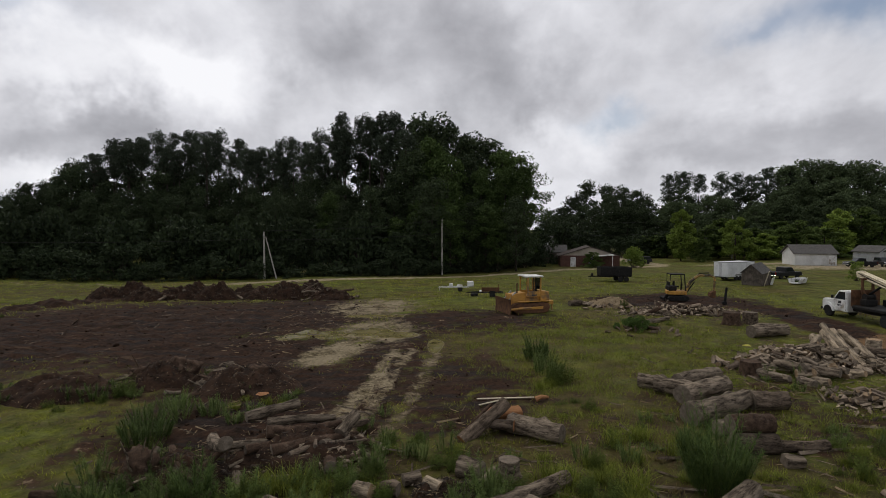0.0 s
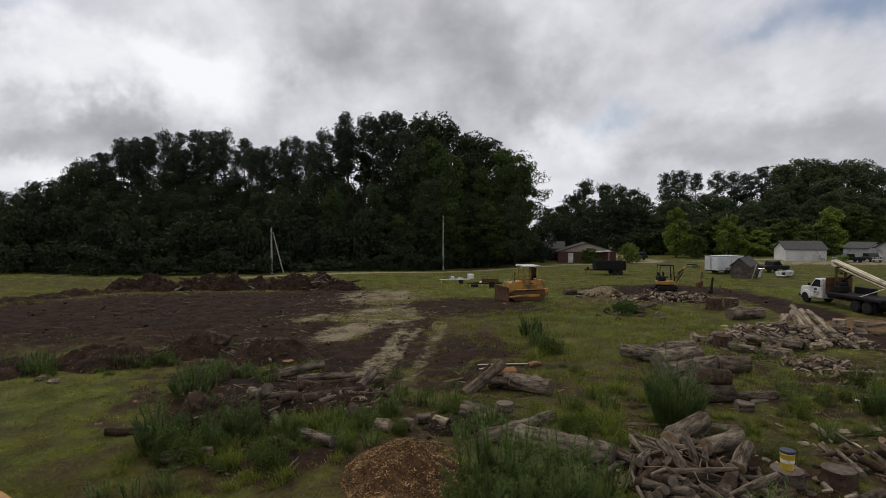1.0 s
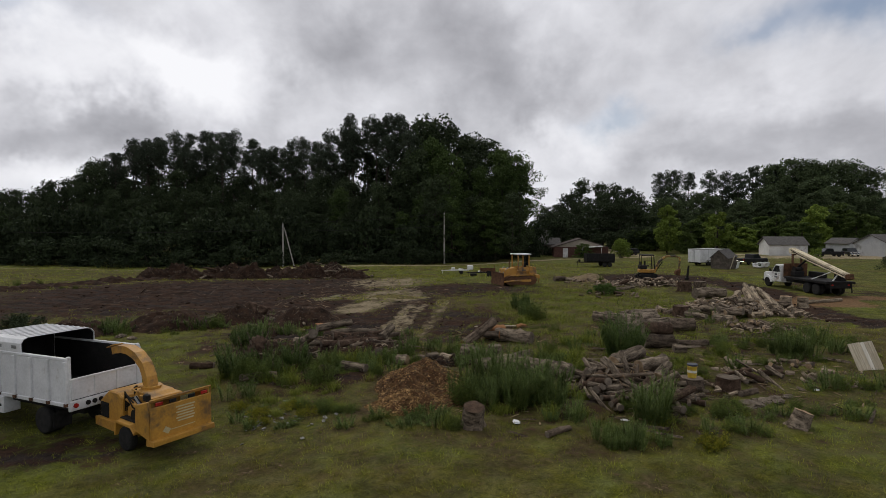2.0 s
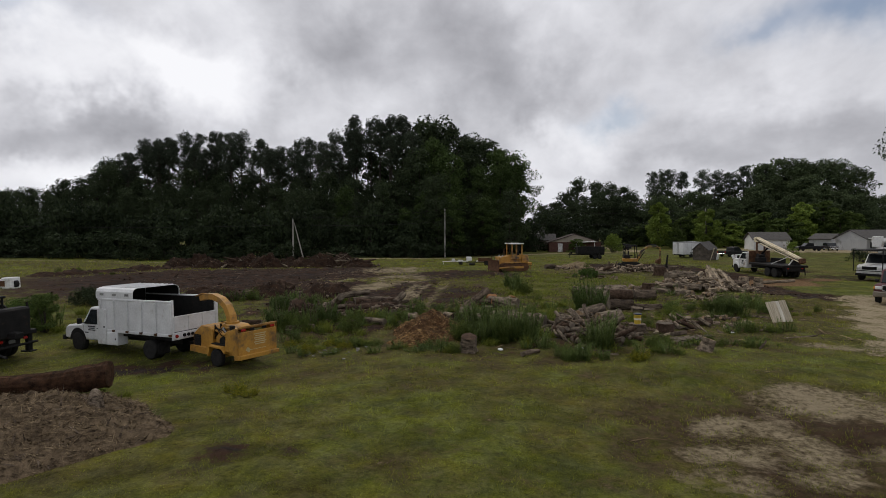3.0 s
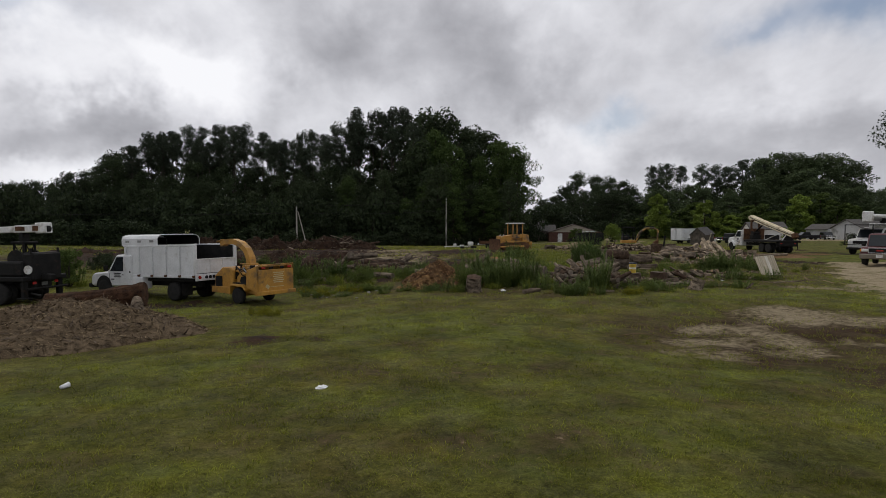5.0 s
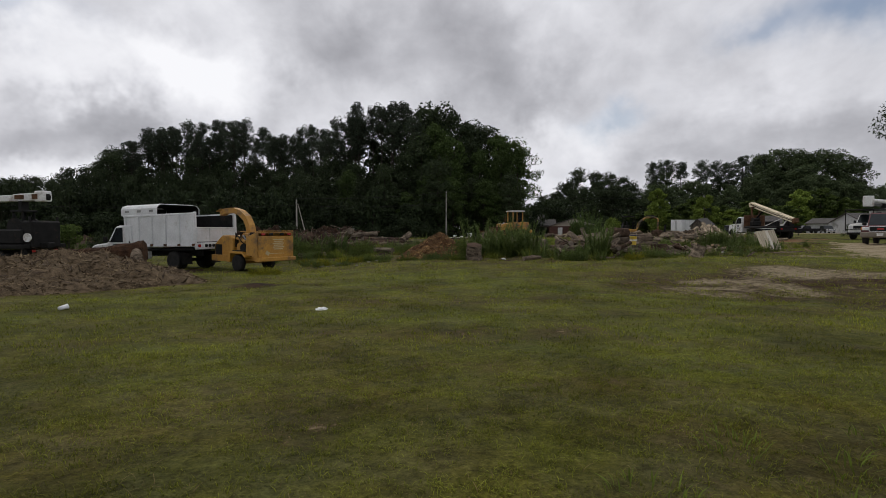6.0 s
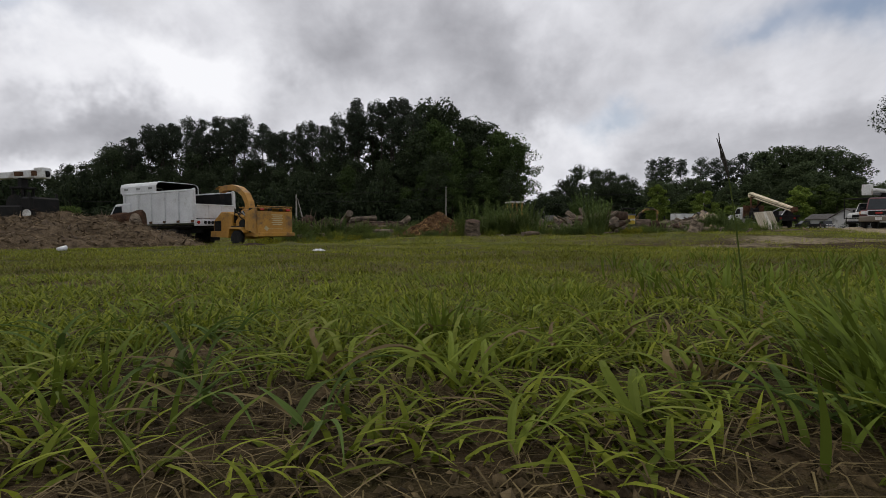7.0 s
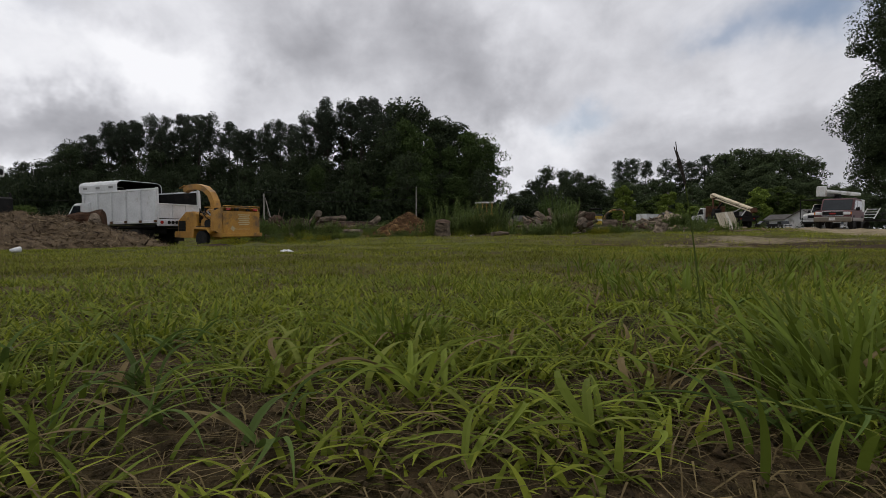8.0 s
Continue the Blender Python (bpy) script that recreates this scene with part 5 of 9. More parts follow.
def bucket_truck():
    e = thing("bucket_truck", "white bonneted bucket truck with overhead boom and frame", "truck", at=stood(44.5, 55.5, 207))
    body = cab(e, 1.2, 2.2, OLD_WHITE, bonnet=1.6, door=1.5, roof=2.6, sill=0.6, hood=1.6, lamp=True, grille=DARK_METAL)
    for s in (-1, 1):
        arch(body, 3.5, s * 1.106, 0.56)
        wheel(e, 3.5, s * 0.98, 0.52, 0.3, out=s)
        wheel(e, -1.8, s * 0.98, 0.52, 0.3, out=s)
        wheel(e, -1.8, s * 0.66, 0.52, 0.3, out=s)
    part("chassis", merged(box(7.5, 0.14, 0.3, (0.4, 0.45, 0.9), 0.01), box(7.5, 0.14, 0.3, (0.4, -0.45, 0.9), 0.01)), DARK_METAL, e)
    part("chip_body", box(3.8, 2.35, 1.9, (-1.6, 0, 2.15), 0.05), OLD_WHITE, e)
    guard = part("cab_guard", merged(box(4.2, 2.5, 0.08, (2.5, 0, 2.95), 0.02), *[box(0.07, 0.07, 2.0, (4.55, y, 1.95), 0.01) for y in (-1.2, 1.2)], box(0.07, 2.4, 0.07, (4.55, 0, 1.0), 0.01)), DARK_METAL, e, "black steel rack over the cab")
    part("turret", merged(moved(lathe([(0.001, 0), (0.4, 0), (0.35, 0.8), (0.001, 0.8)], "Z", 14), -0.2, 0, 3.0)), DARK_METAL, e)
    boom = part("boom", merged(tube([(-4.5, 0.2, 3.75), (3.3, 0.2, 3.85)], 0.2, 10)), OLD_WHITE, e, "white cylindrical boom")
    part("elbow", merged(moved(lathe([(0.001, -0.3), (0.3, -0.3), (0.3, 0.3), (0.001, 0.3)], "Y", 14), 3.35, 0.1, 3.85)), OLD_WHITE, boom)
    part("lower_boom", merged(tube([(-0.2, -0.2, 3.5), (3.2, -0.2, 3.55)], 0.16, 8)), GREY_METAL, boom)
    part("bucket", box(0.7, 0.7, 1.05, (4.0, 0.5, 3.75), 0.06), OLD_WHITE, e, "white fibreglass work bucket")
    return e


def suv():
    e = thing("parked_suv", "dusty maroon four-door utility vehicle on the gravel drive", "car", at=stood(31.5, 38.9, 222, -0.03) @ Matrix.Diagonal((1.06, 1.12, 1.2, 1)))
    k = 0.98
    body = part("body", merged(prism([(-2.6, 0.5), (-2.62, 1.12), (2.2, 1.12), (2.45, 0.98), (2.5, 0.5)], -k, k, 0.06), prism([(-2.55, 1.1), (-2.35, 1.82), (-2.1, 1.88), (0.4, 1.88), (0.6, 1.82), (1.25, 1.12)], -k + 0.1, k - 0.1, 0.06)), MAROON, e)
    part("windscreen", prism([(0.62, 1.8), (1.22, 1.16), (1.27, 1.16), (0.67, 1.8)], -0.78, 0.78, 0), GLASS_DARK, body)
    for s in (-1, 1):
        y = s * 0.884
        for x0, x1, x2, x3 in ((-2.3, -2.2, -1.4, -1.4), (-1.3, -1.3, -0.4, -0.4), (-0.3, -0.3, 0.45, 0.9)):
            part("side_window", prism([(x0, 1.2), (x1, 1.75), (x2, 1.75), (x3, 1.2)], y - 0.01, y + 0.01, 0), GLASS_DARK, body)
        arch(body, 1.6, s * 0.983, 0.46)
        arch(body, -1.65, s * 0.983, 0.46)
        wheel(e, 1.6, s * 0.86, 0.39, 0.26, out=s)
        wheel(e, -1.65, s * 0.86, 0.39, 0.26, out=s)
        part("mirror", box(0.14, 0.22, 0.18, (0.85, s * 1.08, 1.22), 0.04), DARK_METAL, body)
        part("headlight", box(0.06, 0.36, 0.17, (2.47, s * 0.74, 0.93), 0.03), CLEAR_LAMP, body)
        part("turn_signal", box(0.05, 0.1, 0.15, (2.45, s * 0.93, 0.93), 0.02), AMBER_LAMP, body)
    part("grille", box(0.05, 1.05, 0.26, (2.48, 0, 0.92), 0.03), DARK_METAL, body)
    part("grille_frame", merged(box(0.06, 1.12, 0.04, (2.49, 0, 1.06), 0.01), box(0.06, 1.12, 0.04, (2.49, 0, 0.78), 0.01), box(0.06, 0.04, 0.3, (2.49, 0.55, 0.92), 0.01), box(0.06, 0.04, 0.3, (2.49, -0.55, 0.92), 0.01)), CHROME, body)
    part("emblem", box(0.02, 0.34, 0.09, (2.515, 0, 0.92), 0.01), RED_LAMP, body)
    part("bumper", box(0.25, 1.98, 0.3, (2.5, 0, 0.58), 0.05), GOLD_TRIM, body)
    part("number_plate", box(0.02, 0.32, 0.16, (2.635, 0, 0.6), 0.005), OLD_WHITE, body)
    part("side_cladding", merged(box(4.2, 0.03, 0.2, (0, k + 0.01, 0.58), 0.01), box(4.2, 0.03, 0.2, (0, -k - 0.01, 0.58), 0.01)), GOLD_TRIM, body)
    part("roof_rack", merged(tube([(-2.0, 0.7, 1.94), (0.1, 0.7, 1.94)], 0.025, 6), tube([(-2.0, -0.7, 1.94), (0.1, -0.7, 1.94)], 0.025, 6)), DARK_METAL, body)


def equipment_trailer():
    """A black trailer with rails, parked behind the utility vehicle."""
    e = thing("equipment_trailer", "black flat trailer with ramp rails beside the parked vehicle", "trailer", at=stood(37.2, 41.5, 200))
    part("deck", box(4.2, 2.0, 0.14, (0, 0, 0.75), 0.02), DARK_METAL, e)
    for s in (-1, 1):
        part("rail", merged(tube([(-2.0, s, 0.8), (-2.0, s, 1.3), (2.0, s, 1.3), (2.0, s, 0.8)], 0.04, 6)), DARK_METAL, e)
        wheel(e, 0.2, s * 1.12, 0.36, 0.22, out=s)
    ramp = part("ramp_frame", merged(tube([(1.4, -0.8, 0.8), (0.6, -0.8, 1.7)], 0.04, 6), tube([(1.4, 0.1, 0.8), (0.6, 0.1, 1.7)], 0.04, 6)), OLD_WHITE, e, "pale raised ramp frame")
    for i in range(4):
        part("rung", tube([(1.25 - 0.2 * i, -0.8, 0.97 + 0.22 * i), (1.25 - 0.2 * i, 0.1, 0.97 + 0.22 * i)], 0.03, 6), OLD_WHITE, ramp)


def crane_truck():
    """The dark rear end of a knuckle-boom truck, its white boom head on a lattice rest."""
    e = thing("boom_truck", "black truck rear with white boom resting on a lattice stand", "truck", at=stood(-19.6, 25.9, 172))
    part("chassis", merged(box(7.5, 1.0, 0.35, (3.1, 0, 0.85), 0.03), box(0.16, 2.1, 0.16, (1.2, 0, 0.5), 0.02)), DARK_METAL, e)
    for s in (-1, 1):
        for x in (0.6, 1.8):
            wheel(e, x, s * 1.0, 0.5, 0.28, out=s)
            wheel(e, x, s * 0.68, 0.5, 0.26, out=s)
        wheel(e, 6.3, s * 0.98, 0.5, 0.28, out=s)
        part("outrigger", merged(box(0.2, 0.25, 1.0, (-0.6, s * 0.95, 0.8), 0.03), box(0.5, 0.4, 0.06, (-0.6, s * 0.95, 0.32), 0.02)), DARK_METAL, e)
        part("tail_lamp", box(0.04, 0.2, 0.12, (-0.78, s * 0.6, 1.0), 0.01), RED_LAMP, e)
    part("deck", box(6.0, 2.4, 0.2, (2.2, 0, 1.2), 0.03), DARK_METAL, e)
    part("winch_bed", merged(box(1.4, 1.9, 0.7, (0.2, 0, 1.65), 0.08), moved(lathe([(0.001, -0.5), (0.42, -0.5), (0.42, -0.42), (0.3, -0.42), (0.3, 0.42), (0.42, 0.42), (0.42, 0.5), (0.001, 0.5)], "Y", 18), 0.2, 0.1, 2.1)), DARK_METAL, e)
    part("rear_frame", merged(box(0.6, 1.6, 1.3, (-0.62, 0, 1.75), 0.08), box(0.3, 1.9, 0.3, (-0.5, 0, 1.15), 0.04), tube([(-0.85, 0.75, 1.2), (-0.75, 0.75, 2.6)], 0.05, 6), tube([(-0.85, -0.75, 1.2), (-0.75, -0.75, 2.6)], 0.05, 6)), DARK_METAL, e)
    part("reel_disc", merged(moved(lathe([(0.001, -0.03), (0.2, -0.03), (0.2, 0.03), (0.001, 0.03)], "Y", 18), -0.72, 0.86, 1.62)), OLD_WHITE, e, "pale reel face")
    part("rear_bar", merged(tube([(-0.9, -1.1, 0.75), (-0.9, 1.1, 0.75)], 0.06, 6), tube([(-0.9, 0.9, 0.55), (-1.7, 1.2, 0.5)], 0.05, 6), box(0.5, 0.4, 0.3, (-1.1, 0.2, 1.25), 0.05)), DARK_METAL, e)
    part("number_plate", box(0.02, 0.32, 0.16, (-0.82, 0.1, 0.95), 0.005), GREY_METAL, e)
    posts = [tube([(x, y, 1.3), (x, y, 2.85)], 0.05, 6) for x in (0.05, 0.55) for y in (-0.3, 0.3)]
    braces = [tube([(0.05, y, 1.9), (0.55, y, 2.8)], 0.03, 4) for y in (-0.3, 0.3)] + [tube([(0.55, y, 1.9), (0.05, y, 2.8)], 0.03, 4) for y in (-0.3, 0.3)]
    part("lattice_rest", merged(*posts, *braces, box(0.7, 0.8, 0.1, (0.3, 0, 2.85), 0.02), box(0.2, 0.4, 0.5, (0.3, 0, 3.1), 0.02)), DARK_METAL, e, "black lattice boom rest")
    boom = part("boom", merged(box(7.0, 0.36, 0.3, (2.7, 0, 3.38), 0.03, (0, 2.5, 0)), box(1.5, 0.42, 0.36, (-0.1, 0, 3.5), 0.03, (0, 2.5, 0)), box(0.5, 0.5, 0.5, (-0.75, 0, 3.54), 0.04, (0, 2.5, 0))), OLD_WHITE, e, "white telescopic boom")
    part("boom_decal", merged(box(0.5, 0.01, 0.2, (0.3, 0.225, 3.5), 0), box(0.3, 0.01, 0.24, (-0.55, 0.26, 3.52), 0)), RUST, boom)
    part("boom_sheave", merged(moved(lathe([(0.001, -0.1), (0.18, -0.1), (0.18, 0.1), (0.001, 0.1)], "Y", 14), -0.9, 0, 3.5)), DARK_METAL, boom)
    part("cab_body", prism([(4.9, 0.6), (4.9, 2.4), (6.2, 2.4), (6.6, 1.6), (7.6, 1.5), (7.6, 0.6)], -1.05, 1.05, 0.06), DARK_METAL, e)


def dump_trailer():
    e = thing("dump_trailer", "black tandem-axle dump trailer on the grass verge", "trailer", at=stood(26.4, 99.2, 180))
    bed = part("bed", merged(box(4.6, 2.1, 0.12, (0, 0, 0.95), 0.02), box(4.6, 0.08, 1.2, (0, 1.03, 1.55), 0.02), box(4.6, 0.08, 1.2, (0, -1.03, 1.55), 0.02), box(0.08, 2.1, 1.2, (2.28, 0, 1.55), 0.02), box(0.08, 2.1, 1.2, (-2.28, 0, 1.55), 0.02)), DARK_METAL, e)
    for i in range(6):
        part("stake_rib", merged(box(0.07, 0.06, 1.15, (-2.1 + 0.84 * i, 1.09, 1.55), 0.01)), DARK_METAL, bed)
    part("chassis", merged(box(4.8, 0.12, 0.2, (0, 0.5, 0.78), 0.01), box(4.8, 0.12, 0.2, (0, -0.5, 0.78), 0.01), tube([(2.3, 0.5, 0.75), (3.9, 0, 0.75)], 0.07, 6), tube([(2.3, -0.5, 0.75), (3.9, 0, 0.75)], 0.07, 6), box(0.3, 0.3, 0.5, (3.3, 0, 0.95), 0.03), tube([(3.6, 0, 0.2), (3.6, 0, 1.0)], 0.05, 6)), DARK_METAL, e)
    for s in (-1, 1):
        for x in (-0.6, -1.45):
            wheel(e, x, s * 1.1, 0.38, 0.22, WHITE_PAINT, s)
        part("fender", box(2.0, 0.3, 0.06, (-1.0, s * 1.15, 0.84), 0.02), DARK_METAL, e)


def enclosed_trailer():
    e = thing("enclosed_trailer", "plain white enclosed cargo trailer on the grass", "trailer", at=stood(43.8, 98.2, 28))
    body = part("body", box(6.2, 2.3, 2.15, (0, 0, 1.6), 0.06), WHITE_PAINT, e)
    part("roof_edge", merged(box(6.24, 0.05, 0.1, (0, 1.15, 2.66), 0.01), box(6.24, 0.05, 0.1, (0, -1.15, 2.66), 0.01), box(0.05, 2.3, 0.1, (-3.1, 0, 2.66), 0.01)), GREY_METAL, body)
    for y in (-0.55, 0.55):
        d = part("rear_door", box(0.04, 1.05, 1.95, (-3.12, y, 1.6), 0.01), WHITE_PAINT, body)
        part("hinge_bar", box(0.03, 0.04, 1.9, (-3.15, y * 0.2, 1.6), 0.005), GREY_METAL, d)
    part("side_door", merged(box(0.8, 0.02, 1.8, (2.0, -1.16, 1.6), 0.005)), WHITE_PAINT, body)
    part("side_seam", merged(*[box(0.02, 0.01, 2.0, (-2.2 + i * 1.1, -1.156, 1.6), 0) for i in range(4)]), GREY_METAL, body)
    part("chassis", merged(box(6.2, 1.8, 0.15, (0, 0, 0.5), 0.02), tube([(3.1, 0.6, 0.5), (4.3, 0, 0.5)], 0.06, 6), tube([(3.1, -0.6, 0.5), (4.3, 0, 0.5)], 0.06, 6), tube([(4.1, 0, 0.05), (4.1, 0, 0.8)], 0.05, 6)), DARK_METAL, e)
    for s in (-1, 1):
        for x in (-0.3, -1.1):
            wheel(e, x, s * 1.05, 0.36, 0.22, out=s)
        part("fender", prism([(0.2, 0.7), (0.0, 0.95), (-1.4, 0.95), (-1.6, 0.7)], s * 1.17, s * 1.22, 0.01), GREY_METAL, e)


def boat_trailer(x, y, heading, label, cargo):
    e = thing("utility_trailer", label, "trailer", at=stood(x, y, heading))
    part("frame", merged(box(2.8, 0.1, 0.1, (0, 0.6, 0.55), 0.01), box(2.8, 0.1, 0.1, (0, -0.6, 0.55), 0.01), *[box(0.08, 1.3, 0.08, (q, 0, 0.55), 0.01) for q in (-1.3, -0.4, 0.5, 1.3)], tube([(1.4, 0.6, 0.55), (2.8, 0, 0.5)], 0.05, 6), tube([(1.4, -0.6, 0.55), (2.8, 0, 0.5)], 0.05, 6), tube([(2.6, 0, 0.02), (2.6, 0, 0.6)], 0.035, 6)), cargo, e)
    for s in (-1, 1):
        wheel(e, -0.2, s * 0.82, 0.33, 0.2, OLD_WHITE, s)
        part("fender", prism([(0.25, 0.55), (0.1, 0.78), (-0.5, 0.78), (-0.65, 0.55)], s * 0.7, s * 0.95, 0.02), cargo, e)
    return e


def pickup(name, label, x, y, heading, paint, bed=True):
    e = thing(name, label, "car", at=stood(x, y, heading))
    k = 0.95
    lower = [(-2.7, 0.45), (-2.75, 1.05), (2.35, 1.05), (2.6, 0.9), (2.65, 0.45)]
    upper = [(-0.75, 1.03), (-0.6, 1.72), (0.55, 1.76), (1.25, 1.03)] if bed else [(-2.6, 1.03), (-2.3, 1.7), (0.55, 1.76), (1.25, 1.03)]
    body = part("body", merged(prism(lower, -k, k, 0.06), prism(upper, -k + 0.1, k - 0.1, 0.05)), paint, e)
    part("windscreen", prism([(0.62, 1.68), (1.18, 1.08), (1.23, 1.08), (0.67, 1.68)], -0.74, 0.74, 0), GLASS_DARK, body)
    for s in (-1, 1):
        part("side_window", prism([(upper[0][0] + 0.2, 1.12), (upper[1][0] + 0.15, 1.62), (0.5, 1.64), (0.95, 1.12)], s * 0.856 - 0.008, s * 0.856 + 0.008, 0), GLASS_DARK, body)
        for q in (1.65, -1.7):
            arch(body, q, s * 0.953, 0.44)
            wheel(e, q, s * 0.84, 0.38, 0.25, out=s)
        part("headlight", box(0.05, 0.3, 0.16, (2.63, s * 0.7, 0.86), 0.03), CLEAR_LAMP, body)
        part("tail_lamp", box(0.05, 0.16, 0.36, (-2.74, s * 0.82, 0.85), 0.02), RED_LAMP, body)
    part("grille", box(0.05, 0.9, 0.22, (2.64, 0, 0.85), 0.02), CHROME, body)
    part("bumper", box(0.2, 1.9, 0.22, (2.66, 0, 0.5), 0.04), CHROME, body)
    part("bumper", box(0.2, 1.9, 0.2, (-2.76, 0, 0.52), 0.04), CHROME, body)
    if bed:
        part("bed_liner", box(1.85, 1.6, 0.04, (-1.75, 0, 1.062), 0.01), DARK_METAL, body)


chip_truck()
chipper()
dozer()
mini_excavator()
loader_truck()
bucket_truck()
suv()
equipment_trailer()
crane_truck()
dump_trailer()
enclosed_trailer()
white = boat_trailer(2.9, 91.5, 180, "small white utility trailer with a tank on grass", OLD_WHITE)
part("tank", merged(box(0.9, 1.1, 0.7, (-1.6, 0, 0.95), 0.08)), OLD_WHITE, white)
part("tongue_box", box(0.5, 0.6, 0.35, (1.0, 0, 0.8), 0.04), OLD_WHITE, white)
deck = boat_trailer(6.3, 80.5, 175, "low dark trailer carrying a black panel on grass", DARK_METAL)
part("stake_side", merged(*[box(0.06, 0.06, 1.0, (q, 0.6, 1.05), 0.01) for q in (-0.9, 1.0)], box(2.0, 0.05, 0.5, (0, 0.6, 0.9), 0.01)), RUST, deck)
part("white_panel", box(2.2, 0.9, 0.2, (0.2, -0.1, 0.7), 0.05, (0, 4, 0)), OLD_WHITE, deck)
part("tyre_stack", moved(lathe([(0.2, -0.15), (0.42, -0.15), (0.45, 0), (0.42, 0.15), (0.2, 0.15)], "Z", 16), 1.9, -0.4, 0.2), RUBBER, deck)
pickup("pickup_truck", "black pickup truck beside the enclosed trailer", 52.6, 100.5, 20, BLACK_PAINT)
pickup("pickup_truck", "black pickup truck parked by the outbuilding", 82.0, 124, 175, BLACK_PAINT)
pickup("parked_car", "dark estate vehicle on the tan yard", 88.3, 126, 250, BLACK_PAINT, False)
pickup("parked_car", "dark estate vehicle on the tan yard", 97.5, 121, 250, BLACK_PAINT, False)
pickup("parked_car", "small dark car near the red house", 47.0, 146, 190, BLACK_PAINT, False)


def rowing_boat():
    e = thing("boat", "old pale aluminium boat lying on the grass", "boat", at=stood(49.8, 92.5, 35))
    bm = bmesh.new()
    rows = []
    for i in range(9):
        f = i / 8
        w = 0.75 * (1 - max(0, f - 0.45) ** 2 * 3.0)
        x, keel = -1.9 + 3.9 * f, 0.05 + 0.35 * max(0, f - 0.6)
        rows.append([bm.verts.new((x, s * w * q, z)) for s, q, z in ((1, 1, 0.75 + 0.1 * f), (1, 0.75, keel + 0.12), (-1, 0.75, keel + 0.12), (-1, 1, 0.75 + 0.1 * f), (-1, 0.93, 0.75 + 0.1 * f), (-1, 0.68, keel + 0.18), (1, 0.68, keel + 0.18), (1, 0.93, 0.75 + 0.1 * f))])
    for a, c in zip(rows, rows[1:]):
        for k in range(8):
            bm.faces.new((a[k], a[(k + 1) % 8], c[(k + 1) % 8], c[k]))
    bm.faces.new(rows[0])
    bm.faces.new(rows[-1])
    bmesh.ops.recalc_face_normals(bm, faces=bm.faces[:])
    hull = part("hull", bm, OLD_WHITE, e)
    for x in (-1.2, 0.0, 0.9):
        part("bench", box(0.3, 1.25, 0.06, (x, 0, 0.6), 0.01), GREY_METAL, hull)


rowing_boat()

# ---- buildings ----


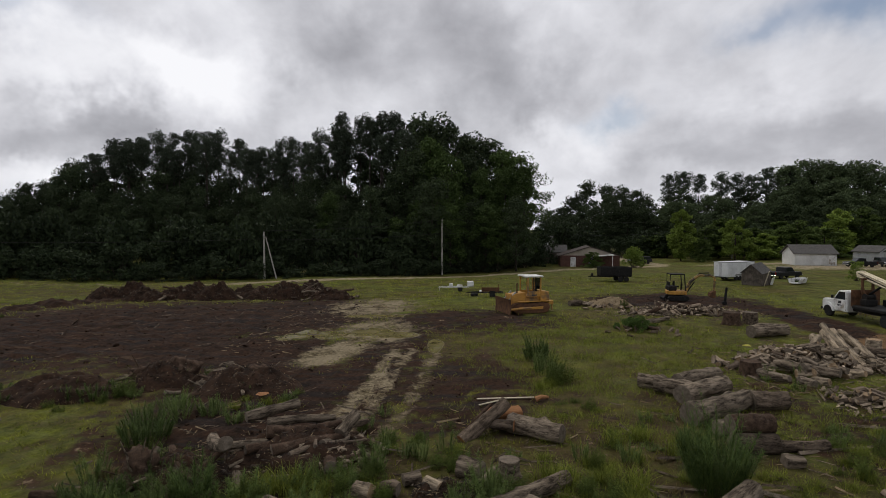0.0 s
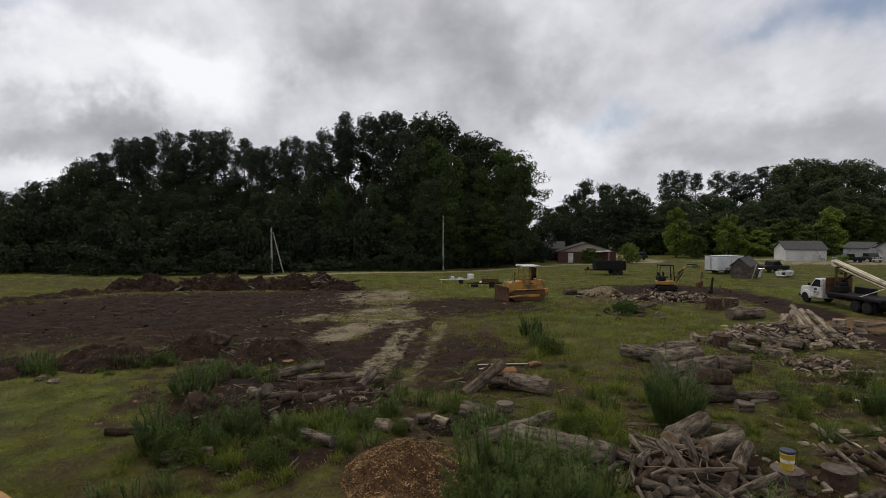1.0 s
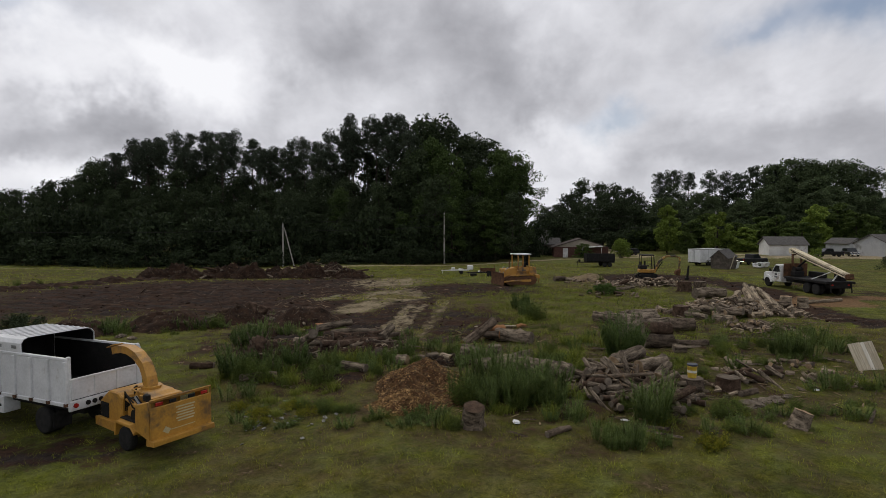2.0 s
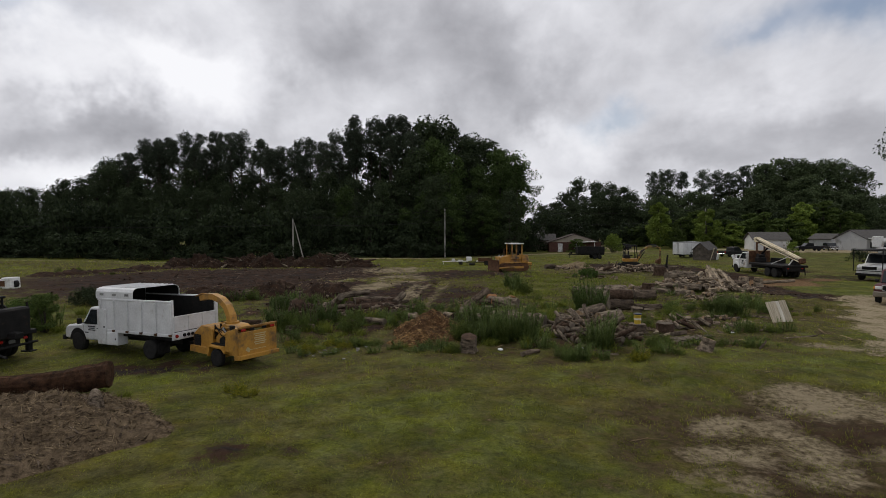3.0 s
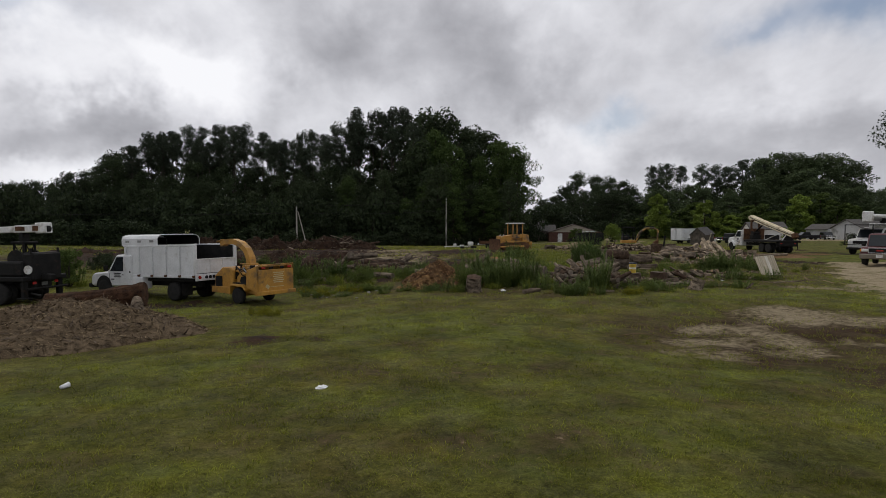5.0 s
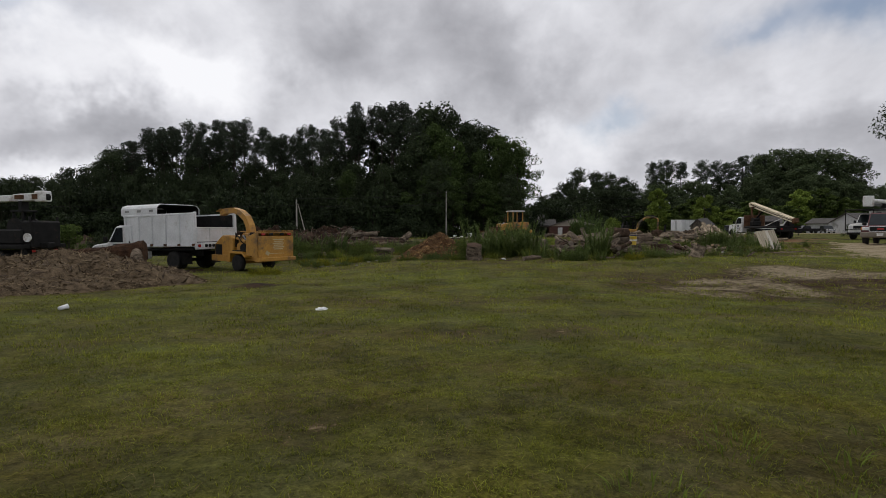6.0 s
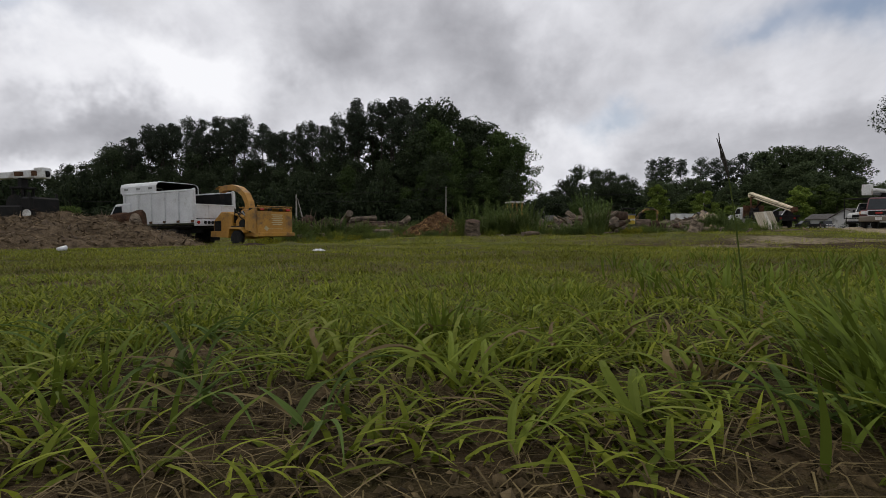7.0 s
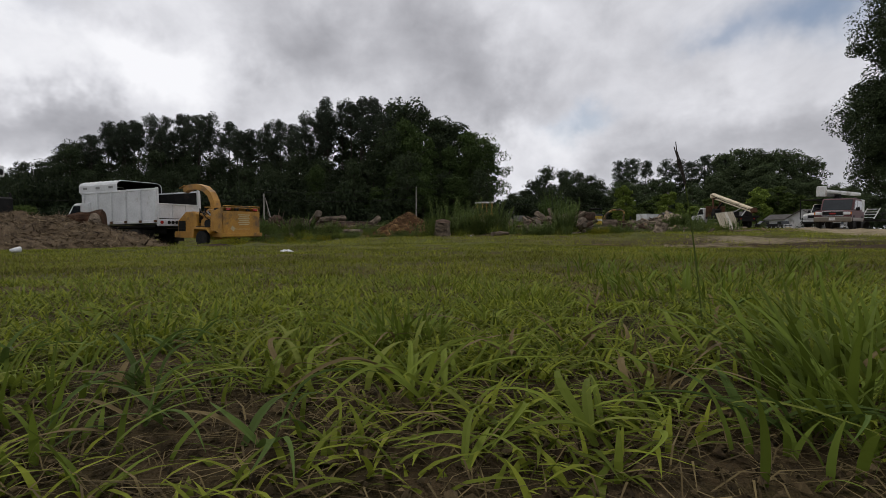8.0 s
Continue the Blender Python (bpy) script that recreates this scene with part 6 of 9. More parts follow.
def house(name, label, x, y, heading, w, d, eaves, ridge, walls, roof, doors=(), windows=(), gable_x=True):
    """Walls, a gabled roof with overhang, doors and windows on the near side (local -y)."""
    e = thing(name, label, "building", at=stood(x, y, heading, -0.05))
    wall = part("wall", merged(box(w, 0.2, eaves, (0, -d / 2, eaves / 2), 0.01), box(w, 0.2, eaves, (0, d / 2, eaves / 2), 0.01), box(0.2, d - 0.2, eaves, (-w / 2 + 0.1, 0, eaves / 2), 0.01), box(0.2, d - 0.2, eaves, (w / 2 - 0.1, 0, eaves / 2), 0.01)), walls, e)
    o = 0.35
    if gable_x:
        prof = [(-d / 2 - o, eaves - 0.05), (0, ridge), (d / 2 + o, eaves - 0.05), (d / 2 + o, eaves - 0.2), (0, ridge - 0.16), (-d / 2 - o, eaves - 0.2)]
        bm = prism(prof, -w / 2 - o, w / 2 + o, 0)
        gab = prism([(-d / 2, eaves), (0, ridge - 0.2), (d / 2, eaves)], -w / 2 + 0.02, -w / 2 + 0.18, 0)
        gab2 = prism([(-d / 2, eaves), (0, ridge - 0.2), (d / 2, eaves)], w / 2 - 0.18, w / 2 - 0.02, 0)
        for b in (bm, gab, gab2):
            b.transform(pose(0, 0, 0, 0, 0, 90) @ Matrix.Diagonal((1, -1, 1, 1)))
            bmesh.ops.recalc_face_normals(b, faces=b.faces[:])
    else:
        prof = [(-w / 2 - o, eaves - 0.05), (0, ridge), (w / 2 + o, eaves - 0.05), (w / 2 + o, eaves - 0.2), (0, ridge - 0.16), (-w / 2 - o, eaves - 0.2)]
        bm = prism(prof, -d / 2 - o, d / 2 + o, 0)
        gab = prism([(-w / 2, eaves), (0, ridge - 0.2), (w / 2, eaves)], -d / 2 + 0.02, -d / 2 + 0.18, 0)
        gab2 = prism([(-w / 2, eaves), (0, ridge - 0.2), (w / 2, eaves)], d / 2 - 0.18, d / 2 - 0.02, 0)
    part("roof", bm, roof, e)
    part("gable", gab, walls, e)
    part("gable", gab2, walls, e)
    for q, dw, dh, m in doors:
        p = part("door", box(dw, 0.06, dh, (q, -d / 2 - 0.11, dh / 2 + 0.05), 0.01), m, e)
        part("door_frame", merged(box(0.1, 0.08, dh, (q - dw / 2 - 0.05, -d / 2 - 0.12, dh / 2 + 0.05), 0.01), box(0.1, 0.08, dh, (q + dw / 2 + 0.05, -d / 2 - 0.12, dh / 2 + 0.05), 0.01), box(dw + 0.2, 0.08, 0.1, (q, -d / 2 - 0.12, dh + 0.1), 0.01)), OLD_WHITE, p)
    for q, z, ww, wh in windows:
        p = part("window", merged(box(ww + 0.2, 0.06, 0.1, (q, -d / 2 - 0.12, z + wh / 2 + 0.05), 0.01), box(ww + 0.2, 0.06, 0.1, (q, -d / 2 - 0.12, z - wh / 2 - 0.05), 0.01), box(0.1, 0.06, wh, (q - ww / 2 - 0.05, -d / 2 - 0.12, z), 0.01), box(0.1, 0.06, wh, (q + ww / 2 + 0.05, -d / 2 - 0.12, z), 0.01)), OLD_WHITE, e)
        part("pane", box(ww, 0.02, wh, (q, -d / 2 - 0.11, z), 0), GLASS_DARK, p)
    return e


house("outbuilding", "long white-walled outbuilding with grey shingle roof", 77.0, 131.5, -12, 7.6, 6.4, 2.5, 4.2, HOUSE_WHITE, GREY_ROOF, [(2.9, 0.9, 2.0, OLD_WHITE)])
# siding with the walls' shade put into its grey, plus stains
SHADED_SIDING = material("grey_siding", (0.34, 0.345, 0.35), (0.45, 0.455, 0.455), 0.5, 0.7, 0.05, stain=(0.2, 0.2, 0.19), stain_at=0.62)
house("garage", "pale grey garage with low pitched roof", 97.2, 140, 20, 5.0, 5.4, 2.6, 3.9, SHADED_SIDING, GREY_ROOF, gable_x=False)
porch = house("bungalow", "grey-sided house with white columned porch", 100.5, 129, 10, 13, 8, 2.9, 4.9, SHADED_SIDING, GREY_ROOF, [(-3.4, 1.0, 2.1, DARK_METAL)], [(-5.0, 1.5, 1.2, 1.3), (0.5, 1.5, 1.4, 1.3), (4.0, 1.5, 1.4, 1.3)])
part("porch_roof", box(8, 2.4, 0.2, (-2.2, -5.2, 2.95), 0.03), OLD_WHITE, porch)
part("porch_floor", box(8, 2.4, 0.3, (-2.2, -5.2, 0.2), 0.03), GREY_METAL, porch)
for q in (-6, -3.5, -1, 1.6):
    part("porch_column", box(0.25, 0.25, 2.6, (q, -6.2, 1.6), 0.03), OLD_WHITE, porch)
red = house("red_house", "low red-brick house with brown roof half hidden by bushes", 32.9, 139, -8, 12.4, 8, 2.5, 4.5, BRICK, material("brown_shingles", (0.05, 0.04, 0.035), (0.11, 0.09, 0.08), 3, 0.95, 0.4), [(-3.5, 0.9, 2.0, OLD_WHITE)], [(0.5, 1.4, 1.2, 1.1)], False)
TAN_GABLE = material("tan_painted_boards", (0.26, 0.225, 0.18), (0.36, 0.315, 0.26), 0.8, 0.8, 0.1)
part("porch_roof", box(5.0, 2.4, 0.18, (2.2, -5.2, 2.55), 0.03, (0, -4, 0)), OLD_WHITE, red)
for g in red.children:
    if g.name.startswith("gable"):
        g.data.materials[0] = TAN_GABLE
for q in (0.2, 4.4):
    part("porch_post", box(0.12, 0.12, 2.4, (q, -6.2, 1.25), 0.02), OLD_WHITE, red)
house("grey_cabin", "small weathered grey house in the trees", 26.8, 150, -8, 7, 6, 2.8, 4.4, OLD_WOOD, GREY_ROOF)
house("far_house", "pale roofed house glimpsed between the trees", 28.4, 168, 0, 4.5, 5, 4.6, 6.2, OLD_WHITE, GREY_ROOF)


def old_shed():
    """A leaning low shed of dark boards, with a prop and a pale slab against it."""
    e = thing("old_shed", "leaning dark board shed with a sagging grey roof", "shed", at=stood(43.3, 91.6, 38) @ pose(0, 0, 0, 0, -4, 0) @ Matrix.Diagonal((0.78, 0.85, 0.95, 1)))
    for i in range(14):
        part("wall_board", box(0.24, 0.05, 1.8 + 0.02 * (i % 3), (-1.7 + i * 0.26, -1.5, 0.88), 0.008), OLD_WOOD, e)
        part("wall_board", box(0.24, 0.05, 1.8, (-1.7 + i * 0.26, 1.5, 0.88), 0.008), OLD_WOOD, e)
    for i in range(11):
        h = 1.8 + 1.25 * (1 - abs(i - 5) / 5.5)
        part("wall_board", box(0.05, 0.26, h, (-1.82, -1.35 + i * 0.27, h / 2), 0.008), OLD_WOOD, e)
        part("wall_board", box(0.05, 0.26, h, (1.78, -1.35 + i * 0.27, h / 2), 0.008), OLD_WOOD, e)
    part("roof", merged(box(4.1, 2.1, 0.08, (0, -0.85, 2.42), 0.01, (38, 0, 0)), box(4.1, 2.1, 0.08, (0, 0.85, 2.42), 0.01, (-38, 0, 0))), GREY_ROOF, e)
    part("prop_plank", box(0.25, 0.08, 2.4, (-1.3, -2.0, 1.05), 0.01, (20, 0, 0)), PLANK, e)
    part("leaning_slab", box(1.0, 0.1, 1.1, (1.2, -1.95, 0.5), 0.03, (18, 0, 0)), OLD_WHITE, e)


old_shed()

# ---- utility poles and wires ----
POLE = material("weathered_pole_wood", (0.2, 0.19, 0.17), (0.34, 0.32, 0.29), 3, 0.9, 0.2, stretch=(1, 1, 0.2))


def pole(x, y, h):
    e = thing("utility_pole", "weathered grey wooden utility pole beside the road", "pole", "roadside poles", at=stood(x, y, 0))
    part("post", tube([(0, 0, -0.3), (0, 0, h)], 0.19, 10, 0.13), POLE, e)
    part("insulator", merged(tube([(0, 0, h), (0, 0, h + 0.25)], 0.04, 6), box(0.25, 0.2, 0.3, (0, -0.2, h - 0.6), 0.04)), GREY_METAL, e)
    return e


pole(-29.6, 110.5, 8.0)
pole(0.62, 121.5, 10.6)
pole(-125, 98, 9.2)
pole(75, 158, 11.0)
stay = thing("pole_brace", "slanted grey wooden brace pole leaning on a utility pole", "pole", at=stood(-27.6, 110.9, 0))
part("post", tube([(0, 0, -0.3), (-1.85, 0, 7.2)], 0.13, 8, 0.1), POLE, stay)


def wire(a, c, sag):
    pts = []
    for i in range(25):
        f = i / 24
        p = Vector(a).lerp(Vector(c), f)
        pts.append(p - Vector((0, 0, sag * 4 * f * (1 - f))))
    ob = part("power_line", tube(pts, 0.03, 4), DARK_METAL)
    return tagged(ob, "thin dark power line between utility poles", "cable", "power lines")


wire((-125, 98, 8.0), (-29.6, 110.5, 6.2), 1.3)
wire((-29.6, 110.5, 6.2), (0.62, 121.5, 7.1), 0.5)
wire((0.62, 121.5, 7.1), (75, 158, 8.2), 1.2)
wire((0.62, 121.5, 9.8), (75, 158, 11.0), 1.2)
wire((-29.6, 110.5, 7.6), (0.62, 121.5, 9.6), 0.5)

# ---- the large tree at the drive ----
big = tree("large_tree", "broad", 46, 91, "very tall dark broadleaf tree behind the bucket truck", "tree", 7.0, None, 72)
big.matrix_basis = stood(84.5, 87, 40) @ Matrix.Diagonal((0.95, 0.95, 1.0, 1))
side_tree = tree("large_tree", "broad", 26, 92, "dark broadleaf tree beside the drive", "tree", 1.6, None, 30)
side_tree.matrix_basis = stood(92, 98, 10)

# ---- timber ----


def log_mesh(length, r, seed, bend=0.0, seg=18, knots=2, r_end=None):
    """Bark: a furrowed, slightly bent and tapering stem along x."""
    rng = np.random.default_rng(seed)
    rings = max(5, int(length / 0.15))
    r_end = r_end or r * 0.9
    off = rng.uniform(0, 50, 3)
    b = rng.normal(0, 1, 2) * bend * length
    bumps = [(rng.uniform(0.1, 0.9), rng.uniform(0, 6.28), rng.uniform(0.2, 0.45)) for _ in range(knots)]
    verts, faces = [], []
    for i in range(rings + 1):
        f = i / rings
        cy, cz = b[0] * math.sin(math.pi * f), b[1] * math.sin(math.pi * f)
        for k in range(seg):
            a = 2 * math.pi * k / seg
            n1 = noise.noise(Vector((f * length * 1.3 + off[0], math.cos(a) * 1.1 + off[1], math.sin(a) * 1.1 + off[2])))
            n2 = noise.noise(Vector((f * length * 2.0 + off[1], math.cos(a) * 8 + off[2], math.sin(a) * 8)))
            rr = (r + (r_end - r) * f) * (1 + 0.16 * n1 + 0.17 * n2)
            for kf, ka, kh in bumps:
                gap = math.atan2(math.sin(a - ka), math.cos(a - ka))
                rr += r * kh * math.exp(-((f - kf) * length / 0.16) ** 2 - (gap / 0.4) ** 2)
            verts.append(((f - 0.5) * length, cy + rr * math.cos(a), cz + rr * math.sin(a)))
    for i in range(rings):
        for k in range(seg):
            faces.append((i * seg + k, i * seg + (k + 1) % seg, (i + 1) * seg + (k + 1) % seg, (i + 1) * seg + k))
    return verts, faces, seg, rings


def timber(name, label, category, length, r, seed, bark, cut, group="", bend=0.01, r_end=None, seg=18):
    """A log: bark mesh with a sawn face at each end."""
    v, f, seg, rings = log_mesh(length, r, seed, bend, seg, r_end=r_end)
    ob = raw(name, v, f, bark, None, label, True)
    tagged(ob, label, category, group)
    for end in (0, rings):
        ring = v[end * seg:(end + 1) * seg]
        c = [sum(p[q] for p in ring) / seg for q in range(3)]
        c[0] += 0.012 if end else -0.012
        inner = [tuple(c[q] + (p[q] - c[q]) * 0.86 + (0 if q else (0.008 if end else -0.008)) for q in range(3)) for p in ring]
        vs = ring + inner + [tuple(c)]
        fs = [(k, (k + 1) % seg, seg + (k + 1) % seg, seg + k) for k in range(seg)] + [(seg + k, seg + (k + 1) % seg, 2 * seg) for k in range(seg)]
        raw("cut_face", vs, fs, cut, ob)
    return ob


def lay(a, c, r, lift_by=0.0, roll=0.0):
    """The pose of a log of radius r lying on the ground from a to c."""
    x, y = (a[0] + c[0]) / 2, (a[1] + c[1]) / 2
    za, zc = float(lift(*a)), float(lift(*c))
    run = math.dist(a, c)
    return pose(x, y, (za + zc) / 2 + r * 0.9 + lift_by, 0, 0, math.degrees(math.atan2(c[1] - a[1], c[0] - a[0]))) @ pose(0, 0, 0, roll, -math.degrees(math.atan2(zc - za, run)), 0)


GREY_BARK = material("grey_bark", (0.035, 0.026, 0.018), (0.24, 0.192, 0.142), 7.0, 0.95, 1.0, fine=5, stretch=(0.22, 1, 1), vary=0.2, contrast=0.17)
ROTTEN = material("rotten_bark", (0.018, 0.0115, 0.008), (0.105, 0.068, 0.046), 4.5, 0.95, 0.9, stain=(0.16, 0.12, 0.09), stain_at=0.66)
TAN_BARK = material("tan_flaking_bark", (0.06, 0.046, 0.033), (0.36, 0.29, 0.205), 5.0, 0.95, 1.0, fine=5, stretch=(0.22, 1, 1), vary=0.25, contrast=0.18)
ORANGE_WOOD = material("stripped_orange_wood", (0.17, 0.075, 0.032), (0.33, 0.17, 0.08), 3, 0.9, 0.5, stretch=(0.3, 1, 1))
BIG_LOGS = [
    ((3.34, 38.1), (5.07, 36.9), 0.37, GREY_BARK, "thick grey sawn log lying in the grass"), ((2.97, 31.7), (5.52, 30.0), 0.36, GREY_BARK, "long grey log with rough bark in weeds"),
    ((1.79, 31.75), (4.49, 33.7), 0.26, GREY_BARK, "grey log lying half behind another"), ((1.34, 34.6), (2.0, 34.2), 0.31, GREY_BARK, "short grey log section with dark end"),
    ((1.95, 33.6), (2.5, 34.5), 0.16, GREY_BARK, "thin grey log section"), ((2.5, 38.5), (3.8, 38.9), 0.4, ORANGE_WOOD, "stripped orange log with pale end"),
    ((10.2, 43.6), (10.8, 43.2), 0.36, GREY_BARK, "short grey log round in grass"), ((10.7, 42.8), (11.9, 41.8), 0.4, GREY_BARK, "thick grey log with dark end"),
    ((11.9, 43.2), (14.6, 44.9), 0.36, GREY_BARK, "thick grey log in a row of logs"), ((11.1, 40.9), (13.9, 42.8), 0.42, GREY_BARK, "long thick grey log in a row of logs"),
    ((10.3, 38.4), (13.6, 40.5), 0.44, GREY_BARK, "long thick grey log in a row of logs"), ((10.6, 35.85), (12.1, 35.85), 0.36, BARK, "thick brown log under another"), ((10.8, 37.3), (11.9, 37.5), 0.3, GREY_BARK, "short grey log section"),
    ((13.7, 40.3), (15.2, 40.3), 0.42, BARK, "dark grey log section in weeds"), ((12.3, 36.0), (14.0, 36.1), 0.2, BARK, "split weathered log on the ground"), ((11.7, 34.8), (12.3, 34.8), 0.2, GREY_BARK, "short split log on the ground"),
    ((22.3, 55.6), (25.2, 56.3), 0.46, GREY_BARK, "thick pale log beside the track"), ((-11.6, 33.8), (-10.5, 33.8), 0.15, ROTTEN, "small rotten log on grass"),
    ((-8.4, 31.5), (-6.9, 31.8), 0.19, GREY_BARK, "pale log lying among bushes"), ((-4.2, 32.8), (-3.05, 32.1), 0.22, GREY_BARK, "grey log with a dark sawn end"),
    ((11.3, 28.0), (12.1, 28.4), 0.12, BARK, "thin log on bare ground"), ((29.6, 52.4), (33.4, 53.3), 0.15, TAN_BARK, "long peeled tan log by the sawdust"), ((24.0, 51.5), (27.0, 49.8), 0.3, BARK, "brown log at the end of the firewood heap"),
    ((-11.9, 46.5), (-11.0, 47.0), 0.14, GREY_BARK, "pale short log on dark soil"), ((-11.7, 45.9), (-10.9, 46.3), 0.13, GREY_BARK, "pale short log on dark soil"),
    ((13.2, 71.0), (14.5, 71.5), 0.3, BARK, "short brown log on grass"), ((14.6, 71.3), (16.2, 70.6), 0.24, GREY_BARK, "pale log on grass"),
    ((16.6, 60.5), (19.5, 62.8), 0.2, GREY_BARK, "long pale log at the foot of the wood heap"), ((3.5, 24.4), (4.3, 24.9), 0.1, BARK, "thin dark log in weeds"),
    ((-1.75, 33.4), (-1.25, 33.1), 0.24, TAN_BARK, "short log chunk behind the chip heap"), ((-1.0, 33.5), (-0.5, 33.3), 0.2, BARK, "short log chunk behind the chip heap"), ((0.3, 33.7), (0.75, 33.3), 0.2, TAN_BARK, "short log chunk behind the chip heap"), ((-0.4, 33.9), (0.1, 34.1), 0.2, GREY_BARK, "short log chunk behind the chip heap"),
]
for i, (a, c, r, bark, label) in enumerate(BIG_LOGS):
    ob = timber("log", label, "log", math.dist(a, c), r, 100 + i, bark, GREY_CUT if bark in (GREY_BARK, ROTTEN, BARK) else CUT_WOOD, "sawn logs", seg=30)
    ob.matrix_basis = lay(a, c, r, 0, i * 37)
for i, (x, y, z, L, r, turn, tilt, bark) in enumerate(((2.35, 37.7, 0.66, 2.3, 0.27, 32, -29, BARK), (1.95, 37.9, 0.6, 2.0, 0.07, 36, -30, ROTTEN), (3.0, 37.7, 0.55, 0.9, 0.2, 160, 0, BARK))):
    timber("log", "rough broken slab of trunk leaning over logs", "log", L, r, 150 + i, bark, ORANGE_WOOD, "sawn logs").matrix_basis = pose(x, y, z + 0.05, 0, tilt, turn)
upper = timber("log", "dark wet log lying on top of another", "log", 1.5, 0.34, 171, ROTTEN, GREY_CUT, "sawn logs")
upper.matrix_basis = lay((10.65, 36.1), (12.1, 36.2), 0.34, 0.58, 40)
DARK_ROT = material("wet_rotten_bark", (0.012, 0.0065, 0.004), (0.095, 0.048, 0.026), 5.5, 0.9, 1.2, stain=(0.2, 0.17, 0.14), stain_at=0.74)
rot = timber("log", "large dark rotten log lying across the mulch heap", "log", 3.1, 0.28, 161, DARK_ROT, DARK_ROT, bend=0.02, r_end=0.42, seg=40)
rot.matrix_basis = pose(-12.2, 19.1, 0.52, 20, -3, 14)


def stump(x, y, r, h, label, seed, bark=BARK, top=GREY_CUT, roots=6, sink=0.05):
    """An upright stump: flared bark with root toes and a sawn top."""
    rng = np.random.default_rng(seed)
    e = thing("tree_stump", label, "stump", at=stood(x, y, rng.uniform(0, 360), -sink))
    seg, verts, faces = 26, [], []
    ph = rng.uniform(0, 6)
    for i, (z, w) in enumerate(((-0.1, 1.5), (0.0, 1.35), (0.25, 1.1), (0.6, 1.0), (1.0, 0.97))):
        for k in range(seg):
            a = 2 * math.pi * k / seg
            flare = (w - 1) * (0.6 + 0.7 * math.cos(roots * a + ph)) if w > 1 else 0
            n1 = noise.noise(Vector((math.cos(a) * 3 + seed, math.sin(a) * 3, z * 2)))
            rr = r * (min(w, 1.0) + max(flare, -0.08) + 0.12 * n1)
            verts.append((rr * math.cos(a), rr * math.sin(a), z * h))
    for i in range(4):
        for k in range(seg):
            faces.append((i * seg + k, i * seg + (k + 1) % seg, (i + 1) * seg + (k + 1) % seg, (i + 1) * seg + k))
    raw("bark", verts, faces, bark, e, "", True)
    ring = verts[-seg:]
    raw("cut_top", [(p[0] * 0.99, p[1] * 0.99, p[2] + 0.01 * math.sin(k)) for k, p in enumerate(ring)] + [(0, 0, h * 1.02)], [(k, (k + 1) % seg, seg) for k in range(seg)], top, e)
    return e


stump(9.96, 29.0, 0.42, 0.5, "broad weathered tree stump with a pail on it", 1)
stump(11.3, 28.9, 0.42, 0.55, "dark root-flared tree stump in weeds", 2, ROTTEN)
stump(2.85, 34.3, 0.33, 0.62, "upright grey log section standing on end", 3, GREY_BARK, GREY_CUT, 3)
leaning = stump(1.3, 25.35, 0.34, 0.75, "grey weathered stump with a split bleached side in weeds", 4, GREY_BARK, ROTTEN, 5)
leaning.matrix_basis = leaning.matrix_basis @ pose(0, 0, 0.05, 14, 8, 0)
pale = stump(11.4, 24.9, 0.27, 0.55, "small pale bleached stump with torn roots on grass", 14, GREY_BARK, CUT_WOOD, 5)
pale.matrix_basis = pale.matrix_basis @ pose(0, 0, 0.02, -16, 10, 0)
stump(27.6, 51.4, 0.42, 0.85, "upright brown log section with fresh pale top", 8, TAN_BARK, CUT_WOOD, 2)
stump(28.7, 51.0, 0.38, 0.8, "upright brown log section with fresh pale top", 9, TAN_BARK, CUT_WOOD, 2)
stump(23.6, 60.6, 0.62, 1.0, "big dark root ball of a felled tree", 10, ROTTEN, ROTTEN, 7)
stump(25.2, 60.8, 0.55, 0.95, "big dark root ball of a felled tree", 11, BARK, GREY_CUT, 5)
stump(16.9, 46.0, 0.5, 0.75, "dark hollow stump against the firewood heap", 12, ROTTEN, ROTTEN, 6)
stump(-7.4, 42.2, 0.3, 0.35, "sawn log end with reddish face in dark soil", 13, ROTTEN, ORANGE_WOOD, 2)

# firewood: a few shapes, many pieces


def split_piece(L, r, seed):
    """A wedge split from a round."""
    rng = np.random.default_rng(seed)
    k = 5
    prof = [(r * math.cos(t) * rng.uniform(0.85, 1.1), r * math.sin(t) * rng.uniform(0.85, 1.1)) for t in np.linspace(0.2, 2.3, k)] + [(rng.uniform(-0.2, 0.1) * r, -0.55 * r)]
    n = len(prof)
    verts = [((f - 0.5) * L + rng.normal(0, 0.01), y * (1 + 0.08 * rng.normal()), z * (1 + 0.08 * rng.normal())) for f in (0, 0.5, 1) for y, z in prof]
    faces = [(i * n + q, i * n + (q + 1) % n, (i + 1) * n + (q + 1) % n, (i + 1) * n + q) for i in range(2) for q in range(n)]
    ob = raw("firewood_piece", verts, faces, SPLIT_WOOD)
    tagged(ob, "split weathered piece of firewood in a heap", "firewood", "firewood heap")
    raw("end_grain", verts[:n], [tuple(range(n))[::-1]], CUT_WOOD, ob)
    raw("end_grain", verts[-n:], [tuple(range(n))], CUT_WOOD, ob)
    return ob


